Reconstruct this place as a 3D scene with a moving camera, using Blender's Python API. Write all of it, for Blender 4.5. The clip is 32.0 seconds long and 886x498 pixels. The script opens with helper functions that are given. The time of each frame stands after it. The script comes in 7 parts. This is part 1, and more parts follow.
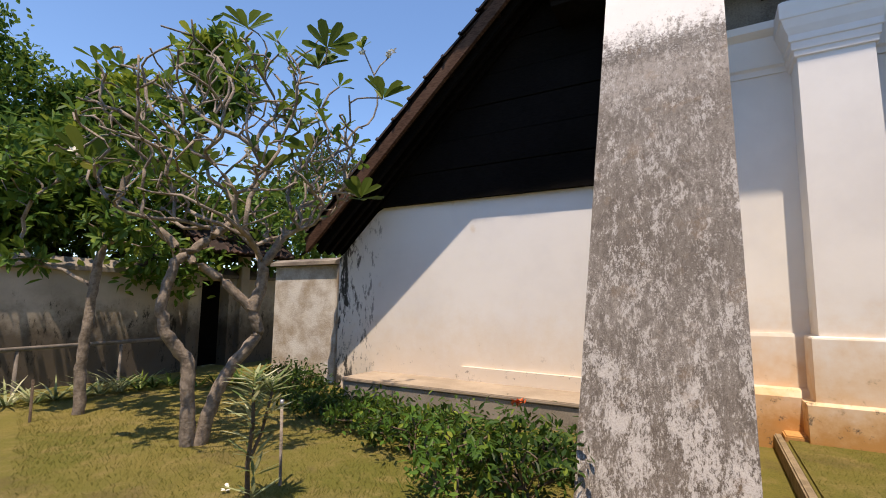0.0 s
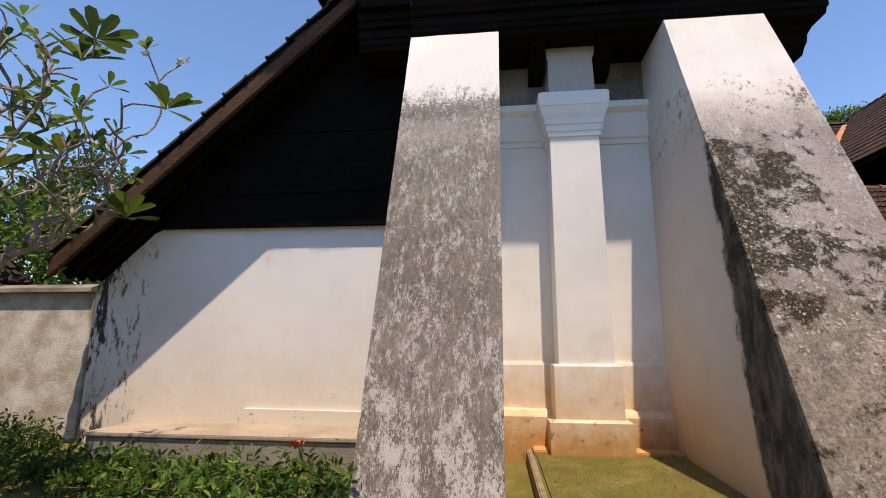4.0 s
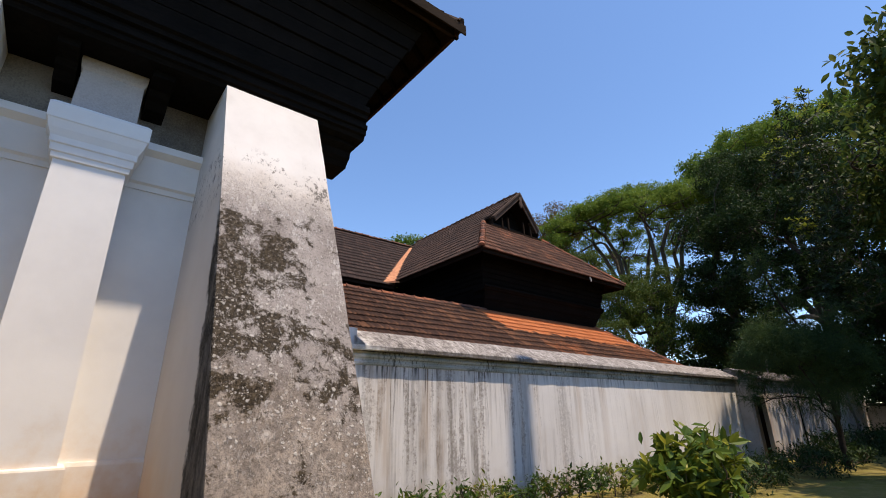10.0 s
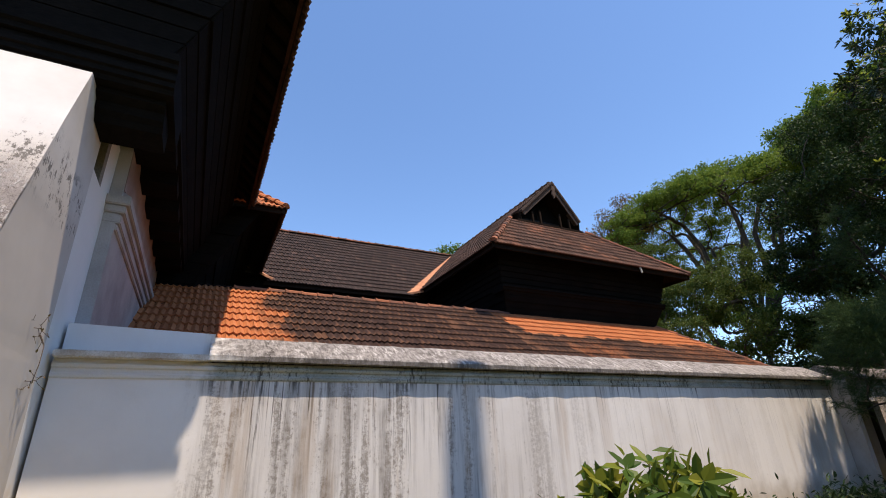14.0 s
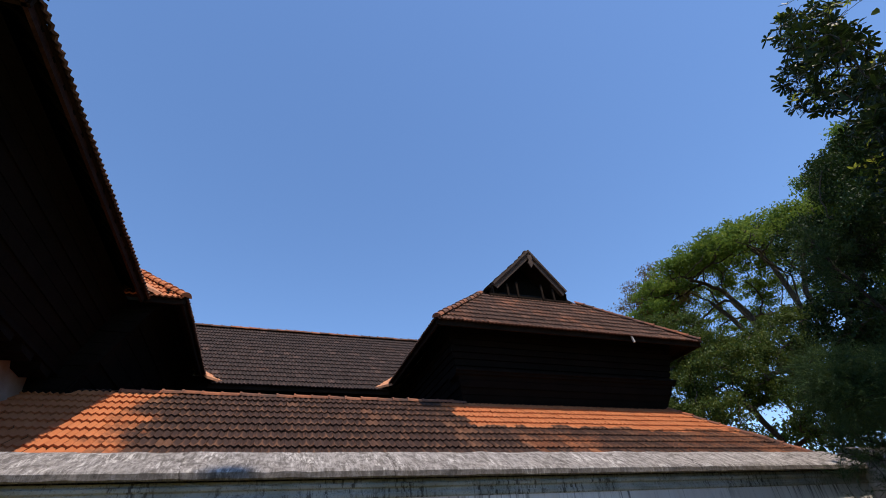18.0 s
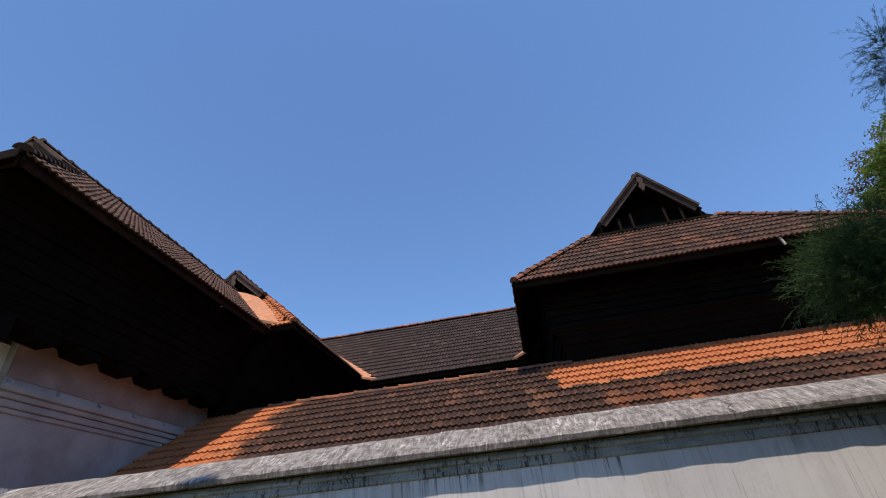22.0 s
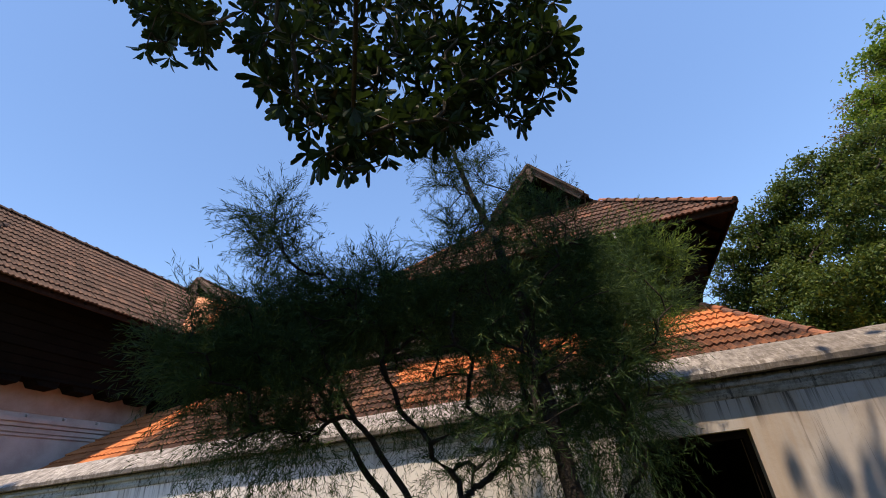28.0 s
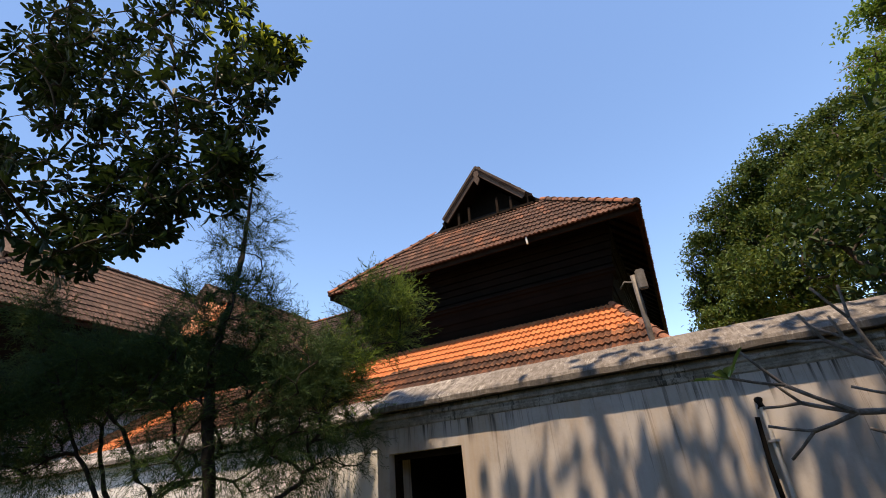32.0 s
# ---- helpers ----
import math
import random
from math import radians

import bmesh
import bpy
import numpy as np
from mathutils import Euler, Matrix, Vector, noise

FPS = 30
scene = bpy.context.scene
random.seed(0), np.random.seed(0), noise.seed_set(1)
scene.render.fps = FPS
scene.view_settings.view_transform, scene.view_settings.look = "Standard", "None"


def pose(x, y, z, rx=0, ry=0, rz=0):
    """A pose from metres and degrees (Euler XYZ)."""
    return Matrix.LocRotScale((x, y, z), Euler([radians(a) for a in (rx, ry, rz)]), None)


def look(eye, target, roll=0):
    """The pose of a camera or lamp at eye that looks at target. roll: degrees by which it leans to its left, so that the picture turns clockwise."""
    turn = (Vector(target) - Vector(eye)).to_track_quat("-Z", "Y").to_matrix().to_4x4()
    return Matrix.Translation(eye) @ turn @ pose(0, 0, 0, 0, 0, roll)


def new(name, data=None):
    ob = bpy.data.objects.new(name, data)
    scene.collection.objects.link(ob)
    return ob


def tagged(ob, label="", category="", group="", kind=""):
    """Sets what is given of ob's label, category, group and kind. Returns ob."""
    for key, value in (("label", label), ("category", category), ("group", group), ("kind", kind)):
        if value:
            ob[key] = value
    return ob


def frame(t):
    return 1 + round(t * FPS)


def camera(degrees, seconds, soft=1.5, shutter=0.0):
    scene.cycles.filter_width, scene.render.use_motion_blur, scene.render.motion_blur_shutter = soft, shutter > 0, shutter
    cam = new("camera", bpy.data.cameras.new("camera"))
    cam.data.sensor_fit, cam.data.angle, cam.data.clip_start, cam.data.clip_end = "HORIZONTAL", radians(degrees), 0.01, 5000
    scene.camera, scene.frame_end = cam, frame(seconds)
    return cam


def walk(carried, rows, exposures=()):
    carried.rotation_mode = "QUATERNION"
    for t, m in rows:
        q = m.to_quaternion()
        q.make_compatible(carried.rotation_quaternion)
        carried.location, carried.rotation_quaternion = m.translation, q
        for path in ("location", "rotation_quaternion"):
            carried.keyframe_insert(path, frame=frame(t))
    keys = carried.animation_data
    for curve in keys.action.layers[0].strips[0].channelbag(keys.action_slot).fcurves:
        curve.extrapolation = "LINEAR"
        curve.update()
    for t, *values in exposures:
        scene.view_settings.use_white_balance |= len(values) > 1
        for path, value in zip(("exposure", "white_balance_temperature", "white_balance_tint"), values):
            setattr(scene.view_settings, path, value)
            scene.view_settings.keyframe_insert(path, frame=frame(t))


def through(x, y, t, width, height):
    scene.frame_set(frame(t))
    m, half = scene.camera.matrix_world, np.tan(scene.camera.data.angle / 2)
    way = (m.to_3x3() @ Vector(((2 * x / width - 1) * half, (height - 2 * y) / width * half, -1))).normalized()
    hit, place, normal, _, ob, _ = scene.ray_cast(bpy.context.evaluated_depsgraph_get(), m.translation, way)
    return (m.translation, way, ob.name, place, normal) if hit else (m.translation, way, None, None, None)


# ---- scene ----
cam = camera(87.4, 32.0, 1.0)
METRES, EYE, TILT, LEAN, TURN = 21.0, 1.3, 0.0, 0.0, 29.5
ROWS = [
    (0.0, 0.0, 0.0, 0.0, -0.06, 6.58, -0.51),
    (0.5, 0.0006, 0.0, 0.0, -2.33, 6.75, -0.49),
    (1.0, 0.0012, -0.0001, 0.0001, -4.92, 6.94, -0.44),
    (1.5, 0.0021, -0.0006, 0.0003, -8.04, 7.33, -0.39),
    (2.0, 0.0029, -0.0009, 0.0004, -11.17, 7.95, -0.35),
    (2.5, 0.0039, -0.0012, 0.0006, -14.12, 9.04, -0.27),
    (3.0, 0.0048, -0.002, 0.0011, -17.18, 10.03, -0.2),
    (3.5, 0.006, -0.0028, 0.001, -20.43, 10.2, -0.12),
    (5.5, 0.0088, -0.0064, 0.0024, -30.83, 16.49, 0.14),
    (6.0, 0.0098, -0.0074, 0.0036, -34.08, 19.55, 0.28),
    (6.5, 0.0107, -0.009, 0.0042, -38.67, 20.73, 0.34),
    (7.0, 0.0136, -0.0104, 0.0041, -45.23, 20.24, 0.47),
    (7.5, 0.0183, -0.0123, 0.0038, -50.12, 19.99, 0.61),
    (8.0, 0.0243, -0.0155, 0.0038, -53.18, 19.64, 0.7),
    (8.5, 0.03, -0.0198, 0.0037, -59.14, 19.62, 0.62),
    (9.0, 0.0368, -0.0217, 0.0034, -69.28, 19.67, 0.52),
    (9.5, 0.0465, -0.0196, 0.0039, -70.17, 20.16, 0.67),
    (10.0, 0.0577, -0.0233, 0.0031, -68.17, 19.76, 0.9),
    (10.5, 0.0707, -0.0316, 0.0038, -65.19, 19.89, 1.17),
    (11.0, 0.087, -0.037, 0.0034, -63.85, 21.89, 1.42),
    (11.5, 0.1035, -0.0464, 0.0031, -62.7, 21.89, 1.49),
    (12.0, 0.1193, -0.055, 0.0036, -61.9, 21.77, 1.68),
    (12.5, 0.1382, -0.0624, 0.0043, -60.79, 21.45, 1.79),
    (13.0, 0.1535, -0.0753, 0.0039, -59.43, 21.65, 1.9),
    (13.5, 0.1711, -0.0856, 0.0032, -57.64, 21.88, 2.07),
    (15.5, 0.25, -0.1242, 0.0028, -54.42, 27.25, 2.58),
    (16.0, 0.2695, -0.1336, 0.0043, -54.18, 31.91, 2.79),
    (16.5, 0.291, -0.1417, 0.0056, -53.28, 36.81, 3.04),
    (17.0, 0.309, -0.1552, 0.0053, -51.84, 36.58, 3.19),
    (17.5, 0.3284, -0.1642, 0.0043, -50.43, 35.56, 3.48),
    (18.0, 0.3477, -0.1731, 0.0049, -48.16, 34.3, 3.68),
    (18.5, 0.3655, -0.1858, 0.0052, -45.48, 33.86, 3.83),
    (19.0, 0.3844, -0.196, 0.0056, -41.44, 33.42, 4.07),
    (19.5, 0.4029, -0.2082, 0.0053, -37.05, 33.23, 4.16),
    (20.0, 0.4198, -0.2188, 0.0062, -32.86, 32.82, 4.34),
    (20.5, 0.442, -0.226, 0.0062, -28.36, 32.26, 4.58),
    (21.0, 0.4609, -0.2373, 0.0059, -24.36, 32.61, 4.72),
    (21.5, 0.482, -0.2449, 0.0056, -20.94, 32.76, 4.89),
    (22.0, 0.5004, -0.2575, 0.0053, -17.95, 32.65, 4.92),
    (22.5, 0.5162, -0.2702, 0.0066, -16.39, 32.57, 4.91),
    (23.0, 0.534, -0.2826, 0.0071, -17.54, 31.59, 4.93),
    (23.5, 0.5489, -0.2978, 0.0066, -18.54, 31.11, 5.11),
    (24.0, 0.5663, -0.3109, 0.0055, -17.96, 30.87, 5.22),
    (24.5, 0.5844, -0.3246, 0.0058, -17.19, 30.29, 5.12),
    (26.5, 0.659, -0.3725, 0.0046, -11.74, 29.44, 5.21),
    (27.0, 0.6796, -0.3798, 0.0048, -10.99, 29.27, 5.19),
    (27.5, 0.6975, -0.3865, 0.0041, -10.45, 29.21, 5.22),
    (28.0, 0.7196, -0.3881, 0.0046, -10.04, 29.02, 5.28),
    (28.5, 0.74, -0.3946, 0.004, -9.71, 29.0, 5.36),
    (29.0, 0.7593, -0.4029, 0.0043, -9.16, 28.95, 5.49),
    (29.5, 0.7787, -0.4117, 0.005, -8.14, 28.49, 5.46),
    (30.0, 0.7933, -0.4251, 0.0043, -6.75, 27.97, 5.47),
    (30.5, 0.8101, -0.4345, 0.0031, -5.28, 27.37, 5.44),
    (31.0, 0.8297, -0.446, 0.0026, -4.29, 26.97, 5.41),
    (31.5, 0.8478, -0.4576, 0.0033, -4.14, 27.19, 5.37),
    (32.0, 0.8696, -0.4645, 0.0039, -2.93, 27.02, 5.31),
]
walk(cam, [(t, pose(0, 0, EYE, TILT, LEAN, TURN) @ pose(METRES * x, METRES * y, METRES * z, 90 + pitch, roll, yaw)) for t, x, y, z, yaw, pitch, roll in ROWS],
     [(0, 0.14, 7900, 17), (3, 0.08, 7900, 17), (7, -0.06, 7800, 16), (9, 0.03, 7700, 16), (13, 0.15, 7600, 16), (16, 0.2, 7700, 15), (17, 0.02, 7400, 15), (20, -0.2, 7100, 14), (23.2, -0.2, 7100, 14), (24.0, 0.0, 7200, 14), (26.5, 0.4, 7900, 15), (32, 0.55, 8900, 17)])

# ---- world, sun, exposure ----
world = bpy.data.worlds.new("sky")
scene.world = world
world.use_nodes = True
wt = world.node_tree
sky = wt.nodes.new("ShaderNodeTexSky")
sky.sky_type = "NISHITA"
sky.sun_disc = False
SUN_WAY = Vector((0.38, -1.0, 3.1)).normalized()
sky.sun_elevation = math.asin(SUN_WAY.z)
sky.sun_rotation = math.atan2(SUN_WAY.x, SUN_WAY.y)
sky.altitude = 900
sky.air_density, sky.dust_density, sky.ozone_density = 1.0, 0.25, 5.5
deep = wt.nodes.new("ShaderNodeHueSaturation")
deep.inputs["Saturation"].default_value = 1.1
wt.links.new(sky.outputs[0], deep.inputs["Color"])
wt.links.new(deep.outputs[0], wt.nodes["Background"].inputs[0])
wt.nodes["Background"].inputs[1].default_value = 0.262
sun = new("sun", bpy.data.lights.new("sun", "SUN"))
sun.data.energy, sun.data.angle, sun.data.color = 5.0, radians(0.53), (1.0, 0.93, 0.83)
sun.matrix_world = look(SUN_WAY * 60, (0, 0, 0))


# ---- materials ----
class Surface:
    """A node material, written as a chain of small steps."""

    def __init__(self, name):
        self.m = bpy.data.materials.new(name)
        self.m.use_nodes = True
        self.t = self.m.node_tree
        self.b = self.t.nodes["Principled BSDF"]

    def node(self, kind, *ins, **props):
        n = self.t.nodes.new("ShaderNode" + kind)
        for k, v in props.items():
            setattr(n, k, v)
        for i, v in enumerate(ins):
            if v is not None:
                self.put(n.inputs[i], v)
        return n

    def put(self, socket, v):
        if isinstance(v, bpy.types.NodeSocket):
            self.t.links.new(v, socket)
        else:
            if isinstance(v, tuple) and len(v) == 3 and socket.type == "RGBA":
                v = (*v, 1)
            socket.default_value = v

    def math(self, op, a, b=0.5, clamp=False):
        return self.node("Math", a, b, operation=op, use_clamp=clamp).outputs[0]

    def pos(self):
        return self.node("NewGeometry").outputs["Position"]

    def xyz(self):
        return self.node("SeparateXYZ", self.pos()).outputs

    def stretch(self, vec, x, y, z):
        return self.node("Mapping", vec, None, None, (x, y, z)).outputs[0]

    def noise(self, scale, detail=4.0, rough=0.6, vec=None, warp=0.0):
        n = self.node("TexNoise", vec if vec is not None else self.pos())
        n.inputs["Scale"].default_value = scale
        n.inputs["Detail"].default_value = detail
        n.inputs["Roughness"].default_value = rough
        n.inputs["Distortion"].default_value = warp
        return n.outputs["Fac"]

    def spots(self, scale, size, share, vec=None):
        """Round spots in part of the cells of a cell pattern."""
        n = self.node("TexVoronoi")
        self.put(n.inputs["Vector"], vec if vec is not None else self.pos())
        n.inputs["Scale"].default_value = scale
        some = self.node("SeparateXYZ", n.outputs["Color"]).outputs[0]
        return self.math("MULTIPLY", self.ramp(n.outputs["Distance"], size, size * 0.55), self.ramp(some, share, share * 0.8))

    def ramp(self, fac, lo, hi, a=0.0, b=1.0):
        n = self.node("MapRange", fac, lo, hi, a, b)
        n.interpolation_type = "SMOOTHSTEP"
        return n.outputs[0]

    def mix(self, fac, a, b):
        n = self.node("Mix", data_type="RGBA")
        self.put(n.inputs[0], fac)
        self.put(n.inputs[6], a)
        self.put(n.inputs[7], b)
        return n.outputs[2]

    def chance(self):
        a = self.node("ObjectInfo").outputs["Random"]
        b = self.node("NewGeometry").outputs["Random Per Island"]
        return self.math("FRACT", self.math("ADD", a, b))

    def done(self, color, rough=0.8, height=None, strength=0.4, depth=0.01, metal=0.0, gloss=0.3):
        self.put(self.b.inputs["Base Color"], color)
        self.put(self.b.inputs["Roughness"], rough)
        self.b.inputs["Metallic"].default_value = metal
        self.b.inputs["Specular IOR Level"].default_value = gloss
        if height is not None:
            n = self.node("Bump", strength, depth)
            self.put(n.inputs["Height"], height)
            self.put(self.b.inputs["Normal"], n.outputs[0])
        return self.m


def make_plain(name, c1, c2, scale=6.0, rough=0.8, strength=0.35, depth=0.01, metal=0.0, fine=60.0, gloss=0.3):
    s = Surface(name)
    big, small = s.noise(scale, 5), s.noise(fine, 3)
    f = s.ramp(s.math("ADD", s.math("MULTIPLY", big, 0.7), s.math("MULTIPLY", small, 0.3)), 0.35, 0.65)
    return s.done(s.mix(f, c1, c2), rough, small, strength, depth, metal, gloss)


def make_plaster():
    """White lime plaster with ochre soil stain at its foot, damp blotches and hairline specks."""
    s = Surface("white_lime_plaster")
    z = s.xyz()[2]
    big, mid, fine = s.noise(0.9, 5), s.noise(5, 6), s.noise(70, 3)
    white = s.mix(s.ramp(big, 0.35, 0.7), (0.86, 0.84, 0.80), (0.77, 0.75, 0.72))
    rise = s.math("ADD", z, s.math("MULTIPLY", s.math("SUBTRACT", mid, 0.5), 1.3))
    ochre = s.ramp(rise, 1.5, 0.1)
    white = s.mix(s.math("MULTIPLY", ochre, 0.85), white, (0.66, 0.41, 0.18))
    deep = s.ramp(s.math("ADD", z, s.math("MULTIPLY", s.math("SUBTRACT", s.noise(3.5, 6, 0.7), 0.5), 1.0)), 0.55, 0.1)
    white = s.mix(s.math("MULTIPLY", deep, 0.8), white, (0.48, 0.23, 0.06))
    mould = s.math("MULTIPLY", s.ramp(s.noise(9, 7, 0.75), 0.56, 0.66), s.ramp(rise, 0.75, 0.2))
    white = s.mix(mould, white, (0.10, 0.085, 0.07))
    return s.done(white, 0.9, s.math("ADD", mid, s.math("MULTIPLY", fine, 0.3)), 0.12, 0.01, gloss=0.15)


def make_wing_plaster():
    """The same plaster on the wing, with peeling dark damp near its outer corner."""
    s = Surface("peeling_white_plaster")
    x, y, z = s.xyz()
    big, mid = s.noise(0.8, 5), s.noise(4, 7, 0.7)
    white = s.mix(s.ramp(big, 0.35, 0.7), (0.86, 0.84, 0.81), (0.78, 0.76, 0.74))
    rise = s.math("ADD", z, s.math("MULTIPLY", s.math("SUBTRACT", mid, 0.5), 1.2))
    white = s.mix(s.math("MULTIPLY", s.ramp(rise, 1.5, 0.2), 0.6), white, (0.70, 0.55, 0.38))
    white = s.mix(s.math("MULTIPLY", s.ramp(s.noise(1.6, 4, 0.5), 0.68, 0.74), 0.35), white, (0.66, 0.50, 0.32))
    near = s.ramp(x, -3.6, -5.0)
    down = s.noise(1.0, 8, 0.75, s.stretch(s.pos(), 7, 7, 2.2))
    damp = s.ramp(s.math("ADD", down, s.math("MULTIPLY", near, 0.16)), 0.66, 0.72)
    white = s.mix(s.math("MULTIPLY", damp, s.math("ADD", near, 0.0)), white, (0.07, 0.065, 0.06))
    low = s.math("MULTIPLY", s.ramp(s.noise(6, 7, 0.8), 0.58, 0.66), s.ramp(rise, 0.75, 0.3))
    white = s.mix(low, white, (0.13, 0.10, 0.08))
    return s.done(white, 0.9, s.math("ADD", mid, s.math("MULTIPLY", damp, -0.4)), 0.25, 0.012, gloss=0.15)


def make_buttress(name, dark, cover, blotch, line, pebbles, fade, skirt, low, high_grey):
    """Plaster whose sloping weather face is grey with lichen, flaking white, and clean under the eaves; an old coat ends at line."""
    s = Surface(name)
    x, y, z = s.xyz()
    p = s.pos()
    behind = s.math("SUBTRACT", y, s.math("ADD", s.math("MULTIPLY", z, 0.4), 2.912))
    ragged = s.noise(3.0, 6, 0.7)
    edge = s.math("SUBTRACT", behind, s.math("MULTIPLY", s.math("SUBTRACT", ragged, 0.42 - skirt), 0.9))
    edge = s.math("ADD", edge, s.math("MULTIPLY", s.math("SUBTRACT", z, 2.0), 0.09 + skirt * 0.6))
    side = s.math("MULTIPLY", s.ramp(edge, 0.10, 0.0), s.ramp(s.math("ADD", z, s.math("MULTIPLY", ragged, 0.8)), 3.6, 3.0))
    face = s.math("MAXIMUM", s.ramp(behind, 0.03, 0.015), side)
    # feathered soot above the line, solid grey below it
    feather = s.noise(1.0, 7, 0.8, s.stretch(p, 26, 26, 5.0))
    wash = s.noise(1.0, 4, 0.6, s.stretch(p, 4, 4, 2.0))
    reach = s.math("ADD", z, s.math("ADD", s.math("MULTIPLY", s.math("SUBTRACT", feather, 0.5), 1.1), s.math("MULTIPLY", s.math("SUBTRACT", wash, 0.5), 0.7)))
    gritty = s.noise(42, 7, 0.82)
    reach = s.math("ADD", reach, s.math("MULTIPLY", s.math("SUBTRACT", gritty, 0.5), 2.6 * fade))
    face = s.math("MULTIPLY", face, s.ramp(reach, line + fade * 0.75, line + 0.05))
    # fine vertical flaking at three sizes
    small = s.noise(1.0, 6, 0.8, s.stretch(p, 95, 95, 22), 0.3)
    group = s.noise(1.0, 7, 0.8, s.stretch(p, 25, 25, 3.6), 0.4)
    patch = s.noise(1.0, 5, 0.7, s.stretch(p, 5.5, 5.5, 1.5), 0.5)
    both = s.math("ADD", s.math("MULTIPLY", small, 0.38), s.math("ADD", s.math("MULTIPLY", group, 0.36), s.math("MULTIPLY", patch, 0.29)))
    both = s.math("ADD", both, s.math("MULTIPLY", s.ramp(z, 1.9, 0.5), 0.03 - skirt * 0.23))
    flake = s.ramp(both, 0.525 + cover, 0.556 + cover)
    grey = s.mix(s.ramp(s.noise(1.1, 5), 0.35, 0.65), low, high_grey)
    grain = s.noise(120, 5, 0.8)
    grey = s.mix(s.math("MULTIPLY", s.ramp(s.math("ADD", s.math("MULTIPLY", grain, 0.5), s.math("MULTIPLY", group, 0.5)), 0.52, 0.44), 0.75), grey, (0.065, 0.054, 0.045))
    grey = s.mix(s.math("MULTIPLY", flake, s.ramp(grain, 0.35, 0.6, 0.50, 0.95)), grey, (0.51, 0.483, 0.452))
    bleach = s.math("MULTIPLY", s.ramp(s.math("ABSOLUTE", s.math("SUBTRACT", reach, line - 0.22)), 0.24, 0.0), 0.45)
    grey = s.mix(bleach, grey, (0.46, 0.42, 0.38))
    high = s.ramp(s.math("ADD", z, s.math("MULTIPLY", ragged, 0.5)), 3.95, 3.45)
    mid = s.ramp(s.math("ABSOLUTE", s.math("SUBTRACT", z, 2.75)), 1.5, 0.3)
    moss = s.math("ADD", s.math("MULTIPLY", s.noise(3.6, 4, 0.6, None, 0.5), 0.62), s.math("ADD", s.math("MULTIPLY", s.noise(11, 8, 0.8, None, 0.3), 0.40), s.math("MULTIPLY", mid, 0.065)))
    moss = s.math("ADD", moss, s.math("MULTIPLY", s.math("SUBTRACT", s.noise(34, 7, 0.82), 0.5), 0.34))
    moss = s.math("MULTIPLY", s.ramp(moss, 0.502 + blotch, 0.530 + blotch), high)
    holes = s.ramp(s.noise(48, 5, 0.8), 0.53, 0.58)
    moss = s.math("MULTIPLY", moss, s.math("SUBTRACT", 1.0, s.math("MULTIPLY", holes, 0.55)))
    grey = s.mix(s.math("MULTIPLY", moss, 0.92), grey, dark)
    warm = s.math("MULTIPLY", s.ramp(s.noise(4.5, 5, 0.7), 0.56, 0.68), 0.35)
    grey = s.mix(warm, grey, (0.22, 0.145, 0.085))
    speck = s.math("MULTIPLY", s.math("MAXIMUM", s.spots(24.0, 0.40, 0.30, s.node("VectorMath", p, s.node("TexNoise", p, None, 14.0, 4.0).outputs["Color"], operation="ADD").outputs[0]), s.spots(70.0, 0.42, 0.22)), s.ramp(s.noise(1.3, 3), 0.36, 0.56))
    grey = s.mix(s.math("MULTIPLY", speck, pebbles), grey, (0.60, 0.575, 0.53))
    soot = s.math("MULTIPLY", s.ramp(s.math("ABSOLUTE", s.math("SUBTRACT", z, s.math("ADD", line + 0.10, s.math("MULTIPLY", s.math("SUBTRACT", wash, 0.5), 0.25)))), 0.20, 0.03), s.ramp(feather, 0.42, 0.56))
    grey = s.mix(s.math("MULTIPLY", soot, 0.7), grey, (0.085, 0.074, 0.065))
    white = s.mix(s.ramp(s.noise(1.0, 5), 0.35, 0.7), (0.76, 0.73, 0.69), (0.68, 0.65, 0.615))
    rise = s.math("ADD", z, s.math("MULTIPLY", s.math("SUBTRACT", ragged, 0.5), 1.0))
    white = s.mix(s.math("MULTIPLY", s.ramp(rise, 1.3, 0.1), 0.75), white, (0.60, 0.38, 0.18))
    streak = s.math("MULTIPLY", s.ramp(s.noise(1.0, 6, 0.8, s.stretch(p, 40, 40, 9)), 0.60, 0.70), s.math("MULTIPLY", s.ramp(behind, 0.03, 0.015), s.ramp(reach, line + 1.0, line + 0.3)))
    white = s.mix(s.math("MULTIPLY", streak, 0.8), white, (0.20, 0.18, 0.16))
    col = s.mix(s.math("MULTIPLY", face, 0.97), white, grey)
    h = s.math("ADD", s.math("MULTIPLY", flake, 0.7), s.math("ADD", s.math("MULTIPLY", grain, 0.5), s.math("ADD", s.math("MULTIPLY", moss, 0.5), s.math("MULTIPLY", speck, 0.6))))
    return s.done(col, 0.95, s.math("MULTIPLY", h, face), 0.55, 0.010, gloss=0.08)


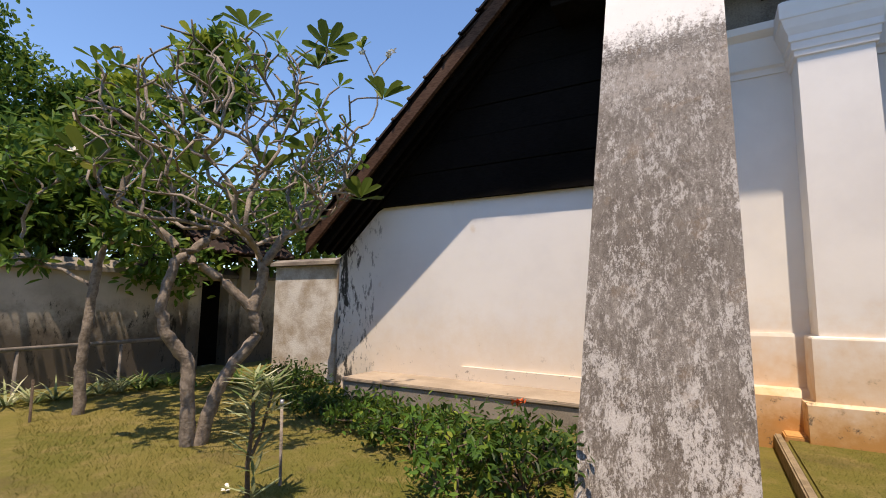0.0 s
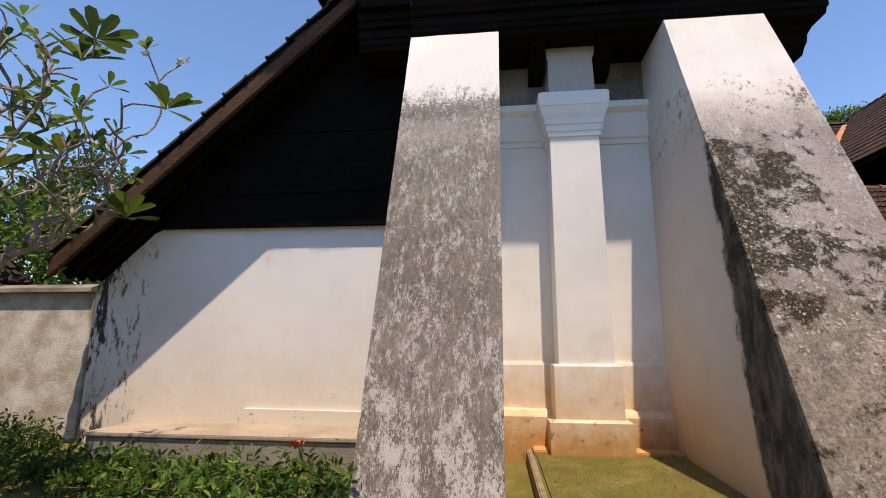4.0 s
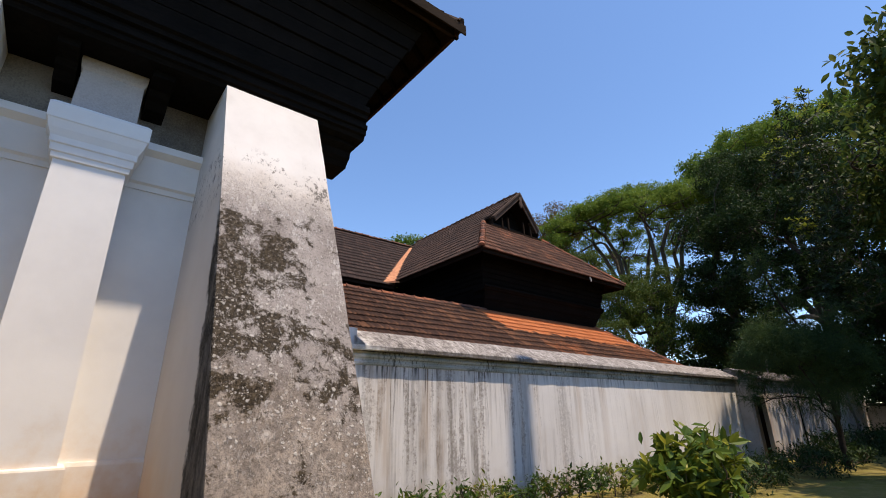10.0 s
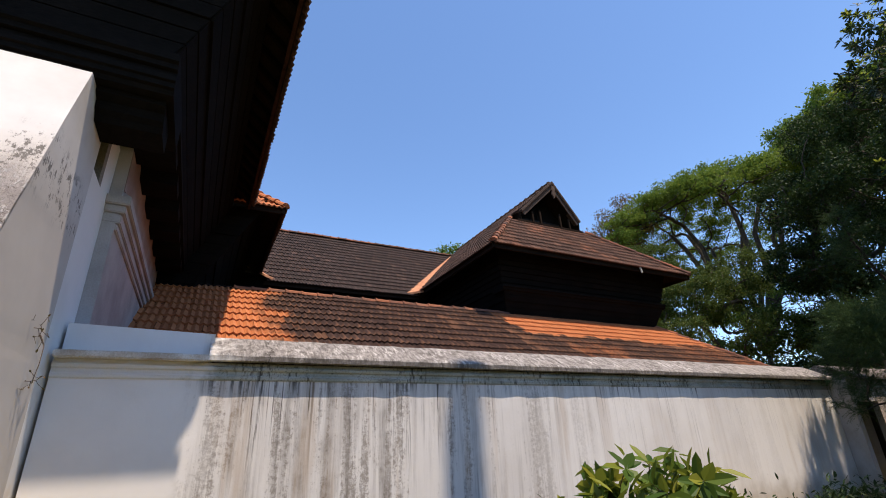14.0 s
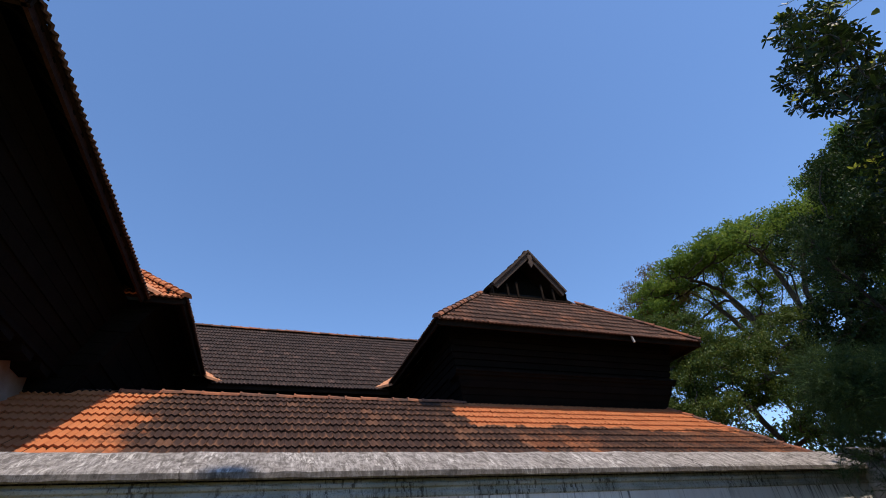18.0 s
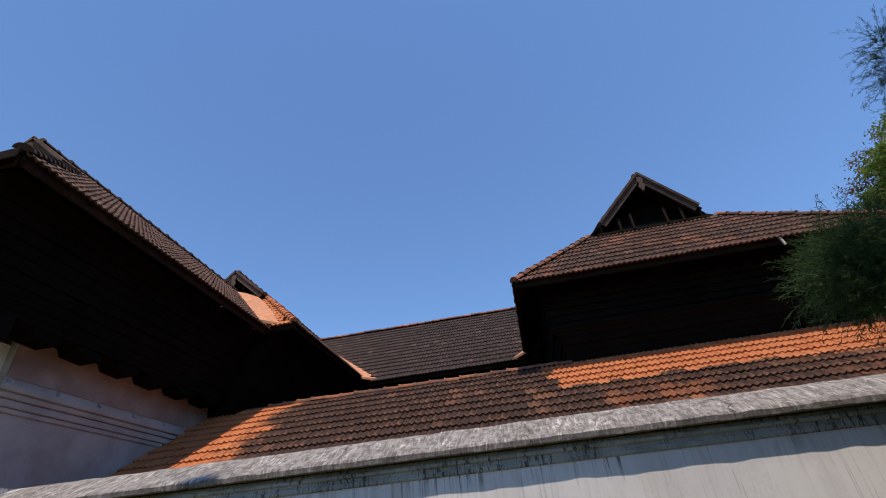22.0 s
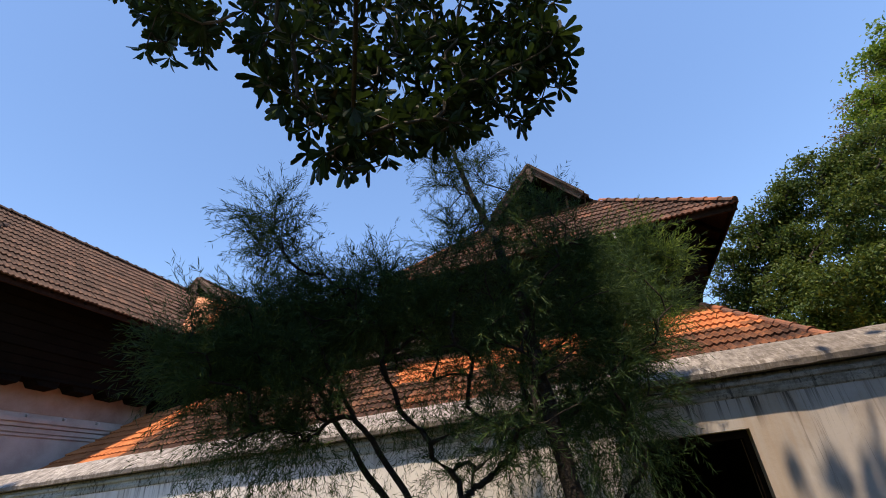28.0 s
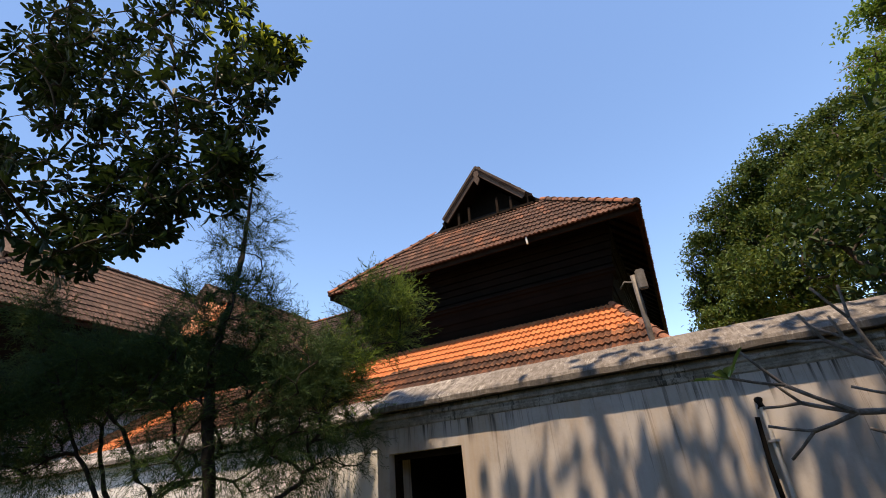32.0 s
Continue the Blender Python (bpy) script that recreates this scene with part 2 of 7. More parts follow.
def make_mossy(name):
    """Battered buttress face: whitewash at its head, then pale grey lime with dark brown moss in patches, pebbly white lichen and a tan foot."""
    s = Surface(name)
    x, y, z = s.xyz()
    p = s.pos()
    behind = s.math("SUBTRACT", y, s.math("ADD", s.math("MULTIPLY", z, 0.4), 2.912))
    ragged = s.noise(3.0, 6, 0.7)
    wander = s.math("MULTIPLY", s.math("SUBTRACT", ragged, 0.5), 0.9)
    width = s.math("MULTIPLY", s.math("SUBTRACT", 3.25, z), 0.25)
    inner = s.math("MULTIPLY", s.ramp(s.math("ADD", s.math("SUBTRACT", behind, width), s.math("MULTIPLY", wander, 0.45)), 0.05, -0.03), s.math("MULTIPLY", s.ramp(s.math("ADD", z, wander), 3.2, 2.9), s.ramp(x, 2.7, 2.6)))
    face = s.math("MAXIMUM", s.ramp(behind, 0.03, 0.015), inner)
    grain = s.noise(110, 5, 0.8)
    grit = s.noise(38, 7, 0.82)
    feather = s.noise(1.0, 7, 0.8, s.stretch(p, 24, 24, 7.0))
    # pale grey lime, greyer and pinker in clouds, with vertical flakes of whitewash left on it
    lime = s.mix(s.ramp(s.noise(1.7, 5, 0.65), 0.36, 0.64), (0.265, 0.232, 0.212), (0.40, 0.362, 0.335))
    lime = s.mix(s.math("MULTIPLY", s.ramp(s.math("ADD", s.math("MULTIPLY", grit, 0.6), s.math("MULTIPLY", grain, 0.4)), 0.50, 0.42), 0.7), lime, (0.105, 0.088, 0.075))
    flakes = s.math("ADD", s.math("MULTIPLY", s.noise(1.0, 7, 0.8, s.stretch(p, 30, 30, 9), 0.4), 0.6), s.math("MULTIPLY", s.noise(4.5, 5, 0.7), 0.4))
    flakes = s.ramp(flakes, 0.522, 0.560)
    lime = s.mix(s.math("MULTIPLY", flakes, 0.75), lime, (0.58, 0.545, 0.51))
    # tan, damp foot
    foot = s.ramp(s.math("ADD", z, s.math("MULTIPLY", s.math("SUBTRACT", s.noise(2.2, 6, 0.7), 0.5), 2.0)), 1.95, 1.25)
    tan = s.mix(s.ramp(s.math("ADD", s.math("MULTIPLY", grit, 0.6), s.math("MULTIPLY", s.noise(9, 5, 0.7), 0.4)), 0.43, 0.58), (0.085, 0.064, 0.044), (0.31, 0.245, 0.18))
    lime = s.mix(s.math("MULTIPLY", foot, 0.62), lime, tan)
    # moss in ragged patches, thickest half way up and on the inner half
    bed = s.math("ADD", s.math("MULTIPLY", s.noise(3.4, 4, 0.6, None, 0.6), 0.46), s.math("ADD", s.math("MULTIPLY", s.noise(9, 8, 0.82, None, 0.5), 0.44), s.math("MULTIPLY", grit, 0.16)))
    high = s.ramp(s.math("ABSOLUTE", s.math("SUBTRACT", z, 2.55)), 0.75, 0.25)
    bed = s.math("ADD", bed, s.math("MULTIPLY", high, s.math("MULTIPLY", s.ramp(x, 2.95, 2.35), 0.085)))
    bed = s.math("ADD", bed, s.math("MULTIPLY", s.ramp(s.math("ABSOLUTE", s.math("SUBTRACT", z, 1.75)), 0.6, 0.1), 0.045))
    moss = s.math("MULTIPLY", s.ramp(bed, 0.570, 0.608), s.ramp(s.math("ADD", z, wander), 3.30, 3.02))
    bare = s.math("MULTIPLY", s.ramp(s.noise(30, 5, 0.75), 0.55, 0.62), 0.6)
    moss_c = s.mix(s.ramp(grit, 0.42, 0.60), (0.016, 0.012, 0.007), (0.075, 0.056, 0.034))
    lime = s.mix(s.math("MULTIPLY", moss, s.math("SUBTRACT", 0.95, bare)), lime, moss_c)
    bent = s.node("VectorMath", p, s.node("VectorMath", s.node("TexNoise", p, None, 18.0, 4.0).outputs["Color"], (0.05, 0.05, 0.05), operation="MULTIPLY").outputs[0], operation="ADD").outputs[0]
    pebble = s.math("MAXIMUM", s.spots(27.0, 0.46, 0.26, bent), s.spots(52.0, 0.46, 0.22, bent))
    pebble = s.math("MULTIPLY", pebble, s.math("MULTIPLY", s.ramp(s.noise(1.6, 4), 0.38, 0.56), s.ramp(z, 3.0, 2.0)))
    lime = s.mix(s.math("MULTIPLY", pebble, 0.72), lime, (0.56, 0.525, 0.475))
    mould = s.mix(s.ramp(s.noise(1.0, 6, 0.75, s.stretch(p, 9, 9, 3)), 0.42, 0.62), (0.040, 0.036, 0.032), (0.150, 0.132, 0.115))
    lime = s.mix(s.math("MULTIPLY", s.ramp(behind, 0.02, 0.05), 0.85), lime, mould)
    # whitewash at the head, its lower edge feathered, with black algae clinging in short strokes
    white = s.mix(s.ramp(s.noise(1.0, 5), 0.35, 0.7), (0.71, 0.68, 0.64), (0.60, 0.565, 0.525))
    white = s.mix(s.math("MULTIPLY", s.ramp(s.math("ADD", z, wander), 3.95, 3.35), 0.6), white, (0.56, 0.49, 0.42))
    strokes = s.math("MULTIPLY", s.ramp(s.math("ADD", s.math("MULTIPLY", feather, 0.6), s.math("MULTIPLY", s.noise(3.8, 5, 0.7, s.stretch(p, 1, 1, 1.9)), 0.4)), 0.525, 0.575), s.ramp(s.math("ABSOLUTE", s.math("SUBTRACT", z, 3.55)), 0.42, 0.15))
    white = s.mix(s.math("MULTIPLY", strokes, 0.85), white, (0.10, 0.088, 0.076))
    reach = s.math("ADD", z, s.math("ADD", s.math("MULTIPLY", s.math("SUBTRACT", feather, 0.5), 1.0), s.math("ADD", s.math("MULTIPLY", wander, 0.5), s.math("MULTIPLY", s.math("SUBTRACT", grain, 0.5), 0.5))))
    low = s.ramp(reach, 3.62, 3.05)
    side = s.mix(s.math("MULTIPLY", s.ramp(s.math("ADD", z, wander), 1.3, 0.1), 0.75), white, (0.60, 0.38, 0.18))
    col = s.mix(face, side, s.mix(low, white, lime))
    h = s.math("ADD", s.math("MULTIPLY", flakes, 0.6), s.math("ADD", s.math("MULTIPLY", grit, 0.8), s.math("ADD", s.math("MULTIPLY", moss, 0.5), s.math("MULTIPLY", pebble, 0.8))))
    return s.done(col, 0.95, s.math("MULTIPLY", h, s.math("MULTIPLY", face, low)), 0.6, 0.012, gloss=0.08)


def make_streaked(name, warm):
    """Boundary wall plaster with rain streaks running down from the coping."""
    s = Surface(name)
    x, y, z = s.xyz()
    p = s.pos()
    white = s.mix(s.ramp(s.noise(0.7, 5), 0.35, 0.7), (0.82, 0.80, 0.775), (0.72, 0.695, 0.67))
    if warm:
        white = s.mix(0.66, white, (0.37, 0.318, 0.278))
    start = s.ramp(s.math("ADD", x, s.math("MULTIPLY", s.noise(1.5, 5, 0.6, s.stretch(p, 1, 1, 0.4)), 0.8)), 4.75, 5.15)
    start = s.math("MAXIMUM", start, s.ramp(x, -4.0, -6.0))
    heavy = s.math("MULTIPLY", start, s.ramp(s.math("ADD", x, s.math("MULTIPLY", s.noise(0.8, 3), 2.0)), 11.5, 8.5, 0.14, 1.0))
    if not warm:
        white = s.mix(s.math("MULTIPLY", heavy, 0.28), white, (0.50, 0.465, 0.435))
    wide = s.noise(1.0, 5, 0.6, s.stretch(p, 2.6, 2.6, 0.16))
    run = s.noise(1.0, 8, 0.72, s.stretch(p, 9.0, 9.0, 0.30), 0.15)
    soft = s.math("MULTIPLY", heavy, s.ramp(s.math("ADD", s.math("MULTIPLY", wide, 0.45), s.math("MULTIPLY", run, 0.6)), 0.48, 0.66))
    grit = s.noise(24, 7, 0.8)
    smear = s.math("ADD", s.math("MULTIPLY", s.noise(1.0, 7, 0.72, s.stretch(p, 3.4, 3.4, 0.22), 0.2), 0.75), s.math("MULTIPLY", grit, 0.25))
    smear = s.math("MULTIPLY", s.math("MULTIPLY", s.ramp(smear, 0.515, 0.575), heavy), s.ramp(grit, 0.38, 0.60, 0.45, 1.0))
    cloud = s.ramp(s.noise(2.2, 6, 0.7, s.stretch(p, 1.0, 1.0, 0.55), 0.3), 0.42, 0.66)
    white = s.mix(s.math("MULTIPLY", smear, 0.30 if warm else 0.78), white, (0.215, 0.185, 0.16))
    if warm:
        white = s.mix(s.math("MULTIPLY", cloud, 0.42), white, (0.30, 0.225, 0.17))
    white = s.mix(s.math("MULTIPLY", s.math("MULTIPLY", soft, s.math("ADD", s.math("MULTIPLY", cloud, 0.55), 0.45)), 0.22 if warm else 0.90), white, (0.20, 0.175, 0.155))
    fade = s.ramp(s.math("ADD", z, s.math("MULTIPLY", s.noise(1.0, 3, 0.5, s.stretch(p, 12, 12, 0.1)), 2.2)), 1.7, 3.1)
    group = s.ramp(s.noise(1.0, 3, 0.5, s.stretch(p, 1.3, 1.3, 0.1)), 0.40, 0.58)
    clean = s.ramp(x, 8.5, 10.5, 1.0, 0.45) if not warm else 1.0
    thin = s.math("MULTIPLY", s.math("MULTIPLY", group, clean), s.ramp(s.noise(1.0, 6, 0.75, s.stretch(p, 26, 26, 0.6), 0.2), 0.54, 0.64))
    white = s.mix(s.math("MULTIPLY", s.math("MULTIPLY", thin, start), s.math("MULTIPLY", fade, 0.62 if warm else 0.95)), white, (0.075, 0.066, 0.058))
    brown = s.math("MULTIPLY", s.math("MULTIPLY", s.ramp(s.noise(1.0, 4, 0.6, s.stretch(p, 3.3, 3.3, 0.3)), 0.50, 0.70), start), s.ramp(x, 8.5, 10.5, 0.55, 0.22) if not warm else 0.55)
    white = s.mix(brown, white, (0.42, 0.30, 0.20))
    drip = s.math("MULTIPLY", s.math("MULTIPLY", s.ramp(s.noise(1.0, 5, 0.7, s.stretch(p, 16, 16, 0.4)), 0.50, 0.62), s.ramp(s.noise(0.9, 3), 0.42, 0.55)), s.math("MULTIPLY", s.ramp(s.math("ADD", z, s.math("MULTIPLY", s.noise(1.0, 2, 0.5, s.stretch(p, 18, 18, 0.1)), 0.5)), 2.0, 2.34), start))
    white = s.mix(s.math("MULTIPLY", drip, 0.9), white, (0.03, 0.028, 0.024))
    pock = s.math("MULTIPLY", s.ramp(s.noise(30, 5, 0.75), 0.66, 0.72), start)
    white = s.mix(s.math("MULTIPLY", pock, 0.5), white, (0.25, 0.21, 0.18))
    foot = s.ramp(s.math("ADD", z, s.math("MULTIPLY", s.noise(3, 6), 0.8)), 1.0, 0.35)
    white = s.mix(s.math("MULTIPLY", foot, 0.65), white, (0.30, 0.235, 0.17))
    return s.done(white, 0.92, s.math("ADD", s.math("MULTIPLY", run, 0.6), s.math("SUBTRACT", s.noise(26, 6, 0.7), pock)), 0.18, 0.010, gloss=0.1)


def make_coping():
    """Rough lime coping, granular grey with black algae, pits and pale worn crests."""
    s = Surface("weathered_lime_coping")
    x, y, z = s.xyz()
    p = s.pos()
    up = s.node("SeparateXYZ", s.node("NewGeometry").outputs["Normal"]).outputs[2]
    # worn strokes down the slope, white crests between them
    run = s.noise(1.0, 7, 0.78, s.stretch(p, 26, 5.5, 5.5), 0.5)
    a = s.noise(9, 7, 0.75, None, 0.4)
    f = s.math("ADD", s.math("MULTIPLY", a, 0.45), s.math("MULTIPLY", run, 0.55))
    c = s.mix(s.ramp(f, 0.42, 0.56), (0.150, 0.136, 0.126), (0.36, 0.335, 0.315))
    c = s.mix(s.math("MULTIPLY", s.ramp(s.math("ADD", s.math("MULTIPLY", run, 0.7), s.math("MULTIPLY", s.noise(3.0, 4), 0.3)), 0.545, 0.60), 0.8), c, (0.63, 0.60, 0.565))
    grit = s.noise(75, 5, 0.85)
    c = s.mix(s.math("MULTIPLY", s.ramp(grit, 0.55, 0.64), 0.55), c, (0.085, 0.075, 0.067))
    c = s.mix(s.math("MULTIPLY", s.ramp(s.noise(1.3, 6, 0.7), 0.56, 0.70), 0.45), c, (0.10, 0.09, 0.08))
    # darker on the steep faces, by the upward part of the normal
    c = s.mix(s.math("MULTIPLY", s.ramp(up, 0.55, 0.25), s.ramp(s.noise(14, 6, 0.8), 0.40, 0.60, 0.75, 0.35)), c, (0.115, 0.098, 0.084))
    # hair cracks across it, some two metres apart
    wob = s.math("ADD", x, s.math("MULTIPLY", s.noise(2.6, 6, 0.7), 0.55))
    crack = s.math("ABSOLUTE", s.math("SUBTRACT", s.math("FRACT", s.math("MULTIPLY", wob, 0.46)), 0.5))
    c = s.mix(s.math("MULTIPLY", s.ramp(crack, 0.007, 0.002), 0.8), c, (0.045, 0.038, 0.033))
    pit = s.ramp(s.noise(24, 3, 0.6), 0.68, 0.72)
    c = s.mix(s.math("MULTIPLY", pit, 0.6), c, (0.06, 0.052, 0.045))
    c = s.mix(s.ramp(s.math("ADD", x, s.math("MULTIPLY", s.noise(5, 6), 1.4)), 5.5, 5.0), c, (0.72, 0.70, 0.66))
    old = s.ramp(s.math("ADD", x, s.math("MULTIPLY", s.noise(1.5, 5), 3.0)), 18.5, 21.0)
    c = s.mix(s.math("MULTIPLY", old, 0.55), c, (0.13, 0.108, 0.09))
    return s.done(c, 0.95, s.math("SUBTRACT", s.math("ADD", f, s.math("MULTIPLY", grit, 0.4)), s.math("MULTIPLY", pit, 0.6)), 0.8, 0.035, gloss=0.1)


def make_moulding():
    """The thin mouldings under the coping: grey-green lime, browner by the gate, fringed with short black drips."""
    s = Surface("algae_stained_moulding")
    x, y, z = s.xyz()
    p = s.pos()
    c = s.mix(s.ramp(s.noise(2.0, 5), 0.38, 0.62), (0.47, 0.475, 0.43), (0.32, 0.335, 0.29))
    gate = s.ramp(s.math("ADD", x, s.math("MULTIPLY", s.noise(1.2, 4), 1.6)), 17.4, 18.6)
    c = s.mix(s.math("MULTIPLY", gate, 0.85), c, s.mix(s.ramp(s.noise(3.0, 6, 0.7), 0.42, 0.6), (0.40, 0.345, 0.285), (0.19, 0.155, 0.12)))
    c = s.mix(s.math("MULTIPLY", s.ramp(s.noise(1.0, 7, 0.75, s.stretch(p, 2.2, 5, 7)), 0.56, 0.68), 0.60), c, (0.055, 0.052, 0.043))
    fringe = s.math("MULTIPLY", s.ramp(s.noise(1.0, 5, 0.75, s.stretch(p, 22, 22, 3.0)), 0.50, 0.60), s.ramp(s.noise(1.3, 4), 0.48, 0.58))
    c = s.mix(s.math("MULTIPLY", fringe, 0.85), c, (0.045, 0.04, 0.033))
    c = s.mix(s.math("MULTIPLY", s.ramp(s.noise(45, 5, 0.8), 0.53, 0.64), 0.7), c, (0.12, 0.11, 0.09))
    c = s.mix(s.ramp(s.math("ADD", x, s.math("MULTIPLY", s.noise(5, 6), 1.4)), 5.5, 5.0), c, (0.74, 0.72, 0.69))
    return s.done(c, 0.93, s.noise(30, 6, 0.75), 0.7, 0.018, gloss=0.1)


def make_mouldy():
    """Old beige garden wall plaster, black mould climbing from its foot."""
    s = Surface("mouldy_beige_plaster")
    x, y, z = s.xyz()
    c = s.mix(s.ramp(s.noise(1.1, 5), 0.35, 0.65), (0.60, 0.53, 0.44), (0.44, 0.385, 0.31))
    rise = s.math("ADD", z, s.math("MULTIPLY", s.math("SUBTRACT", s.noise(1.6, 6, 0.7), 0.5), 1.6))
    c = s.mix(s.math("MULTIPLY", s.ramp(rise, 1.40, 0.60), 0.90), c, (0.105, 0.082, 0.06))
    down = s.noise(1.0, 7, 0.8, s.stretch(s.pos(), 9, 9, 3))
    c = s.mix(s.math("MULTIPLY", s.ramp(down, 0.55, 0.64), s.ramp(rise, 1.55, 0.9)), c, (0.055, 0.046, 0.036))
    return s.done(c, 0.93, s.noise(25, 6, 0.75), 0.3, 0.012, gloss=0.1)


def make_tile(name, soot, c1, c2, d1, d2):
    """Clay roof tile: clean clay from c1 to c2, soot from d1 to d2, browned and blackened piece by piece; soot names how much."""
    s = Surface(name)
    x, y, z = s.xyz()
    r = s.chance()
    r2 = s.math("FRACT", s.math("MULTIPLY", r, 17.31))
    r3 = s.math("FRACT", s.math("MULTIPLY", r, 41.7))
    clay = s.mix(s.math("ADD", s.math("MULTIPLY", r, 0.45), s.math("MULTIPLY", s.noise(1.3, 4), 0.5)), c1, c2)
    grain = s.noise(60, 4, 0.75)
    clay = s.mix(s.math("MULTIPLY", s.ramp(grain, 0.5, 0.7), 0.35), clay, (c1[0] * 0.6, c1[1] * 0.6, c1[2] * 0.7))
    dirt = s.math("ADD", s.math("MULTIPLY", s.noise(0.6, 5, 0.65), 0.75), s.math("ADD", s.math("MULTIPLY", r2, 0.16), s.math("MULTIPLY", s.noise(14, 6, 0.8), 0.45)))
    if soot == "banded":
        dirt = s.math("ADD", s.math("MULTIPLY", s.noise(0.6, 5, 0.65), 0.5), s.math("ADD", s.math("MULTIPLY", r2, 0.07), s.math("MULTIPLY", s.noise(9, 6, 0.75), 0.30)))
        jitter = s.math("MULTIPLY", s.math("SUBTRACT", r3, 0.5), 0.4)
        xx = s.math("ADD", x, jitter)
        old = s.math("MULTIPLY", s.ramp(s.math("ADD", xx, s.math("MULTIPLY", s.noise(0.8, 4), 2.4)), 6.0, 8.4), s.ramp(s.math("ADD", xx, s.math("MULTIPLY", s.noise(1.2, 3), 0.6)), 12.9, 12.4))
        low = s.math("MULTIPLY", s.ramp(s.math("ADD", s.math("ADD", z, s.math("MULTIPLY", jitter, 0.35)), s.math("MULTIPLY", s.noise(1.1, 4), 0.35)), 4.30, 4.10), s.ramp(x, 11.5, 13.0))
        dirt = s.math("ADD", s.math("SUBTRACT", s.math("ADD", dirt, 0.05), s.math("MULTIPLY", s.ramp(x, 12.6, 13.4), 0.38)), s.math("MULTIPLY", s.math("MAXIMUM", old, low), 0.74))
    else:
        dirt = s.math("ADD", dirt, soot + 0.07)
    sooty = s.ramp(dirt, 0.60, 0.88)
    # pale streaks painted as light caught on the tile ribs
    rib = s.ramp(s.noise(1.0, 4, 0.7, s.stretch(s.pos(), 21, 2.4, 2.4)), 0.58, 0.68)
    dark = s.mix(s.math("ADD", s.math("MULTIPLY", s.noise(32, 5, 0.75), 0.45), s.math("MULTIPLY", r3, 0.30)), d1, d2)
    c = s.mix(s.math("MULTIPLY", sooty, 0.97), clay, dark)
    c = s.mix(s.math("MULTIPLY", rib, 0.26), c, (c1[0] * 0.75, c1[1] * 1.05, c1[2] * 1.5))
    # convex butts lightened with pale clay, a painted edge highlight
    worn = s.math("MULTIPLY", s.ramp(s.node("NewGeometry").outputs["Pointiness"], 0.52, 0.60), s.ramp(s.math("ADD", grain, s.math("MULTIPLY", r2, 0.3)), 0.45, 0.75))
    c = s.mix(s.math("MULTIPLY", worn, 0.22), c, (min(0.5, c2[0] * 1.0), c2[1] * 1.15, c2[2] * 1.4))
    pale = s.math("MULTIPLY", s.ramp(r3, 0.93, 0.97), 0.16)
    c = s.mix(pale, c, (c2[0] * 0.9, c2[1] * 1.1, c2[2] * 1.3))
    c = s.mix(s.math("MULTIPLY", s.ramp(s.noise(23, 4, 0.7), 0.64, 0.72), 0.3), c, (0.40, 0.36, 0.31))
    return s.done(c, 0.9, s.math("ADD", grain, s.noise(18, 4)), 0.3, 0.006, gloss=0.12)


def make_timber(name, c1, c2, rough=0.9, gloss=0.06):
    s = Surface(name)
    grain = s.noise(1.0, 6, 0.7, s.stretch(s.pos(), 14, 14, 60))
    c = s.mix(s.ramp(s.math("ADD", s.math("MULTIPLY", grain, 0.6), s.math("MULTIPLY", s.noise(1.5, 5), 0.4)), 0.35, 0.65), c1, c2)
    return s.done(c, rough, grain, 0.4, 0.008, gloss=gloss)


def make_leaf(name, c1, c2, c3, through=0.35, rough=0.45):
    """Leaves, each of its own green, that let some light through."""
    s = Surface(name)
    r = s.chance()
    c = s.mix(s.ramp(r, 0.0, 0.75), c1, c2)
    c = s.mix(s.ramp(r, 0.8, 1.0), c, c3)
    s.done(c, rough + 0.1, gloss=0.18)
    tr = s.node("BsdfTranslucent", s.mix(0.35, c, c3))
    sh = s.node("MixShader", through, s.b.outputs[0], tr.outputs[0])
    s.t.links.new(sh.outputs[0], s.t.nodes["Material Output"].inputs[0])
    return s.m


def make_lawn():
    s = Surface("dry_lawn")
    big, mid, fine = s.noise(0.5, 5), s.noise(3.0, 6, 0.7), s.noise(60, 5, 0.8)
    c = s.mix(s.ramp(big, 0.35, 0.65), (0.165, 0.160, 0.036), (0.255, 0.205, 0.062))
    c = s.mix(s.ramp(mid, 0.45, 0.7), c, (0.29, 0.225, 0.085))
    c = s.mix(s.math("MULTIPLY", s.ramp(s.noise(1.2, 6, 0.75), 0.50, 0.66), 0.6), c, (0.155, 0.115, 0.055))
    c = s.mix(s.math("MULTIPLY", s.ramp(fine, 0.45, 0.7), 0.6), c, (0.075, 0.082, 0.024))
    return s.done(c, 0.95, s.math("ADD", fine, mid), 0.8, 0.03, gloss=0.1)


PLASTER = make_plaster()
WING = make_wing_plaster()
BUTTRESS_A = make_buttress("flaking_grey_plaster", (0.085, 0.075, 0.062), 0.012, 0.2, 3.52, 0.35, 0.50, 0.0, (0.150, 0.128, 0.108), (0.225, 0.200, 0.176))
BUTTRESS_B = make_mossy("mossy_grey_plaster")
STREAKED = make_streaked("streaked_plaster", False)
STREAKED_WARM = make_streaked("streaked_grey_plaster", True)
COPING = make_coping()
MOULDING = make_moulding()
MOULDY = make_mouldy()
TILE_BAND = make_tile("clay_tile", "banded", (0.37, 0.115, 0.045), (0.54, 0.195, 0.08), (0.015, 0.011, 0.010), (0.058, 0.038, 0.033))
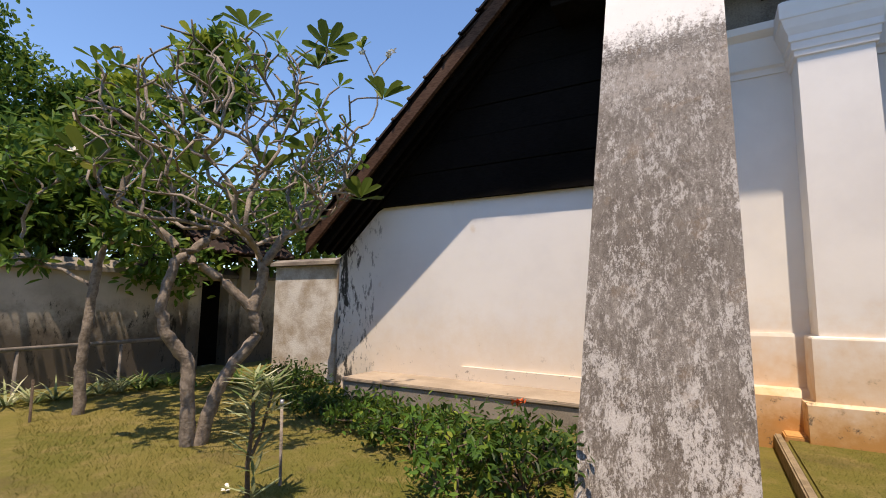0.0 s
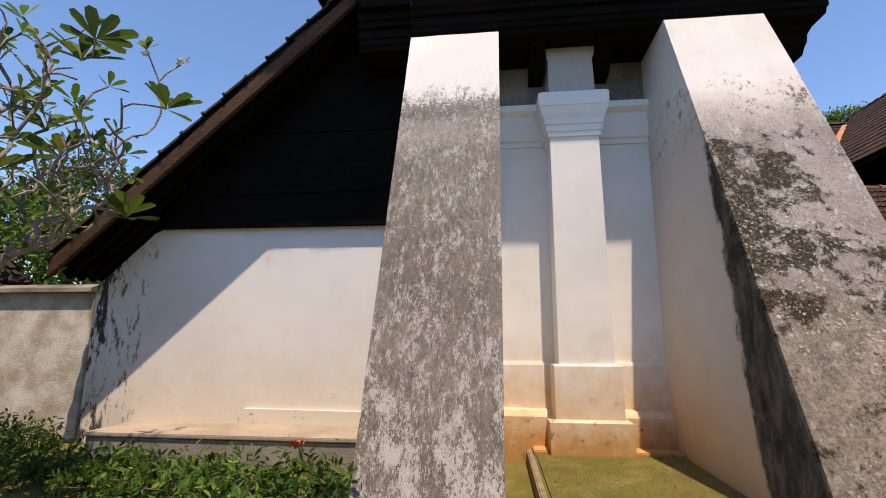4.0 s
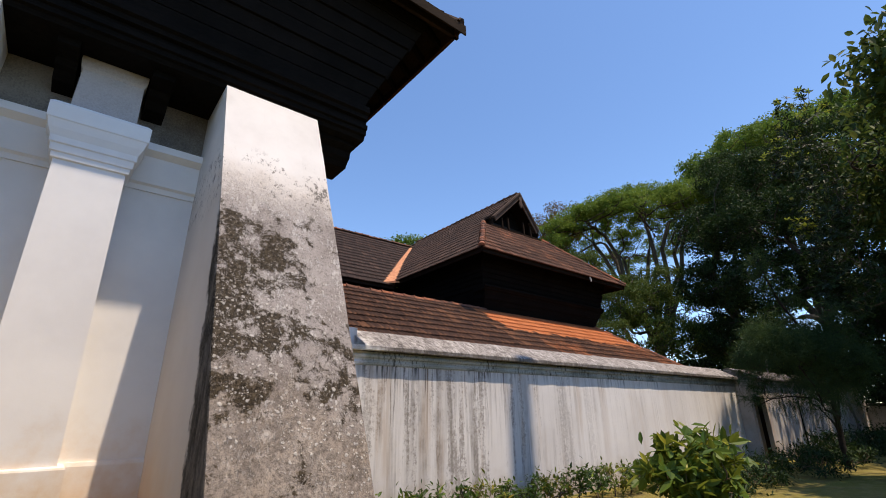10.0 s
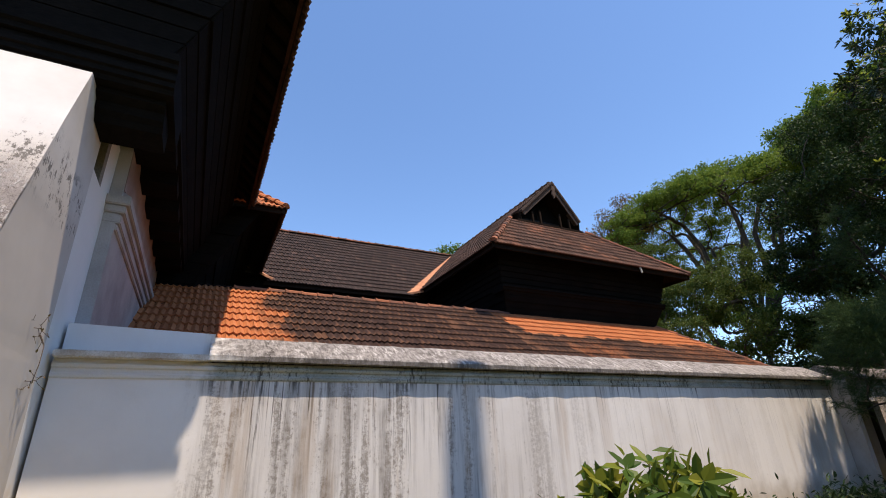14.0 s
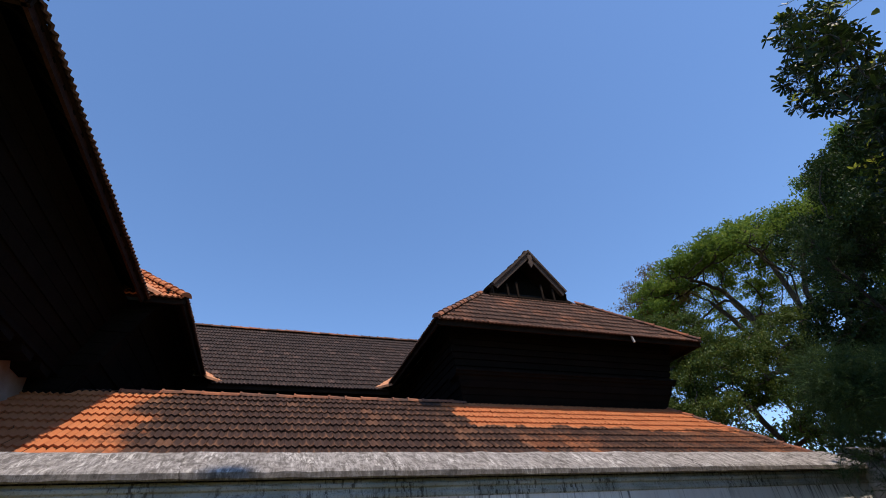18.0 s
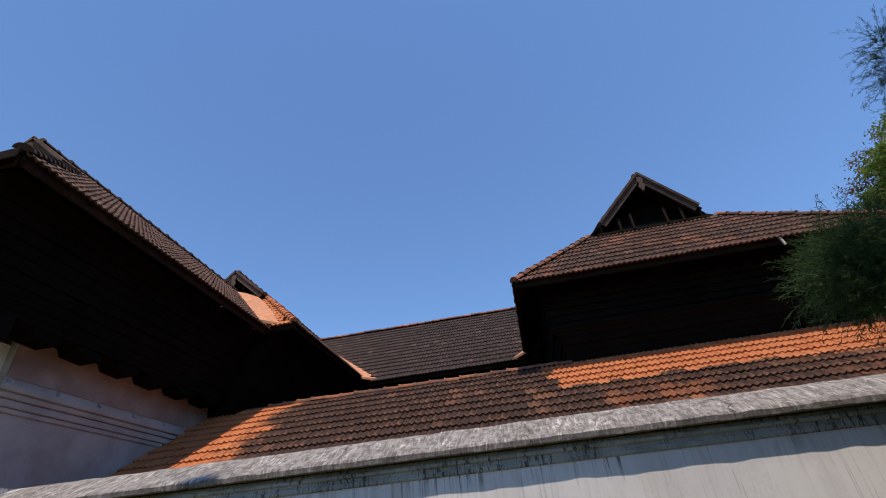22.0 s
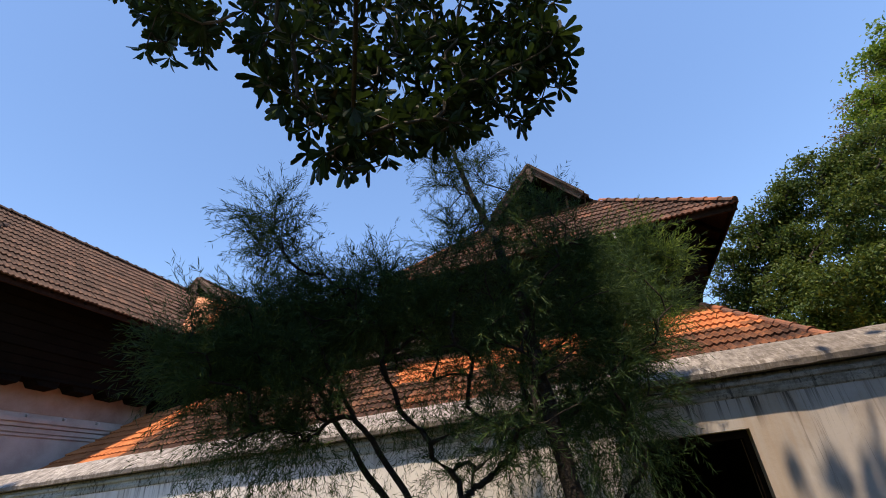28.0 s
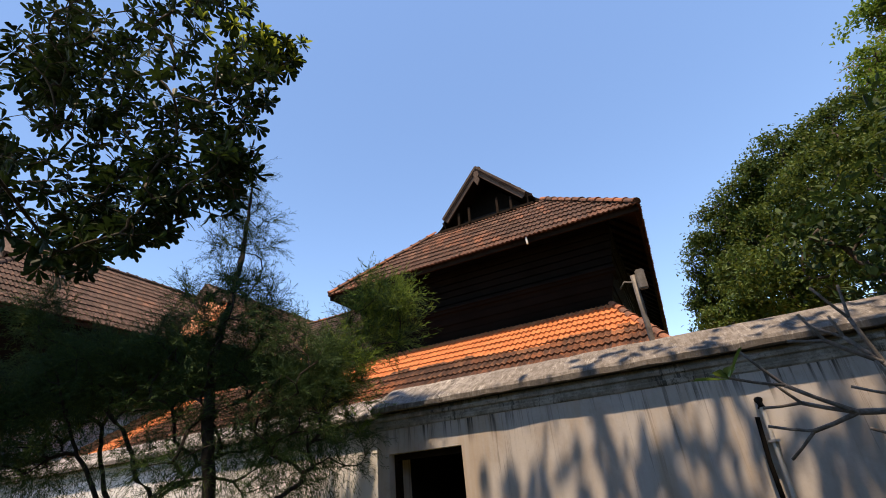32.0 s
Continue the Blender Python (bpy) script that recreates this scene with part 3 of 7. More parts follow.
TILE_OLD = make_tile("blackened_clay_tile", 0.22, (0.17, 0.085, 0.058), (0.27, 0.125, 0.080), (0.018, 0.015, 0.014), (0.060, 0.046, 0.041))
TILE_MID = make_tile("brown_clay_tile", 0.20, (0.24, 0.112, 0.072), (0.38, 0.17, 0.10), (0.030, 0.022, 0.019), (0.100, 0.068, 0.056))
TILE_TOWER = make_tile("reddened_brown_clay_tile", 0.13, (0.27, 0.108, 0.062), (0.42, 0.165, 0.088), (0.026, 0.018, 0.015), (0.095, 0.060, 0.048))
TILE_RED = make_tile("red_clay_tile", -0.35, (0.40, 0.135, 0.06), (0.60, 0.23, 0.10), (0.07, 0.045, 0.035), (0.16, 0.10, 0.08))
TILE_RIDGE = make_tile("browned_ridge_tile", 0.0, (0.28, 0.10, 0.055), (0.46, 0.17, 0.085), (0.05, 0.036, 0.031), (0.15, 0.095, 0.078))
FLASH = make_plain("terracotta_valley_render", (0.40, 0.16, 0.08), (0.62, 0.29, 0.15), 5.0, 0.9, 0.5, 0.02)
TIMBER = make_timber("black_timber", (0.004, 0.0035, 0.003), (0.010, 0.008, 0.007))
TIMBER_BROWN = make_timber("brown_timber", (0.010, 0.0065, 0.0045), (0.028, 0.017, 0.011))
TIMBER_OLD = make_timber("old_red_brown_timber", (0.045, 0.024, 0.017), (0.115, 0.066, 0.046))
EAVE_RED = make_timber("reddish_eave_board", (0.020, 0.010, 0.007), (0.055, 0.026, 0.018))
TIMBER_GREY = make_timber("grey_timber", (0.065, 0.042, 0.032), (0.15, 0.105, 0.082))
LEDGE = make_plain("worn_ledge_stone", (0.30, 0.24, 0.18), (0.42, 0.34, 0.26), 2.5, 0.9)
LEDGE_WHITE = make_plain("dirty_whitewash", (0.42, 0.34, 0.26), (0.74, 0.71, 0.66), 3.0, 0.92, 0.4, 0.015)
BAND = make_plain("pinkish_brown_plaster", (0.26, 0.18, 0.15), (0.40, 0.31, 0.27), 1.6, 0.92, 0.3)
LAWN = make_lawn()
OCHRE = make_plain("ochre_stained_edging", (0.19, 0.145, 0.09), (0.30, 0.235, 0.15), 9, 0.9, 0.6, 0.02)
# mould stain on ledge and copings; on the upper wall also painted shade
STAINED_SHADED = make_plain("mould_and_shade_plaster", (0.12, 0.10, 0.082), (0.33, 0.29, 0.24), 1.3, 0.92, 0.3)
IRON = make_plain("galvanised_iron", (0.30, 0.30, 0.31), (0.42, 0.42, 0.43), 8, 0.45, 0.1, metal=0.8)
# white plaster greyed in its colour for the shade under the eaves
PLASTER_SHADED = make_plain("shade_greyed_plaster", (0.34, 0.305, 0.285), (0.48, 0.44, 0.415), 1.4, 0.92, 0.25)
PIPE_PALE = make_plain("pale_plastic_pipe", (0.50, 0.47, 0.43), (0.60, 0.57, 0.52), 5, 0.5, 0.1)
# near-black painted for unlit interiors; drain holes and pipe elbow share it
DARK = make_plain("shade_and_pipe_black", (0.006, 0.0055, 0.005), (0.012, 0.011, 0.01), 3)


# ---- mesh tools ----
def adopt(ob, parent):
    """Puts ob under parent and leaves it where it stands."""
    ob.parent = parent
    if parent is not None:
        ob.matrix_parent_inverse = parent.matrix_basis.inverted()
    return ob


def part(name, bm, material, parent=None, label=""):
    """Links a bmesh as one mesh object, under parent."""
    me = bpy.data.meshes.new(name)
    bm.to_mesh(me)
    bm.free()
    me.materials.append(material)
    ob = new(name, me)
    adopt(ob, parent)
    if label:
        ob["label"] = label
    return ob


def sheet(name, verts, faces, material, parent=None, label="", smooth=False):
    """The same from plain lists of corners and faces."""
    me = bpy.data.meshes.new(name)
    me.from_pydata(verts, [], faces)
    me.materials.append(material)
    if smooth:
        me.polygons.foreach_set("use_smooth", [True] * len(me.polygons))
    ob = new(name, me)
    adopt(ob, parent)
    if label:
        ob["label"] = label
    return ob


def thing(name, label, category, at=(0, 0, 0), kind="", group=""):
    """An Empty that carries the parts of one thing. Its parts are given in world metres."""
    ob = new(name)
    ob.empty_display_size = 0.2
    ob.matrix_basis = pose(*at)
    return tagged(ob, label, category, group, kind)


def box(bm, x0, x1, y0, y1, z0, z1, bevel=0.0):
    vs = [bm.verts.new(c) for c in ((x0, y0, z0), (x1, y0, z0), (x1, y1, z0), (x0, y1, z0), (x0, y0, z1), (x1, y0, z1), (x1, y1, z1), (x0, y1, z1))]
    fs = [bm.faces.new([vs[i] for i in q]) for q in ((3, 2, 1, 0), (4, 5, 6, 7), (0, 1, 5, 4), (1, 2, 6, 5), (2, 3, 7, 6), (3, 0, 4, 7))]
    if bevel:
        bmesh.ops.bevel(bm, geom=list({e for f in fs for e in f.edges}), offset=bevel, segments=2, affect="EDGES", clamp_overlap=True)


def block(name, x0, x1, y0, y1, z0, z1, material, parent=None, label="", bevel=0.0):
    bm = bmesh.new()
    box(bm, x0, x1, y0, y1, z0, z1, bevel)
    return part(name, bm, material, parent, label)


def prism(bm, outline, along):
    """Solid between an outline (a list of Vectors in one plane) and the same moved by along."""
    a = [bm.verts.new(p) for p in outline]
    b = [bm.verts.new(Vector(p) + Vector(along)) for p in outline]
    bm.faces.new(a)
    bm.faces.new(b[::-1])
    n = len(a)
    for i in range(n):
        bm.faces.new((a[i], b[i], b[(i + 1) % n], a[(i + 1) % n]))
    bmesh.ops.recalc_face_normals(bm, faces=bm.faces)


def bar(bm, a, b, w, h, up=(0, 0, 1)):
    """A squared timber from a to b, w wide and h high."""
    a, b = Vector(a), Vector(b)
    d = (b - a).normalized()
    side = d.cross(Vector(up)).normalized() * (w / 2)
    top = side.cross(d).normalized() * (h / 2)
    prism(bm, [a - side - top, a + side - top, a + side + top, a - side + top], b - a)


def profile_run(bm, profile, x0, x1):
    """A moulding along x: profile is a closed list of (y, z)."""
    prism(bm, [Vector((x0, y, z)) for y, z in profile], (x1 - x0, 0, 0))


def tube_lists(path, radii, sides, verts, faces):
    """Adds a tapered round tube along path to the lists."""
    base = len(verts)
    n = len(path)
    for i, (p, r) in enumerate(zip(path, radii)):
        d = (path[min(i + 1, n - 1)] - path[max(i - 1, 0)]).normalized()
        u = d.orthogonal().normalized()
        w = d.cross(u)
        for k in range(sides):
            a = 2 * math.pi * k / sides
            verts.append(tuple(p + (u * math.cos(a) + w * math.sin(a)) * r))
    for i in range(n - 1):
        for k in range(sides):
            k2 = (k + 1) % sides
            faces.append((base + i * sides + k, base + i * sides + k2, base + (i + 1) * sides + k2, base + (i + 1) * sides + k))
    faces.append(tuple(base + (n - 1) * sides + k for k in range(sides)))


def pipe(name, path, radius, material, parent=None, label="", sides=10):
    v, f = [], []
    tube_lists([Vector(p) for p in path], [radius] * len(path), sides, v, f)
    return sheet(name, v, f, material, parent, label, True)


# ---- tiled roofs ----
TILE_W, TILE_L = 0.250, 0.405
WAVES = 8


def tile_shape():
    """One interlocking tile with two hollows: corners in tile widths, up the slope, and off it."""
    rows = []
    for v, lift in ((0.16, 0.012), (0.0, 0.010), (0.0, 0.046), (0.55, 0.027), (1.10, 0.004)):
        row = []
        for i in range(WAVES + 1):
            s = i / WAVES
            wave = 0.0160 * math.cos(4 * math.pi * s) + (0.007 if i in (0, WAVES) else 0.0)
            row.append((s, v * TILE_L, lift + wave))
        rows.append(row)
    faces = []
    for r in range(4):
        for i in range(WAVES):
            a = r * (WAVES + 1) + i
            faces.append((a, a + 1, a + WAVES + 2, a + WAVES + 1))
    return [p for row in rows for p in row], faces


TILE_V, TILE_F = tile_shape()
TILE_MESHES = {}


def span(poly, v):
    """The stretch of u that a polygon in (u, v) covers at height v."""
    us = []
    for (u0, v0), (u1, v1) in zip(poly, poly[1:] + poly[:1]):
        if (v0 - v) * (v1 - v) <= 0 and v0 != v1:
            us.append(u0 + (u1 - u0) * (v - v0) / (v1 - v0))
    return (min(us), max(us)) if us else None


def tiled_slope(parent, origin, along, up, poly, material, pick=None, seed=1, under=None, thick=0.07):
    """A roof slope: origin on its eave, along the eave, up the slope; poly in metres of (along, up). pick names the u and v
    stretch whose whole tiles become objects of their own."""
    rnd = random.Random(seed)
    o, e, s = Vector(origin), Vector(along).normalized(), Vector(up).normalized()
    n = e.cross(s).normalized()
    if n.z < 0:
        n = -n
    bm = bmesh.new()
    prism(bm, [o + e * u + s * v for u, v in poly], n * -thick)
    boarding = part("roof_slope", bm, under or TIMBER_BROWN, parent)
    verts, faces, singles = [], [], 0
    top = max(v for u, v in poly)
    lo = min(u for u, v in poly)
    hi = max(u for u, v in poly)
    flip = e.cross(s).dot(n) < 0
    for r in range(int(top / TILE_L) + 1):
        v0 = r * TILE_L - 0.05
        mid = span(poly, min(max(v0 + TILE_L * 0.5, 0.01), top - 0.01))
        if not mid:
            continue
        u = lo - TILE_W * (0.5 if r % 2 else 0.0)
        while u < hi:
            if u + TILE_W > mid[0] and u < mid[1]:
                du, dv, dl, tilt = rnd.uniform(-0.006, 0.006), rnd.uniform(-0.012, 0.012), rnd.uniform(0, 0.008), rnd.uniform(-0.012, 0.012)
                whole = u > mid[0] + TILE_W and u + 2 * TILE_W < mid[1]
                if pick and whole and pick[0] <= u <= pick[1] and pick[2] <= v0 <= pick[3] and singles < 300:
                    singles += 1
                    key = (material.name, flip)
                    if key not in TILE_MESHES:
                        me = bpy.data.meshes.new("roof_tile")
                        me.from_pydata([(a * TILE_W * (-1 if flip else 1), b, c) for a, b, c in TILE_V], [], [f[::-1] if flip else f for f in TILE_F])
                        me.materials.append(material)
                        TILE_MESHES[key] = me
                    t = new("roof_tile", TILE_MESHES[key])
                    ex = -e if flip else e
                    m = Matrix((ex, s, n)).transposed().to_4x4()
                    m.translation = o + e * (u + du) + s * (v0 + dv) + n * dl
                    t.matrix_world = m @ pose(0, 0, 0, 0, 0, math.degrees(tilt))
                    adopt(t, boarding)
                else:
                    base = len(verts)
                    for a, b, c in TILE_V:
                        uu, vv = u + du + a * TILE_W, v0 + dv + b + a * tilt * TILE_W
                        lim = span(poly, min(max(vv, 0.01), top - 0.01)) or mid
                        uu = min(max(uu, lim[0]), lim[1])
                        p = o + e * uu + s * min(vv, top + 0.03) + n * (c + dl)
                        verts.append((p.x, p.y, p.z))
                    faces.extend([tuple(base + i for i in (f[::-1] if flip else f)) for f in TILE_F])
            u += TILE_W
    ob = sheet("roof_tiling", verts, faces, material, boarding)
    ob["kind"] = "stuff"


def ridge_run(parent, a, b, material, name="ridge_tile", radius=0.13, step=0.40, seed=3):
    """A line of half-round ridge or hip tiles, each one lapping over the next."""
    rnd = random.Random(seed)
    a, b = Vector(a), Vector(b)
    d = (b - a).normalized()
    side = d.cross(Vector((0, 0, 1))).normalized()
    up = side.cross(d).normalized()
    count = max(1, round((b - a).length / step))
    step = (b - a).length / count
    me = bpy.data.meshes.new(name)
    v, f = [], []
    for x, r in ((0.0, 1.18), (0.10 * step, 1.18), (0.12 * step, 1.0), (1.06 * step, 0.90)):
        for k in range(7):
            t = math.pi * k / 6
            v.append((math.cos(t) * radius * r, x, math.sin(t) * radius * r * 0.85))
    for i in range(3):
        for k in range(6):
            c = i * 7 + k
            f.append((c, c + 1, c + 8, c + 7))
    f.append(tuple(range(6, -1, -1)))
    me.from_pydata(v, [], f)
    me.materials.append(material)
    for i in range(count):
        m = Matrix((side, d, up)).transposed().to_4x4()
        m.translation = a + d * (i * step) + up * rnd.uniform(-0.012, 0.01)
        t = new(name, me)
        t.matrix_world = m @ pose(0, 0, 0, rnd.uniform(-1.5, 1.5), 0, rnd.uniform(-1.5, 1.5))
        adopt(t, parent)


# ---- ground ----
bm = bmesh.new()
bmesh.ops.create_grid(bm, x_segments=60, y_segments=60, size=1.0)
for v in bm.verts:
    x, y = v.co.x, v.co.y
    v.co.x, v.co.y = 6 + 26 * x + 900 * x ** 7, 4 + 26 * y + 900 * y ** 7
    near = max(0.0, 1 - abs(v.co.x - 6) / 40)
    v.co.z = 0.03 * near * noise.noise((v.co.x * 0.6, v.co.y * 0.6, 0)) - 0.02
tagged(part("ground", bm, LAWN), "dry mown lawn, patchy green and straw", "lawn", kind="structure")

# plain unseen wall added behind the path to cut bounced light
bm = bmesh.new()
box(bm, -40, 60, -7.2, -6.8, -0.1, 5.0)
tagged(part("wall_south", bm, STAINED_SHADED), "plain unseen wall added behind the path to dim the fill", "wall", kind="structure")

# ---- main hall ----
CX = 1.19
hall = thing("main_hall", "white plastered palace hall with black timber eaves and tiled roof", "building", (1.19, 9.0, 0))
EAVE_L, EAVE_R, EAVE_Y, EAVE_Z = -2.63, 5.03, 4.28, 6.93
RIDGE_Z, HALL_END = 10.60, 15.0

# walls of the hall: front wall between the buttresses, side walls, back
block("wall", -0.75, 3.13, 5.60, 6.15, -0.1, 4.20, PLASTER, hall)
# dark plaster here carries the shade under the eaves in its colour
block("upper_wall", 0.20, 2.12, 5.63, 6.15, 4.20, 4.778, STAINED_SHADED, hall, "plaster wall above the cornice, darkened for mould and eaves shade")
block("upper_wall", -0.75, 0.20, 6.02, 6.15, 4.20, 4.90, STAINED_SHADED, hall)
block("upper_wall", 2.12, 3.13, 6.02, 6.15, 4.20, 4.90, STAINED_SHADED, hall)
# side wall takes the grey that stands for eaves shade
block("wall", 2.75, 3.27, 6.6, 15.4, -0.1, 5.158, PLASTER_SHADED, hall, "white plaster side wall, greyed for shade under the eaves")
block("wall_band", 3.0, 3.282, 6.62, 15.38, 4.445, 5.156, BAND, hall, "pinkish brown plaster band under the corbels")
block("wall", 2.63, 3.13, 6.15, 6.6, -0.1, 5.0, PLASTER, hall)
block("wall", -0.75, -0.25, 6.15, 15.4, -0.1, 5.0, PLASTER, hall)


def buttress(x0, x1, bx0, bx1, material, label):
    """A battered buttress: its front leans back from the ground to the eaves beam."""
    bm = bmesh.new()
    rows, cols = 26, 8
    front = []
    for i in range(rows + 1):
        k = i / rows
        z = -0.15 + (4.77 + 0.15) * k
        y = 4.82 - 0.4 * (4.77 - z)
        a, b = bx0 + (x0 - bx0) * k, bx1 + (x1 - bx1) * k
        row = []
        for j in range(cols + 1):
            x = a + (b - a) * j / cols
            dent = 0.006 * noise.noise((x * 3, z * 3, 1.7)) + 0.004 * noise.noise((x * 11, z * 11, 5))
            if j in (0, cols):
                x += 0.010 * noise.noise((x, z * 6, 9)) * (1 - k)
            row.append(bm.verts.new((x, y + dent, z)))
        front.append(row)
    back = [(bm.verts.new((bx0 + (x0 - bx0) * i / rows, 5.70, front[i][0].co.z)), bm.verts.new((bx1 + (x1 - bx1) * i / rows, 5.70, front[i][0].co.z))) for i in range(rows + 1)]
    for i in range(rows):
        for j in range(cols):
            bm.faces.new((front[i][j], front[i][j + 1], front[i + 1][j + 1], front[i + 1][j]))
        bm.faces.new((back[i][0], front[i][0], front[i + 1][0], back[i + 1][0]))
        bm.faces.new((front[i][cols], back[i][1], back[i + 1][1], front[i + 1][cols]))
    bm.faces.new((*front[rows], back[rows][1], back[rows][0]))
    bmesh.ops.recalc_face_normals(bm, faces=bm.faces)
    part("buttress", bm, material, hall, label)


buttress(-0.745, 0.275, -0.76, 0.20, BUTTRESS_A, "sloping plaster buttress, flaked grey with lichen")
buttress(2.09, 3.13, 2.06, 3.16, BUTTRESS_B, "sloping plaster buttress, black moss over grey lime")

# recessed bay: base, mouldings, and the pilaster
bm = bmesh.new()
profile_run(bm, [(5.61, -0.1), (5.42, -0.1), (5.42, 0.46), (5.47, 0.52), (5.56, 0.53), (5.565, 1.0), (5.575, 1.035), (5.61, 1.035)], 0.20, 2.10)
part("wall_base", bm, PLASTER, hall, "ochre-stained plaster wall base")
bm = bmesh.new()
profile_run(bm, [(5.61, 3.66), (5.58, 3.66), (5.58, 3.72), (5.55, 3.74), (5.55, 4.05), (5.47, 4.10), (5.47, 4.18), (5.61, 4.20)], 0.27, 2.09)
part("wall_moulding", bm, PLASTER, hall)


def ring_stack(bm, x0, x1, y0, y1, levels):
    """A square shaft whose outline steps out by the given amounts at each height."""
    loops = []
    for z, g in levels:
        loops.append([bm.verts.new(c) for c in ((x0 - g, y0 - 0.75 * g, z), (x1 + g, y0 - 0.75 * g, z), (x1 + g, y1, z), (x0 - g, y1, z))])
    for a, b in zip(loops, loops[1:]):
        for i in range(4):
            bm.faces.new((a[i], a[(i + 1) % 4], b[(i + 1) % 4], b[i]))
    bm.faces.new(loops[0][::-1])
    bm.faces.new(loops[-1])


def pilaster(x0, x1, y0, y1):
    bm = bmesh.new()
    ring_stack(bm, x0, x1, y0, y1, [(1.02, 0.0), (3.62, -0.012)])
    part("pilaster", bm, PLASTER, hall, "square white plaster pilaster")
    bm = bmesh.new()
    ring_stack(bm, x0, x1, y0, y1, [(-0.1, 0.13), (0.45, 0.13), (0.455, 0.12), (0.47, 0.07), (0.475, 0.062), (1.01, 0.058), (1.025, 0.05), (1.035, 0.0)])
    part("pilaster_base", bm, PLASTER, hall, "ochre-stained plaster pilaster base")
    bm = bmesh.new()
    ring_stack(bm, x0, x1, y0, y1, [(3.62, -0.01), (3.63, 0.012), (3.68, 0.014), (3.69, 0.03), (3.76, 0.035), (3.77, 0.05), (3.83, 0.05), (3.90, 0.08), (3.98, 0.10), (3.99, 0.112), (4.14, 0.115), (4.17, 0.08), (4.19, -0.02)])
    part("capital", bm, PLASTER, hall, "moulded white plaster capital")
    bm = bmesh.new()
    ring_stack(bm, x0, x1, y0, y1 + 0.36, [(4.18, -0.02), (4.64, -0.03), (4.67, -0.012), (4.72, -0.005), (4.778, -0.005)])
    # neck greyed too, for the shade under the beam
    part("pilaster_neck", bm, PLASTER_SHADED, hall, "plaster neck above the capital, greyed for shade")


pilaster(0.845, 1.425, 5.22, 5.66)
bm = bmesh.new()
for z0, z1, g in ((3.88, 3.96, 0.03), (3.97, 4.09, 0.05), (4.10, 4.20, 0.08), (4.20, 4.32, 0.12)):
    box(bm, 3.0, 3.27 + g, 6.64 - g, 15.3, z0, z1, 0.012)
part("side_moulding", bm, PLASTER_SHADED, hall, "stepped white plaster cornice")
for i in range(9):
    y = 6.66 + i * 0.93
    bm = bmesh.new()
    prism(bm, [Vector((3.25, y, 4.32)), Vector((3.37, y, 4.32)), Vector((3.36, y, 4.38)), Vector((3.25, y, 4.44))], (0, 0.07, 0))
    part("cornice_lug", bm, PLASTER_SHADED, hall)

# timber beam over the buttresses, with fine mouldings, and its ends
BEAM = ((6.02, 4.78), (4.90, 4.78), (4.88, 4.83), (4.84, 4.84), (4.84, 4.90), (4.81, 4.91), (4.81, 4.97), (4.85, 4.98), (4.85, 5.04), (4.80, 5.05), (4.80, 5.11), (4.76, 5.13), (4.76, 5.22), (6.02, 5.22))
bm = bmesh.new()
profile_run(bm, [(min(6.02, y + 0.16), z) for y, z in BEAM], -1.43, -0.752)
part("beam_end", bm, TIMBER, hall)
bm = bmesh.new()
profile_run(bm, BEAM, -0.75, 3.81)
part("eaves_beam", bm, TIMBER, hall, "moulded black timber eaves beam")
bm = bmesh.new()
profile_run(bm, [(5.64, 4.50), (5.24, 4.50), (5.20, 4.56), (5.14, 4.60), (5.12, 4.68), (5.02, 4.72), (5.02, 4.79), (5.64, 4.79)], 3.135, 3.74)
part("beam_end", bm, TIMBER, hall)
for x, w in ((0.66, 0.17), (1.435, 0.20)):
    bm = bmesh.new()
    prism(bm, [Vector((x, 5.65, 4.50)), Vector((x, 5.42, 4.53)), Vector((x, 5.34, 4.60)), Vector((x, 5.28, 4.62)), Vector((x, 5.24, 4.68)), Vector((x, 5.02, 4.70)), Vector((x, 5.02, 4.779)), Vector((x, 5.65, 4.779))], (w, 0, 0))
    part("bracket", bm, TIMBER, hall)
bm = bmesh.new()
box(bm, 3.14, 3.80, 5.65, 15.2, 5.16, 5.24)
part("side_beam", bm, TIMBER, hall)
for i in range(10):
    y = 6.35 + i * 0.93
    bm = bmesh.new()
    prism(bm, [Vector((3.28, y, 5.158)), Vector((3.28, y + 0.10, 5.02)), Vector((3.28, y + 0.56, 5.00)), Vector((3.28, y + 0.60, 5.158))], (0.48, 0, 0))
    part("corbel", bm, TIMBER, hall)


def board_wall(parent, a, b, a2, b2, count, material, name="wall_board", gap=0.012, deep=0.05):
    """A leaning wall of boards laid level: a-b is its foot, a2-b2 its head."""
    a, b, a2, b2 = map(Vector, (a, b, a2, b2))
    out = (b - a).cross(a2 - a).normalized()
    bm = bmesh.new()
    prism(bm, [a - out * deep, b - out * deep, b2 - out * deep, a2 - out * deep], out * -0.04)
    part("wall_lining", bm, TIMBER, parent)
    for i in range(count):
        k0, k1 = i / count, (i + 1) / count
        p, q = a.lerp(a2, k0), b.lerp(b2, k0)
        p2, q2 = a.lerp(a2, k1), b.lerp(b2, k1)
        up = (p2 - p).normalized() * gap
        bm = bmesh.new()
        lip = out * (0.035 if i % 3 == 0 else 0.015)
        prism(bm, [p + up + lip, q + up + lip, q2 + lip * 0.4, p2 + lip * 0.4], out * -deep)
        part(name, bm, material, parent)


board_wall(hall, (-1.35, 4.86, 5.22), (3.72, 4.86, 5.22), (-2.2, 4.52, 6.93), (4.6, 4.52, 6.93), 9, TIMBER)
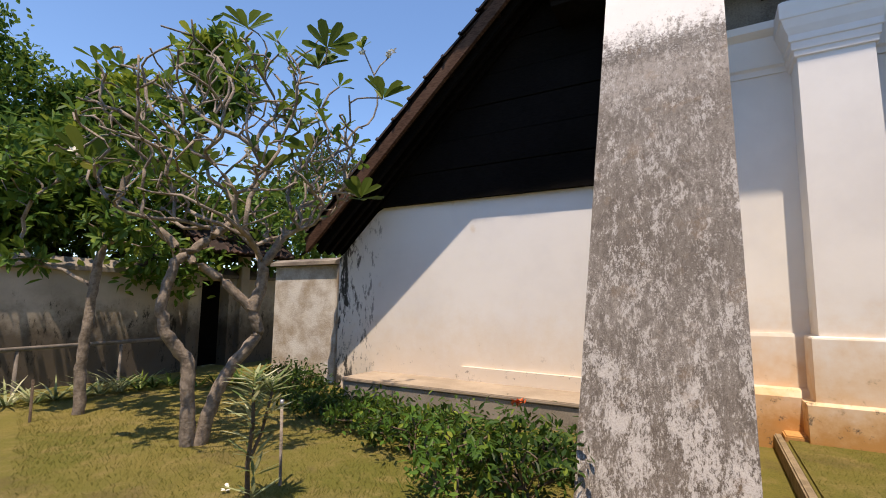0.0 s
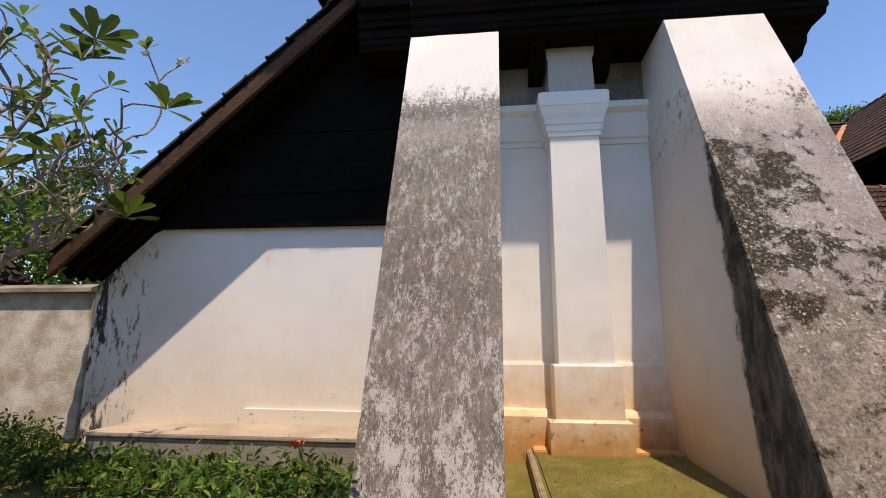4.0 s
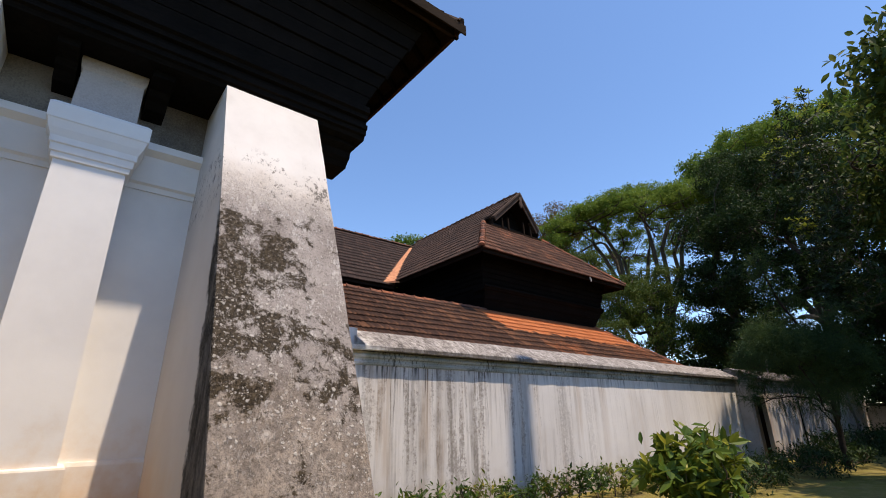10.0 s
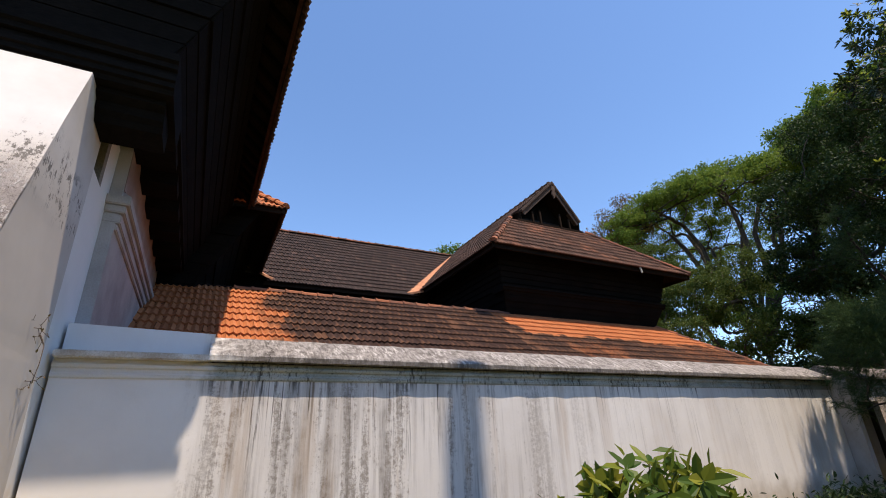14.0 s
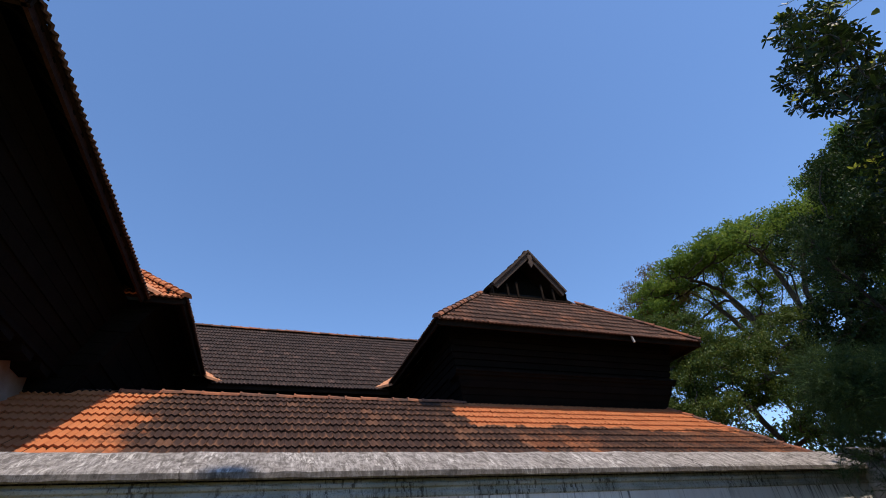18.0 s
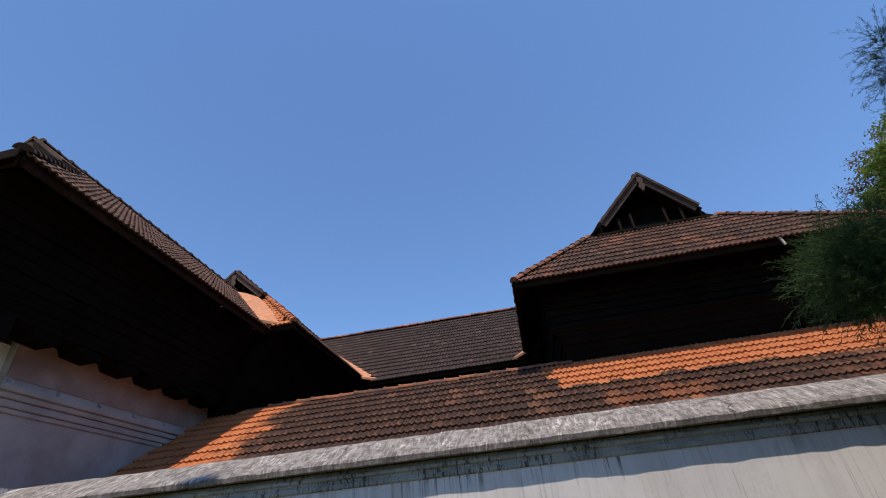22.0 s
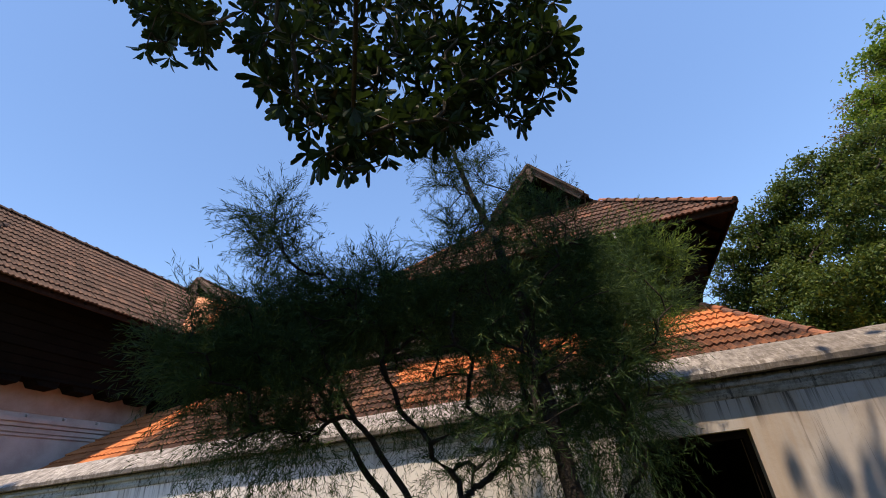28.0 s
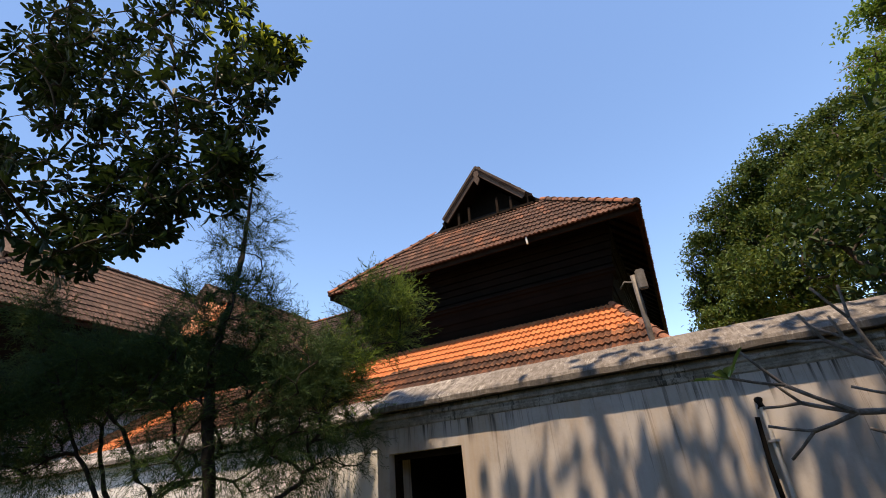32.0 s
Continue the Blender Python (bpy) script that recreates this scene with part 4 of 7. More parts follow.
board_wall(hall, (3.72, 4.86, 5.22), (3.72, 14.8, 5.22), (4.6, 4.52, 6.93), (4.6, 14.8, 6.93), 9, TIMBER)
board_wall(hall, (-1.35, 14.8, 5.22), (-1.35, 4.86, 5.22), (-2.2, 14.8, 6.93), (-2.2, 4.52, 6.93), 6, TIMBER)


def hipped(parent, x0, x1, y0, y1, z, rx, rz, gy, materials, picks=(None, None, None), base_drop=1.35, seed=10, left=True, hip_mat=None, valley=0.0, further=0.0, pinch=0.0, lean=0.0):
    """A roof with its ridge along y at x = rx: side slopes, a front hip that stops under a gablet at gy. Eaves at z."""
    slope_r = Vector((rx - x1, 0, rz - z))
    slope_l = Vector((rx - x0, 0, rz - z))
    gz = rz - base_drop
    f = (gz - z) / (rz - z)
    front = Vector((0, gy - y0 + 0.25, gz - z))
    lr, ll, lf = slope_r.length, slope_l.length, front.length
    # right slope: u runs back from the front corner
    fr = f * lr
    back = y1 - y0
    tiled_slope(parent, (x1, y0, z), (0, 1, 0), slope_r, [(0, 0), (back + further, 0), (back + max(valley, further), lr), (gy - y0 - 0.15, lr), (gy - y0 - 0.05 + lean * 0.8, fr + 0.18 * (lr - fr)), (gy - y0 + 0.22 + pinch, fr + 0.16 * (lr - fr)), (gy - y0 + 0.25, fr)], materials[0], picks[0], seed)
    if left:
        tiled_slope(parent, (x0, y0, z), (0, 1, 0), slope_l, [(0, 0), (back, 0), (back + (valley if left == "valley" else 0), ll), (gy - y0 - 0.15, ll), (gy - y0 - 0.05 + lean * 0.8, f * ll + 0.18 * (1 - f) * ll), (gy - y0 + 0.22 + pinch, f * ll + 0.16 * (1 - f) * ll), (gy - y0 + 0.25, f * ll)], materials[1], picks[1], seed + 1)
    wx0, wx1 = x0 + (rx - x0) * f, x1 + (rx - x1) * f
    tiled_slope(parent, (x0, y0, z), (1, 0, 0), front, [(0, 0), (x1 - x0, 0), (wx1 - x0, lf), (wx0 - x0, lf)], materials[2], picks[2], seed + 2)
    hm = hip_mat or materials[2]
    ridge_run(parent, (x0 + 0.0, y0 - 0.01, z + 0.040), (wx0 + 0.02, gy + 0.25, gz + 0.03), hm, "hip_tile", 0.115, 0.36, seed)
    ridge_run(parent, (x1 - 0.0, y0 - 0.01, z + 0.040), (wx1 - 0.02, gy + 0.25, gz + 0.03), hm, "hip_tile", 0.115, 0.36, seed + 5)
    ridge_run(parent, (rx, gy - 0.1, rz + 0.0), (rx, y1 + valley, rz + 0.0), materials[0], "ridge_tile", 0.13, 0.40, seed + 7)
    # gablet: bargeboards, back board, little posts, a carved drop at the peak
    g = gz - 0.02
    for sx, wx in ((-1, wx0 + pinch), (1, wx1 - pinch)):
        foot, peak = Vector((wx + sx * 0.10, gy - 0.22 + lean, g + 0.02 + pinch * 0.3)), Vector((rx, gy - 0.22, rz + 0.02))
        if pinch:
            foot = foot + (peak - foot) * 0.17
        d = (peak - foot).normalized()
        n = Vector((sx * d.z, 0, abs(d.x)))
        bm = bmesh.new()
        prism(bm, [foot - n * 0.24, foot, peak, peak - n * 0.24], (0, 0.05, 0))
        part("bargeboard", bm, TIMBER_GREY, parent, "weathered grey timber bargeboard")
        # a second, thinner board laid over the first, and the capping strip
        out = Vector((0, -0.025, 0))
        bm = bmesh.new()
        prism(bm, [foot - n * 0.12 + out, foot + out, peak + out, peak - n * 0.12 + out], (0, 0.023, 0))
        part("bargeboard_fillet", bm, TIMBER_OLD, parent)
        out = Vector((0, -0.05, 0))
        bm = bmesh.new()
        prism(bm, [foot + n * 0.03 + out, foot - n * 0.05 + out, peak - n * 0.05 + out, peak + n * 0.03 + out], (0, 0.4, 0))
        part("verge_strip", bm, TIMBER_GREY, parent)
        if pinch:
            # boarded cheek under the bargeboard
            bm = bmesh.new()
            prism(bm, [foot + Vector((sx * 0.02, 0.06, -0.04)), Vector((foot.x - sx * 0.02, gy + 0.10, g - 0.12)), Vector((foot.x - sx * 0.02, gy + 0.9, g - 0.12)), Vector((foot.x + sx * 0.02, gy + 0.9, foot.z + 0.1))], (sx * -0.04, 0, 0))
            part("gablet_cheek", bm, TIMBER_BROWN, parent)
    bm = bmesh.new()
    prism(bm, [Vector((wx0 + 0.1 + pinch, gy + 0.75, g - 0.1)), Vector((wx1 - 0.1 - pinch, gy + 0.75, g - 0.1)), Vector((rx, gy + 0.75, rz - 0.1))], (0, 0.05, 0))
    part("gablet_board", bm, TIMBER, parent)
    for k in (0.26, 0.36, 0.62, 0.74):
        bm = bmesh.new()
        x = wx0 + (wx1 - wx0) * k
        tall = 0.75 - abs(k - 0.5) * 1.1
        bar(bm, (x, gy + 0.06, g - 0.05), (x + 0.02, gy - 0.04 + lean * 0.5, g + tall), 0.075, 0.075, (0, 1, 0))
        part("gablet_post", bm, TIMBER_BROWN, parent)
    bm = bmesh.new()
    prism(bm, [Vector((rx + q * 0.5, gy - 0.29, rz - w)) for q, w in ((-0.13, 0.20), (0.13, 0.20), (0.20, 0.36), (0.10, 0.44), (0.22, 0.56), (0.0, 0.78), (-0.22, 0.56), (-0.10, 0.44), (-0.20, 0.36))], (0, 0.06, 0))
    part("gablet_pendant", bm, TIMBER_GREY, parent)
    bm = bmesh.new()
    box(bm, wx0 + 0.05 + pinch, wx1 - 0.05 - pinch, gy + 0.06, gy + 0.26, g - 0.06, g + (0.015 if pinch else 0.06))
    part("gablet_sill", bm, TIMBER_BROWN, parent)
    return gz


def eave_edge(parent, a, b, inward, name="eave_board", material=None):
    """The board under the lowest tiles, and the rafter ends behind it."""
    a, b, i = Vector(a), Vector(b), Vector(inward)
    bm = bmesh.new()
    bar(bm, a + i * 0.06 - Vector((0, 0, 0.09)), b + i * 0.06 - Vector((0, 0, 0.09)), 0.05, 0.15)
    part(name, bm, material or TIMBER_BROWN, parent)


def rafters(parent, a, b, inward, rise, length, count, w=0.07, h=0.11):
    a, b = Vector(a), Vector(b)
    d = Vector((*inward, rise)).normalized()
    for k in range(count):
        p = a.lerp(b, (k + 0.5) / count) - Vector((0, 0, 0.15))
        bm = bmesh.new()
        bar(bm, p + d * 0.08, p + d * length, w, h)
        part("rafter", bm, TIMBER, parent)


hipped(hall, EAVE_L, EAVE_R, EAVE_Y, HALL_END, EAVE_Z, CX, RIDGE_Z, 6.75, (TILE_MID, TILE_OLD, TILE_MID), base_drop=1.1, seed=20)
eave_edge(hall, (EAVE_L, EAVE_Y, EAVE_Z), (EAVE_R, EAVE_Y, EAVE_Z), (0, 1, 0))
eave_edge(hall, (EAVE_R, EAVE_Y, EAVE_Z), (EAVE_R, 11.4, EAVE_Z), (-1, 0, 0), material=EAVE_RED)
block("eave_strip", EAVE_L, -0.52, EAVE_Y - 0.055, EAVE_Y - 0.035, EAVE_Z - 0.04, EAVE_Z + 0.03, TIMBER_BROWN, hall, "thin eave board", 0.003)
block("eave_fascia", -0.52, EAVE_R + 0.05, EAVE_Y - 0.085, EAVE_Y - 0.062, EAVE_Z - 0.16, EAVE_Z + 0.02, TIMBER_BROWN, hall, "thin eave board", 0.004)
eave_edge(hall, (EAVE_L, EAVE_Y, EAVE_Z), (EAVE_L, 13, EAVE_Z), (1, 0, 0))
rafters(hall, (EAVE_L + 0.2, EAVE_Y, EAVE_Z), (EAVE_R - 0.2, EAVE_Y, EAVE_Z), (0, 1), 1.0, 0.9, 17)
rafters(hall, (EAVE_R, EAVE_Y + 0.2, EAVE_Z), (EAVE_R, 11.2, EAVE_Z), (-1, 0), 1.02, 1.0, 16)

# ---- wing with the sloping verge ----
wing = thing("side_wing", "white plastered lean-to wing with a dark timber gable", "building", (-3.2, 8.0, 0))
VY, VX0, VZ0, VSLOPE = 5.0, -5.15, 2.12, 0.93


def verge_z(x):
    return VZ0 + VSLOPE * (x - VX0)


bm = bmesh.new()
prism(bm, [Vector((-5.10, 5.65, -0.1)), Vector((-0.76, 5.65, -0.1)), Vector((-0.76, 5.65, 2.74)), Vector((-4.17, 5.65, 2.76)), Vector((-4.35, 5.65, 2.68)), Vector((-5.10, 5.65, 1.98))], (0, 0.52, 0))
part("wall", bm, WING, wing, "white plaster wall, peeling at its outer corner")
block("wall", -5.10, -4.76, 6.17, 13.5, -0.1, 1.98, WING, wing)
bm = bmesh.new()
prism(bm, [Vector((-2.92, 5.605, 0.27)), Vector((-0.77, 5.605, 0.27)), Vector((-0.77, 5.605, 0.44)), Vector((-2.89, 5.605, 0.46))], (0, 0.047, 0))
part("wall_base", bm, WING, wing)
for i in range(7):
    z0, z1 = 2.745 + i * 0.42, 2.745 + (i + 1) * 0.42 - 0.012
    x0 = max(-4.22, VX0 + (z0 - VZ0) / VSLOPE + 0.12)
    x1 = max(-4.22, VX0 + (z1 - VZ0) / VSLOPE + 0.12)
    if x1 > -0.9:
        break
    bm = bmesh.new()
    y = 5.585 - 0.012 * (i % 2)
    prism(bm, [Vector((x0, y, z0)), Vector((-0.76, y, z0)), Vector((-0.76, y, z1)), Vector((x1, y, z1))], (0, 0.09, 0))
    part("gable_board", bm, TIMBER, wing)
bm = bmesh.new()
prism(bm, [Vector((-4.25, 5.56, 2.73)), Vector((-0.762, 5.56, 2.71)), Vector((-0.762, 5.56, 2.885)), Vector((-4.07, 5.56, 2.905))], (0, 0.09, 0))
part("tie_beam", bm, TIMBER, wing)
top_x = -1.30
up = Vector((1, 0, VSLOPE)).normalized()
length = (top_x - VX0) / up.x
tiled_slope(wing, (VX0, VY, VZ0 + 0.10), (0, 1, 0), up, [(0, 0), (8.6, 0), (8.6, length), (0, length)], TILE_OLD, None, 31)
bm = bmesh.new()
prism(bm, [Vector((VX0 - 0.02, VY - 0.02, VZ0 - 0.10)), Vector((top_x, VY - 0.02, verge_z(top_x) - 0.10)), Vector((top_x, VY - 0.02, verge_z(top_x) + 0.10)), Vector((VX0 - 0.02, VY - 0.02, VZ0 + 0.10))], (0, 0.06, 0))
part("bargeboard", bm, TIMBER_OLD, wing, "old red-brown timber bargeboard")
for k in range(4):
    y = VY + 0.18 + k * 0.17
    bm = bmesh.new()
    bar(bm, (VX0 + 0.05, y, VZ0 - 0.06), (top_x, y, verge_z(top_x) - 0.06), 0.06, 0.12)
    part("rafter", bm, TIMBER, wing)
for k in range(11):
    x = VX0 + 0.3 + k * 0.34
    bm = bmesh.new()
    bar(bm, (x, VY + 0.05, verge_z(x) + 0.005), (x, 5.66, verge_z(x) + 0.005), 0.06, 0.05)
    part("batten", bm, TIMBER_BROWN, wing)
ridge_run(wing, (VX0, VY + 0.05, VZ0 + 0.19), (top_x, VY + 0.05, verge_z(top_x) + 0.19), TILE_OLD, "verge_tile", 0.10, 0.36, 33)
block("ledge", -4.36, -0.76, 4.965, 5.72, -0.1, 0.235, STAINED_SHADED, wing, "mould-streaked masonry ledge along the wall", 0.01)
block("ledge_top", -4.38, -0.755, 4.945, 5.72, 0.236, 0.28, LEDGE, wing, "worn ledge top", 0.01)

# ---- rear hall ----
rear = thing("rear_hall", "rear palace range with black timber walls and tiled roof", "building", (1.2, 18, 0))
hipped(rear, -3.45, 5.83, 11.45, 23.5, 6.98, CX, 11.42, 15.1, (TILE_MID, TILE_OLD, TILE_RED), base_drop=1.2, seed=40, hip_mat=TILE_RED)
eave_edge(rear, (5.83, 11.45, 7.0), (5.83, 16.8, 7.0), (-1, 0, 0))
eave_edge(rear, (4.9, 11.45, 7.0), (5.83, 11.45, 7.0), (0, 1, 0))
board_wall(rear, (3.9, 11.9, 4.6), (3.9, 17.5, 4.6), (5.42, 11.7, 7.30), (5.42, 17.5, 7.30), 9, TIMBER)
block("wall", -3.0, 3.9, 15.45, 16.0, -0.1, 6.9, DARK, rear)
block("wall", 3.3, 3.85, 11.9, 23, -0.1, 4.7, PLASTER, rear)
board_wall(rear, (3.0, 11.95, 4.6), (3.9, 11.95, 4.6), (3.0, 11.7, 6.95), (5.3, 11.7, 6.95), 9, TIMBER)

block("eaves_closing", 3.9, 6.25, 16.95, 17.35, 5.0, 7.02, TIMBER, rear)

# rendered valley between the hall and the rear hall
vz = (RIDGE_Z - EAVE_Z) / (EAVE_R - CX)


def valley(parent, a, b, w0, w1, side, lift=0.10):
    """A rendered valley gutter from a at the eave up to b."""
    a, b, s = Vector(a), Vector(b), Vector(side).normalized()
    bm = bmesh.new()
    up = Vector((0, 0, lift))
    prism(bm, [a - s * w0 + up, a + s * w0 + up, b + s * w1 + up, b - s * w1 + up], (0, 0, -0.08))
    part("valley_gutter", bm, FLASH, parent, "smooth terracotta render in the roof valley")


valley(hall, (5.17, 11.42, 6.97), (1.75, 15.0, 10.25), 0.36, 0.36, (1, 1, 0), 0.14)

# ---- back range ----
back = thing("back_range", "long palace range behind the courtyard with blackened tiles", "building", (9, 21, 0))
B_UP = Vector((0, 21.8 - 16.82, 10.90 - 6.76))
tiled_slope(back, (1.2, 16.82, 6.76), (1, 0, 0), B_UP, [(4.9, 0), (10.75, 0), (15.6, B_UP.length), (0, B_UP.length)], TILE_OLD, (3.0, 12.5, -0.1, 2.6), 50)
tiled_slope(back, (1.2, 26.9, 6.76), (1, 0, 0), (0, -5.1, 4.14), [(0, 0), (15.6, 0), (15.6, 6.5), (0, 6.5)], TILE_OLD, None, 51)
ridge_run(back, (1.0, 21.8, 10.93), (16.9, 21.8, 10.93), TILE_RIDGE, "ridge_tile", 0.13, 0.40, 52)
eave_edge(back, (6.0, 16.82, 6.76), (12.0, 16.82, 6.76), (0, 1, 0))
rafters(back, (6.0, 16.82, 6.76), (12.0, 16.82, 6.76), (0, 1), 0.82, 0.9, 14)
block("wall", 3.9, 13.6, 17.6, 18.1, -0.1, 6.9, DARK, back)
board_wall(back, (5.0, 17.5, 4.4), (13.2, 17.5, 4.4), (5.0, 17.2, 6.8), (13.2, 17.2, 6.8), 8, TIMBER)

# ---- gate tower ----
tower = thing("gate_tower", "tiled gate tower with black slatted timber walls and a gablet", "building", (16.6, 17, 0))
TX0, TX1, TY, TZ = 11.97, 21.13, 11.20, 6.93
hipped(tower, TX0, TX1, TY, 17.0, TZ, 16.61, 11.21, 13.50, (TILE_TOWER, TILE_OLD, TILE_TOWER), picks=(None, None, (1.0, 8.2, 0.0, 2.6)), base_drop=1.86, seed=60, hip_mat=TILE_RIDGE, left="valley", valley=4.7, further=9.0, pinch=0.24, lean=0.30)
for a, b, i in (((TX0, TY, TZ), (TX1, TY, TZ), (0, 1, 0)), ((TX1, TY, TZ), (TX1, 26, TZ), (-1, 0, 0)), ((TX0, TY, TZ), (TX0, 16.8, TZ), (1, 0, 0))):
    eave_edge(tower, a, b, i)
rafters(tower, (TX0 + 1.0, TY, TZ), (TX1 - 1.0, TY, TZ), (0, 1), 0.93, 1.1, 18)
rafters(tower, (TX1, TY + 1.0, TZ), (TX1, 25.8, TZ), (-1, 0), 0.93, 1.1, 21)
rafters(tower, (TX0, TY + 1.0, TZ), (TX0, 16.6, TZ), (1, 0), 0.93, 1.1, 11)
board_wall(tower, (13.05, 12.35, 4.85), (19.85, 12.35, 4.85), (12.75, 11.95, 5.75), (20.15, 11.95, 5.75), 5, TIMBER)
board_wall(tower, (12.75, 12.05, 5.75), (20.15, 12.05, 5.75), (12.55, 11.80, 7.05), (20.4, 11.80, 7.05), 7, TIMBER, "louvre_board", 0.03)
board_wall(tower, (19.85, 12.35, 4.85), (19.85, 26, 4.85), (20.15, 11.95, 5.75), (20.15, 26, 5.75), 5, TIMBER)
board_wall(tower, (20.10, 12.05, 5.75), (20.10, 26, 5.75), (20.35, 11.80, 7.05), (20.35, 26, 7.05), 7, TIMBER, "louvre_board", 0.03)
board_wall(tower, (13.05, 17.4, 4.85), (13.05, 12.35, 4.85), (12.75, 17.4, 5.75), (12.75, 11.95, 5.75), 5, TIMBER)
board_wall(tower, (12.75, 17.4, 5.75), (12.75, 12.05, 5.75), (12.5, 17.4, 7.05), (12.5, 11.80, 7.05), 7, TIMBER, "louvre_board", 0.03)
bm = bmesh.new()
profile_run(bm, [(12.5, 5.66), (12.0, 5.66), (11.92, 5.70), (11.90, 5.76), (11.86, 5.78), (11.86, 5.84), (12.5, 5.84)], 12.68, 20.22)
part("tower_beam", bm, TIMBER, tower)
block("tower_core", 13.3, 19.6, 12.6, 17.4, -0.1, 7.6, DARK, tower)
bm = bmesh.new()
bar(bm, (18.35, TY - 0.02, TZ - 0.02), (18.37, TY - 0.05, TZ - 0.24), 0.045, 0.045, (0, 1, 0))
part("drip_pipe", bm, PIPE_PALE, tower, "short pale drip pipe under the eave")
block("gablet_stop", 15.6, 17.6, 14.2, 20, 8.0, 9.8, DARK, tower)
valley(tower, (11.74, 16.70, 6.76), (16.3, 21.3, 10.65), 0.40, 0.34, (1, -1, 0), 0.13)
valley(back, (6.22, 16.78, 6.76), (1.5, 21.4, 10.65), 0.36, 0.32, (1, 1, 0), 0.13)

# ---- low gallery roof behind the boundary wall ----
gallery = thing("gallery", "low tiled gallery roof along the boundary wall", "building", (12, 9, 0))
G_RIDGE_Y, G_RIDGE_Z, G_Y, G_Z = 12.25, 4.98, 7.45, 2.00
G_UP = Vector((0, G_RIDGE_Y - G_Y, G_RIDGE_Z - G_Z))
GL = G_UP.length
tiled_slope(gallery, (3.14, G_Y, G_Z), (1, 0, 0), G_UP, [(0, 0), (18.45, 0), (16.75, GL), (0, GL)], TILE_BAND, (2.0, 9.5, 1.6, 4.5), 70)
tiled_slope(gallery, (21.59, G_Y, G_Z), (0, 1, 0), (-1.70, 0, G_RIDGE_Z - G_Z), [(0, 0), (10, 0), (10, 3.43), (4.8, 3.43)], TILE_RED, None, 71)
ridge_run(gallery, (4.9, G_RIDGE_Y, G_RIDGE_Z - 0.02), (13.0, G_RIDGE_Y, G_RIDGE_Z - 0.02), TILE_RIDGE, "ridge_tile", 0.12, 0.40, 72)
ridge_run(gallery, (21.55, G_Y + 0.02, G_Z + 0.02), (19.9, G_RIDGE_Y, G_RIDGE_Z + 0.01), TILE_RIDGE, "hip_tile", 0.095, 0.40, 73)
block("wall_strip", 13.0, 19.92, 12.20, 12.30, 4.84, 4.97, FLASH, gallery, "terracotta render strip under the tower wall")
tiled_slope(gallery, (3.2, 16.5, 2.4), (1, 0, 0), (0, -4.25, 2.58), [(0, 0), (9.6, 0), (9.6, 4.97), (0, 4.97)], TILE_OLD, None, 74)

# ---- boundary wall and gate ----
wall = thing("wall_boundary", "white boundary wall streaked with black rain stains", "wall", (10, 6.3, 0), kind="structure")
STEP = 17.25


def wall_run(x0, x1, y, material, opening=None, capped=None):
    bm = bmesh.new()
    if opening:
        a, b, h = opening
        box(bm, x0, a, y, y + 0.5, -0.1, 2.045)
        box(bm, b, x1, y, y + 0.5, -0.1, 2.045)
        box(bm, a, b, y, y + 0.5, h, 2.045)
    else:
        box(bm, x0, x1, y, y + 0.5, -0.1, 2.045)
    part("wall_face", bm, material, wall)
    bm = bmesh.new()
    profile_run(bm, [(y + d, z + 0.045) for d, z in ((0.5, 2.0), (-0.006, 2.0), (-0.018, 2.015), (-0.02, 2.045), (-0.006, 2.06), (-0.006, 2.095), (-0.03, 2.11), (-0.034, 2.14), (-0.012, 2.155), (-0.012, 2.185), (0.5, 2.185))], x0, x1)
    part("wall_moulding", bm, MOULDING, wall, "greenish algae-stained moulding under the coping")
    x0 = x0 if capped is None else capped
    n = int((x1 - x0) / 0.09)
    verts, faces = [], []
    prof = [(-0.09, 2.187), (-0.122, 2.20), (-0.122, 2.255), (-0.095, 2.285), (0.0, 2.335), (0.16, 2.42), (0.30, 2.50), (0.42, 2.55), (0.50, 2.56), (0.57, 2.52), (0.60, 2.40), (0.60, 2.187)]
    for i in range(n + 1):
        x = x0 + (x1 - x0) * i / n
        for k, (dy, z) in enumerate(prof):
            w = 0.010 if 0 < k < 10 else 0.0
            z += 0.047
            verts.append((x, y + dy + w * noise.noise((x * 3.4, k * 0.9, y)), z + w * 1.2 * noise.noise((x * 4.6, k * 1.1, y + 5))))
    m = len(prof)
    for i in range(n):
        for k in range(m - 1):
            faces.append((i * m + k, (i + 1) * m + k, (i + 1) * m + k + 1, i * m + k + 1))
    faces.append(tuple(range(m)))
    faces.append(tuple(n * m + k for k in range(m))[::-1])
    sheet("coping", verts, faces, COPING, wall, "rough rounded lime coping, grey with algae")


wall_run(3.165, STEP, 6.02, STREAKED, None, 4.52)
block("ledge", 3.165, 4.53, 5.895, 6.22, 2.233, 2.305, LEDGE_WHITE, wall, "flat whitewashed ledge with brown dirt", 0.012)
bm = bmesh.new()
prism(bm, [Vector((3.165, 6.22, 2.235)), Vector((4.56, 6.22, 2.235)), Vector((4.56, 6.22, 2.59)), Vector((3.165, 6.22, 2.63))], (0, 0.38, 0))
part("parapet", bm, STREAKED, wall, "low whitewashed parapet beside the hall")
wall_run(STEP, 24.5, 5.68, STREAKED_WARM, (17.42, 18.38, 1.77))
# passage walls painted near-black for the darkness inside
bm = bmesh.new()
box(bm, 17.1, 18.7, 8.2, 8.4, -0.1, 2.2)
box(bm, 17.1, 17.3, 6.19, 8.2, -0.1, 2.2)
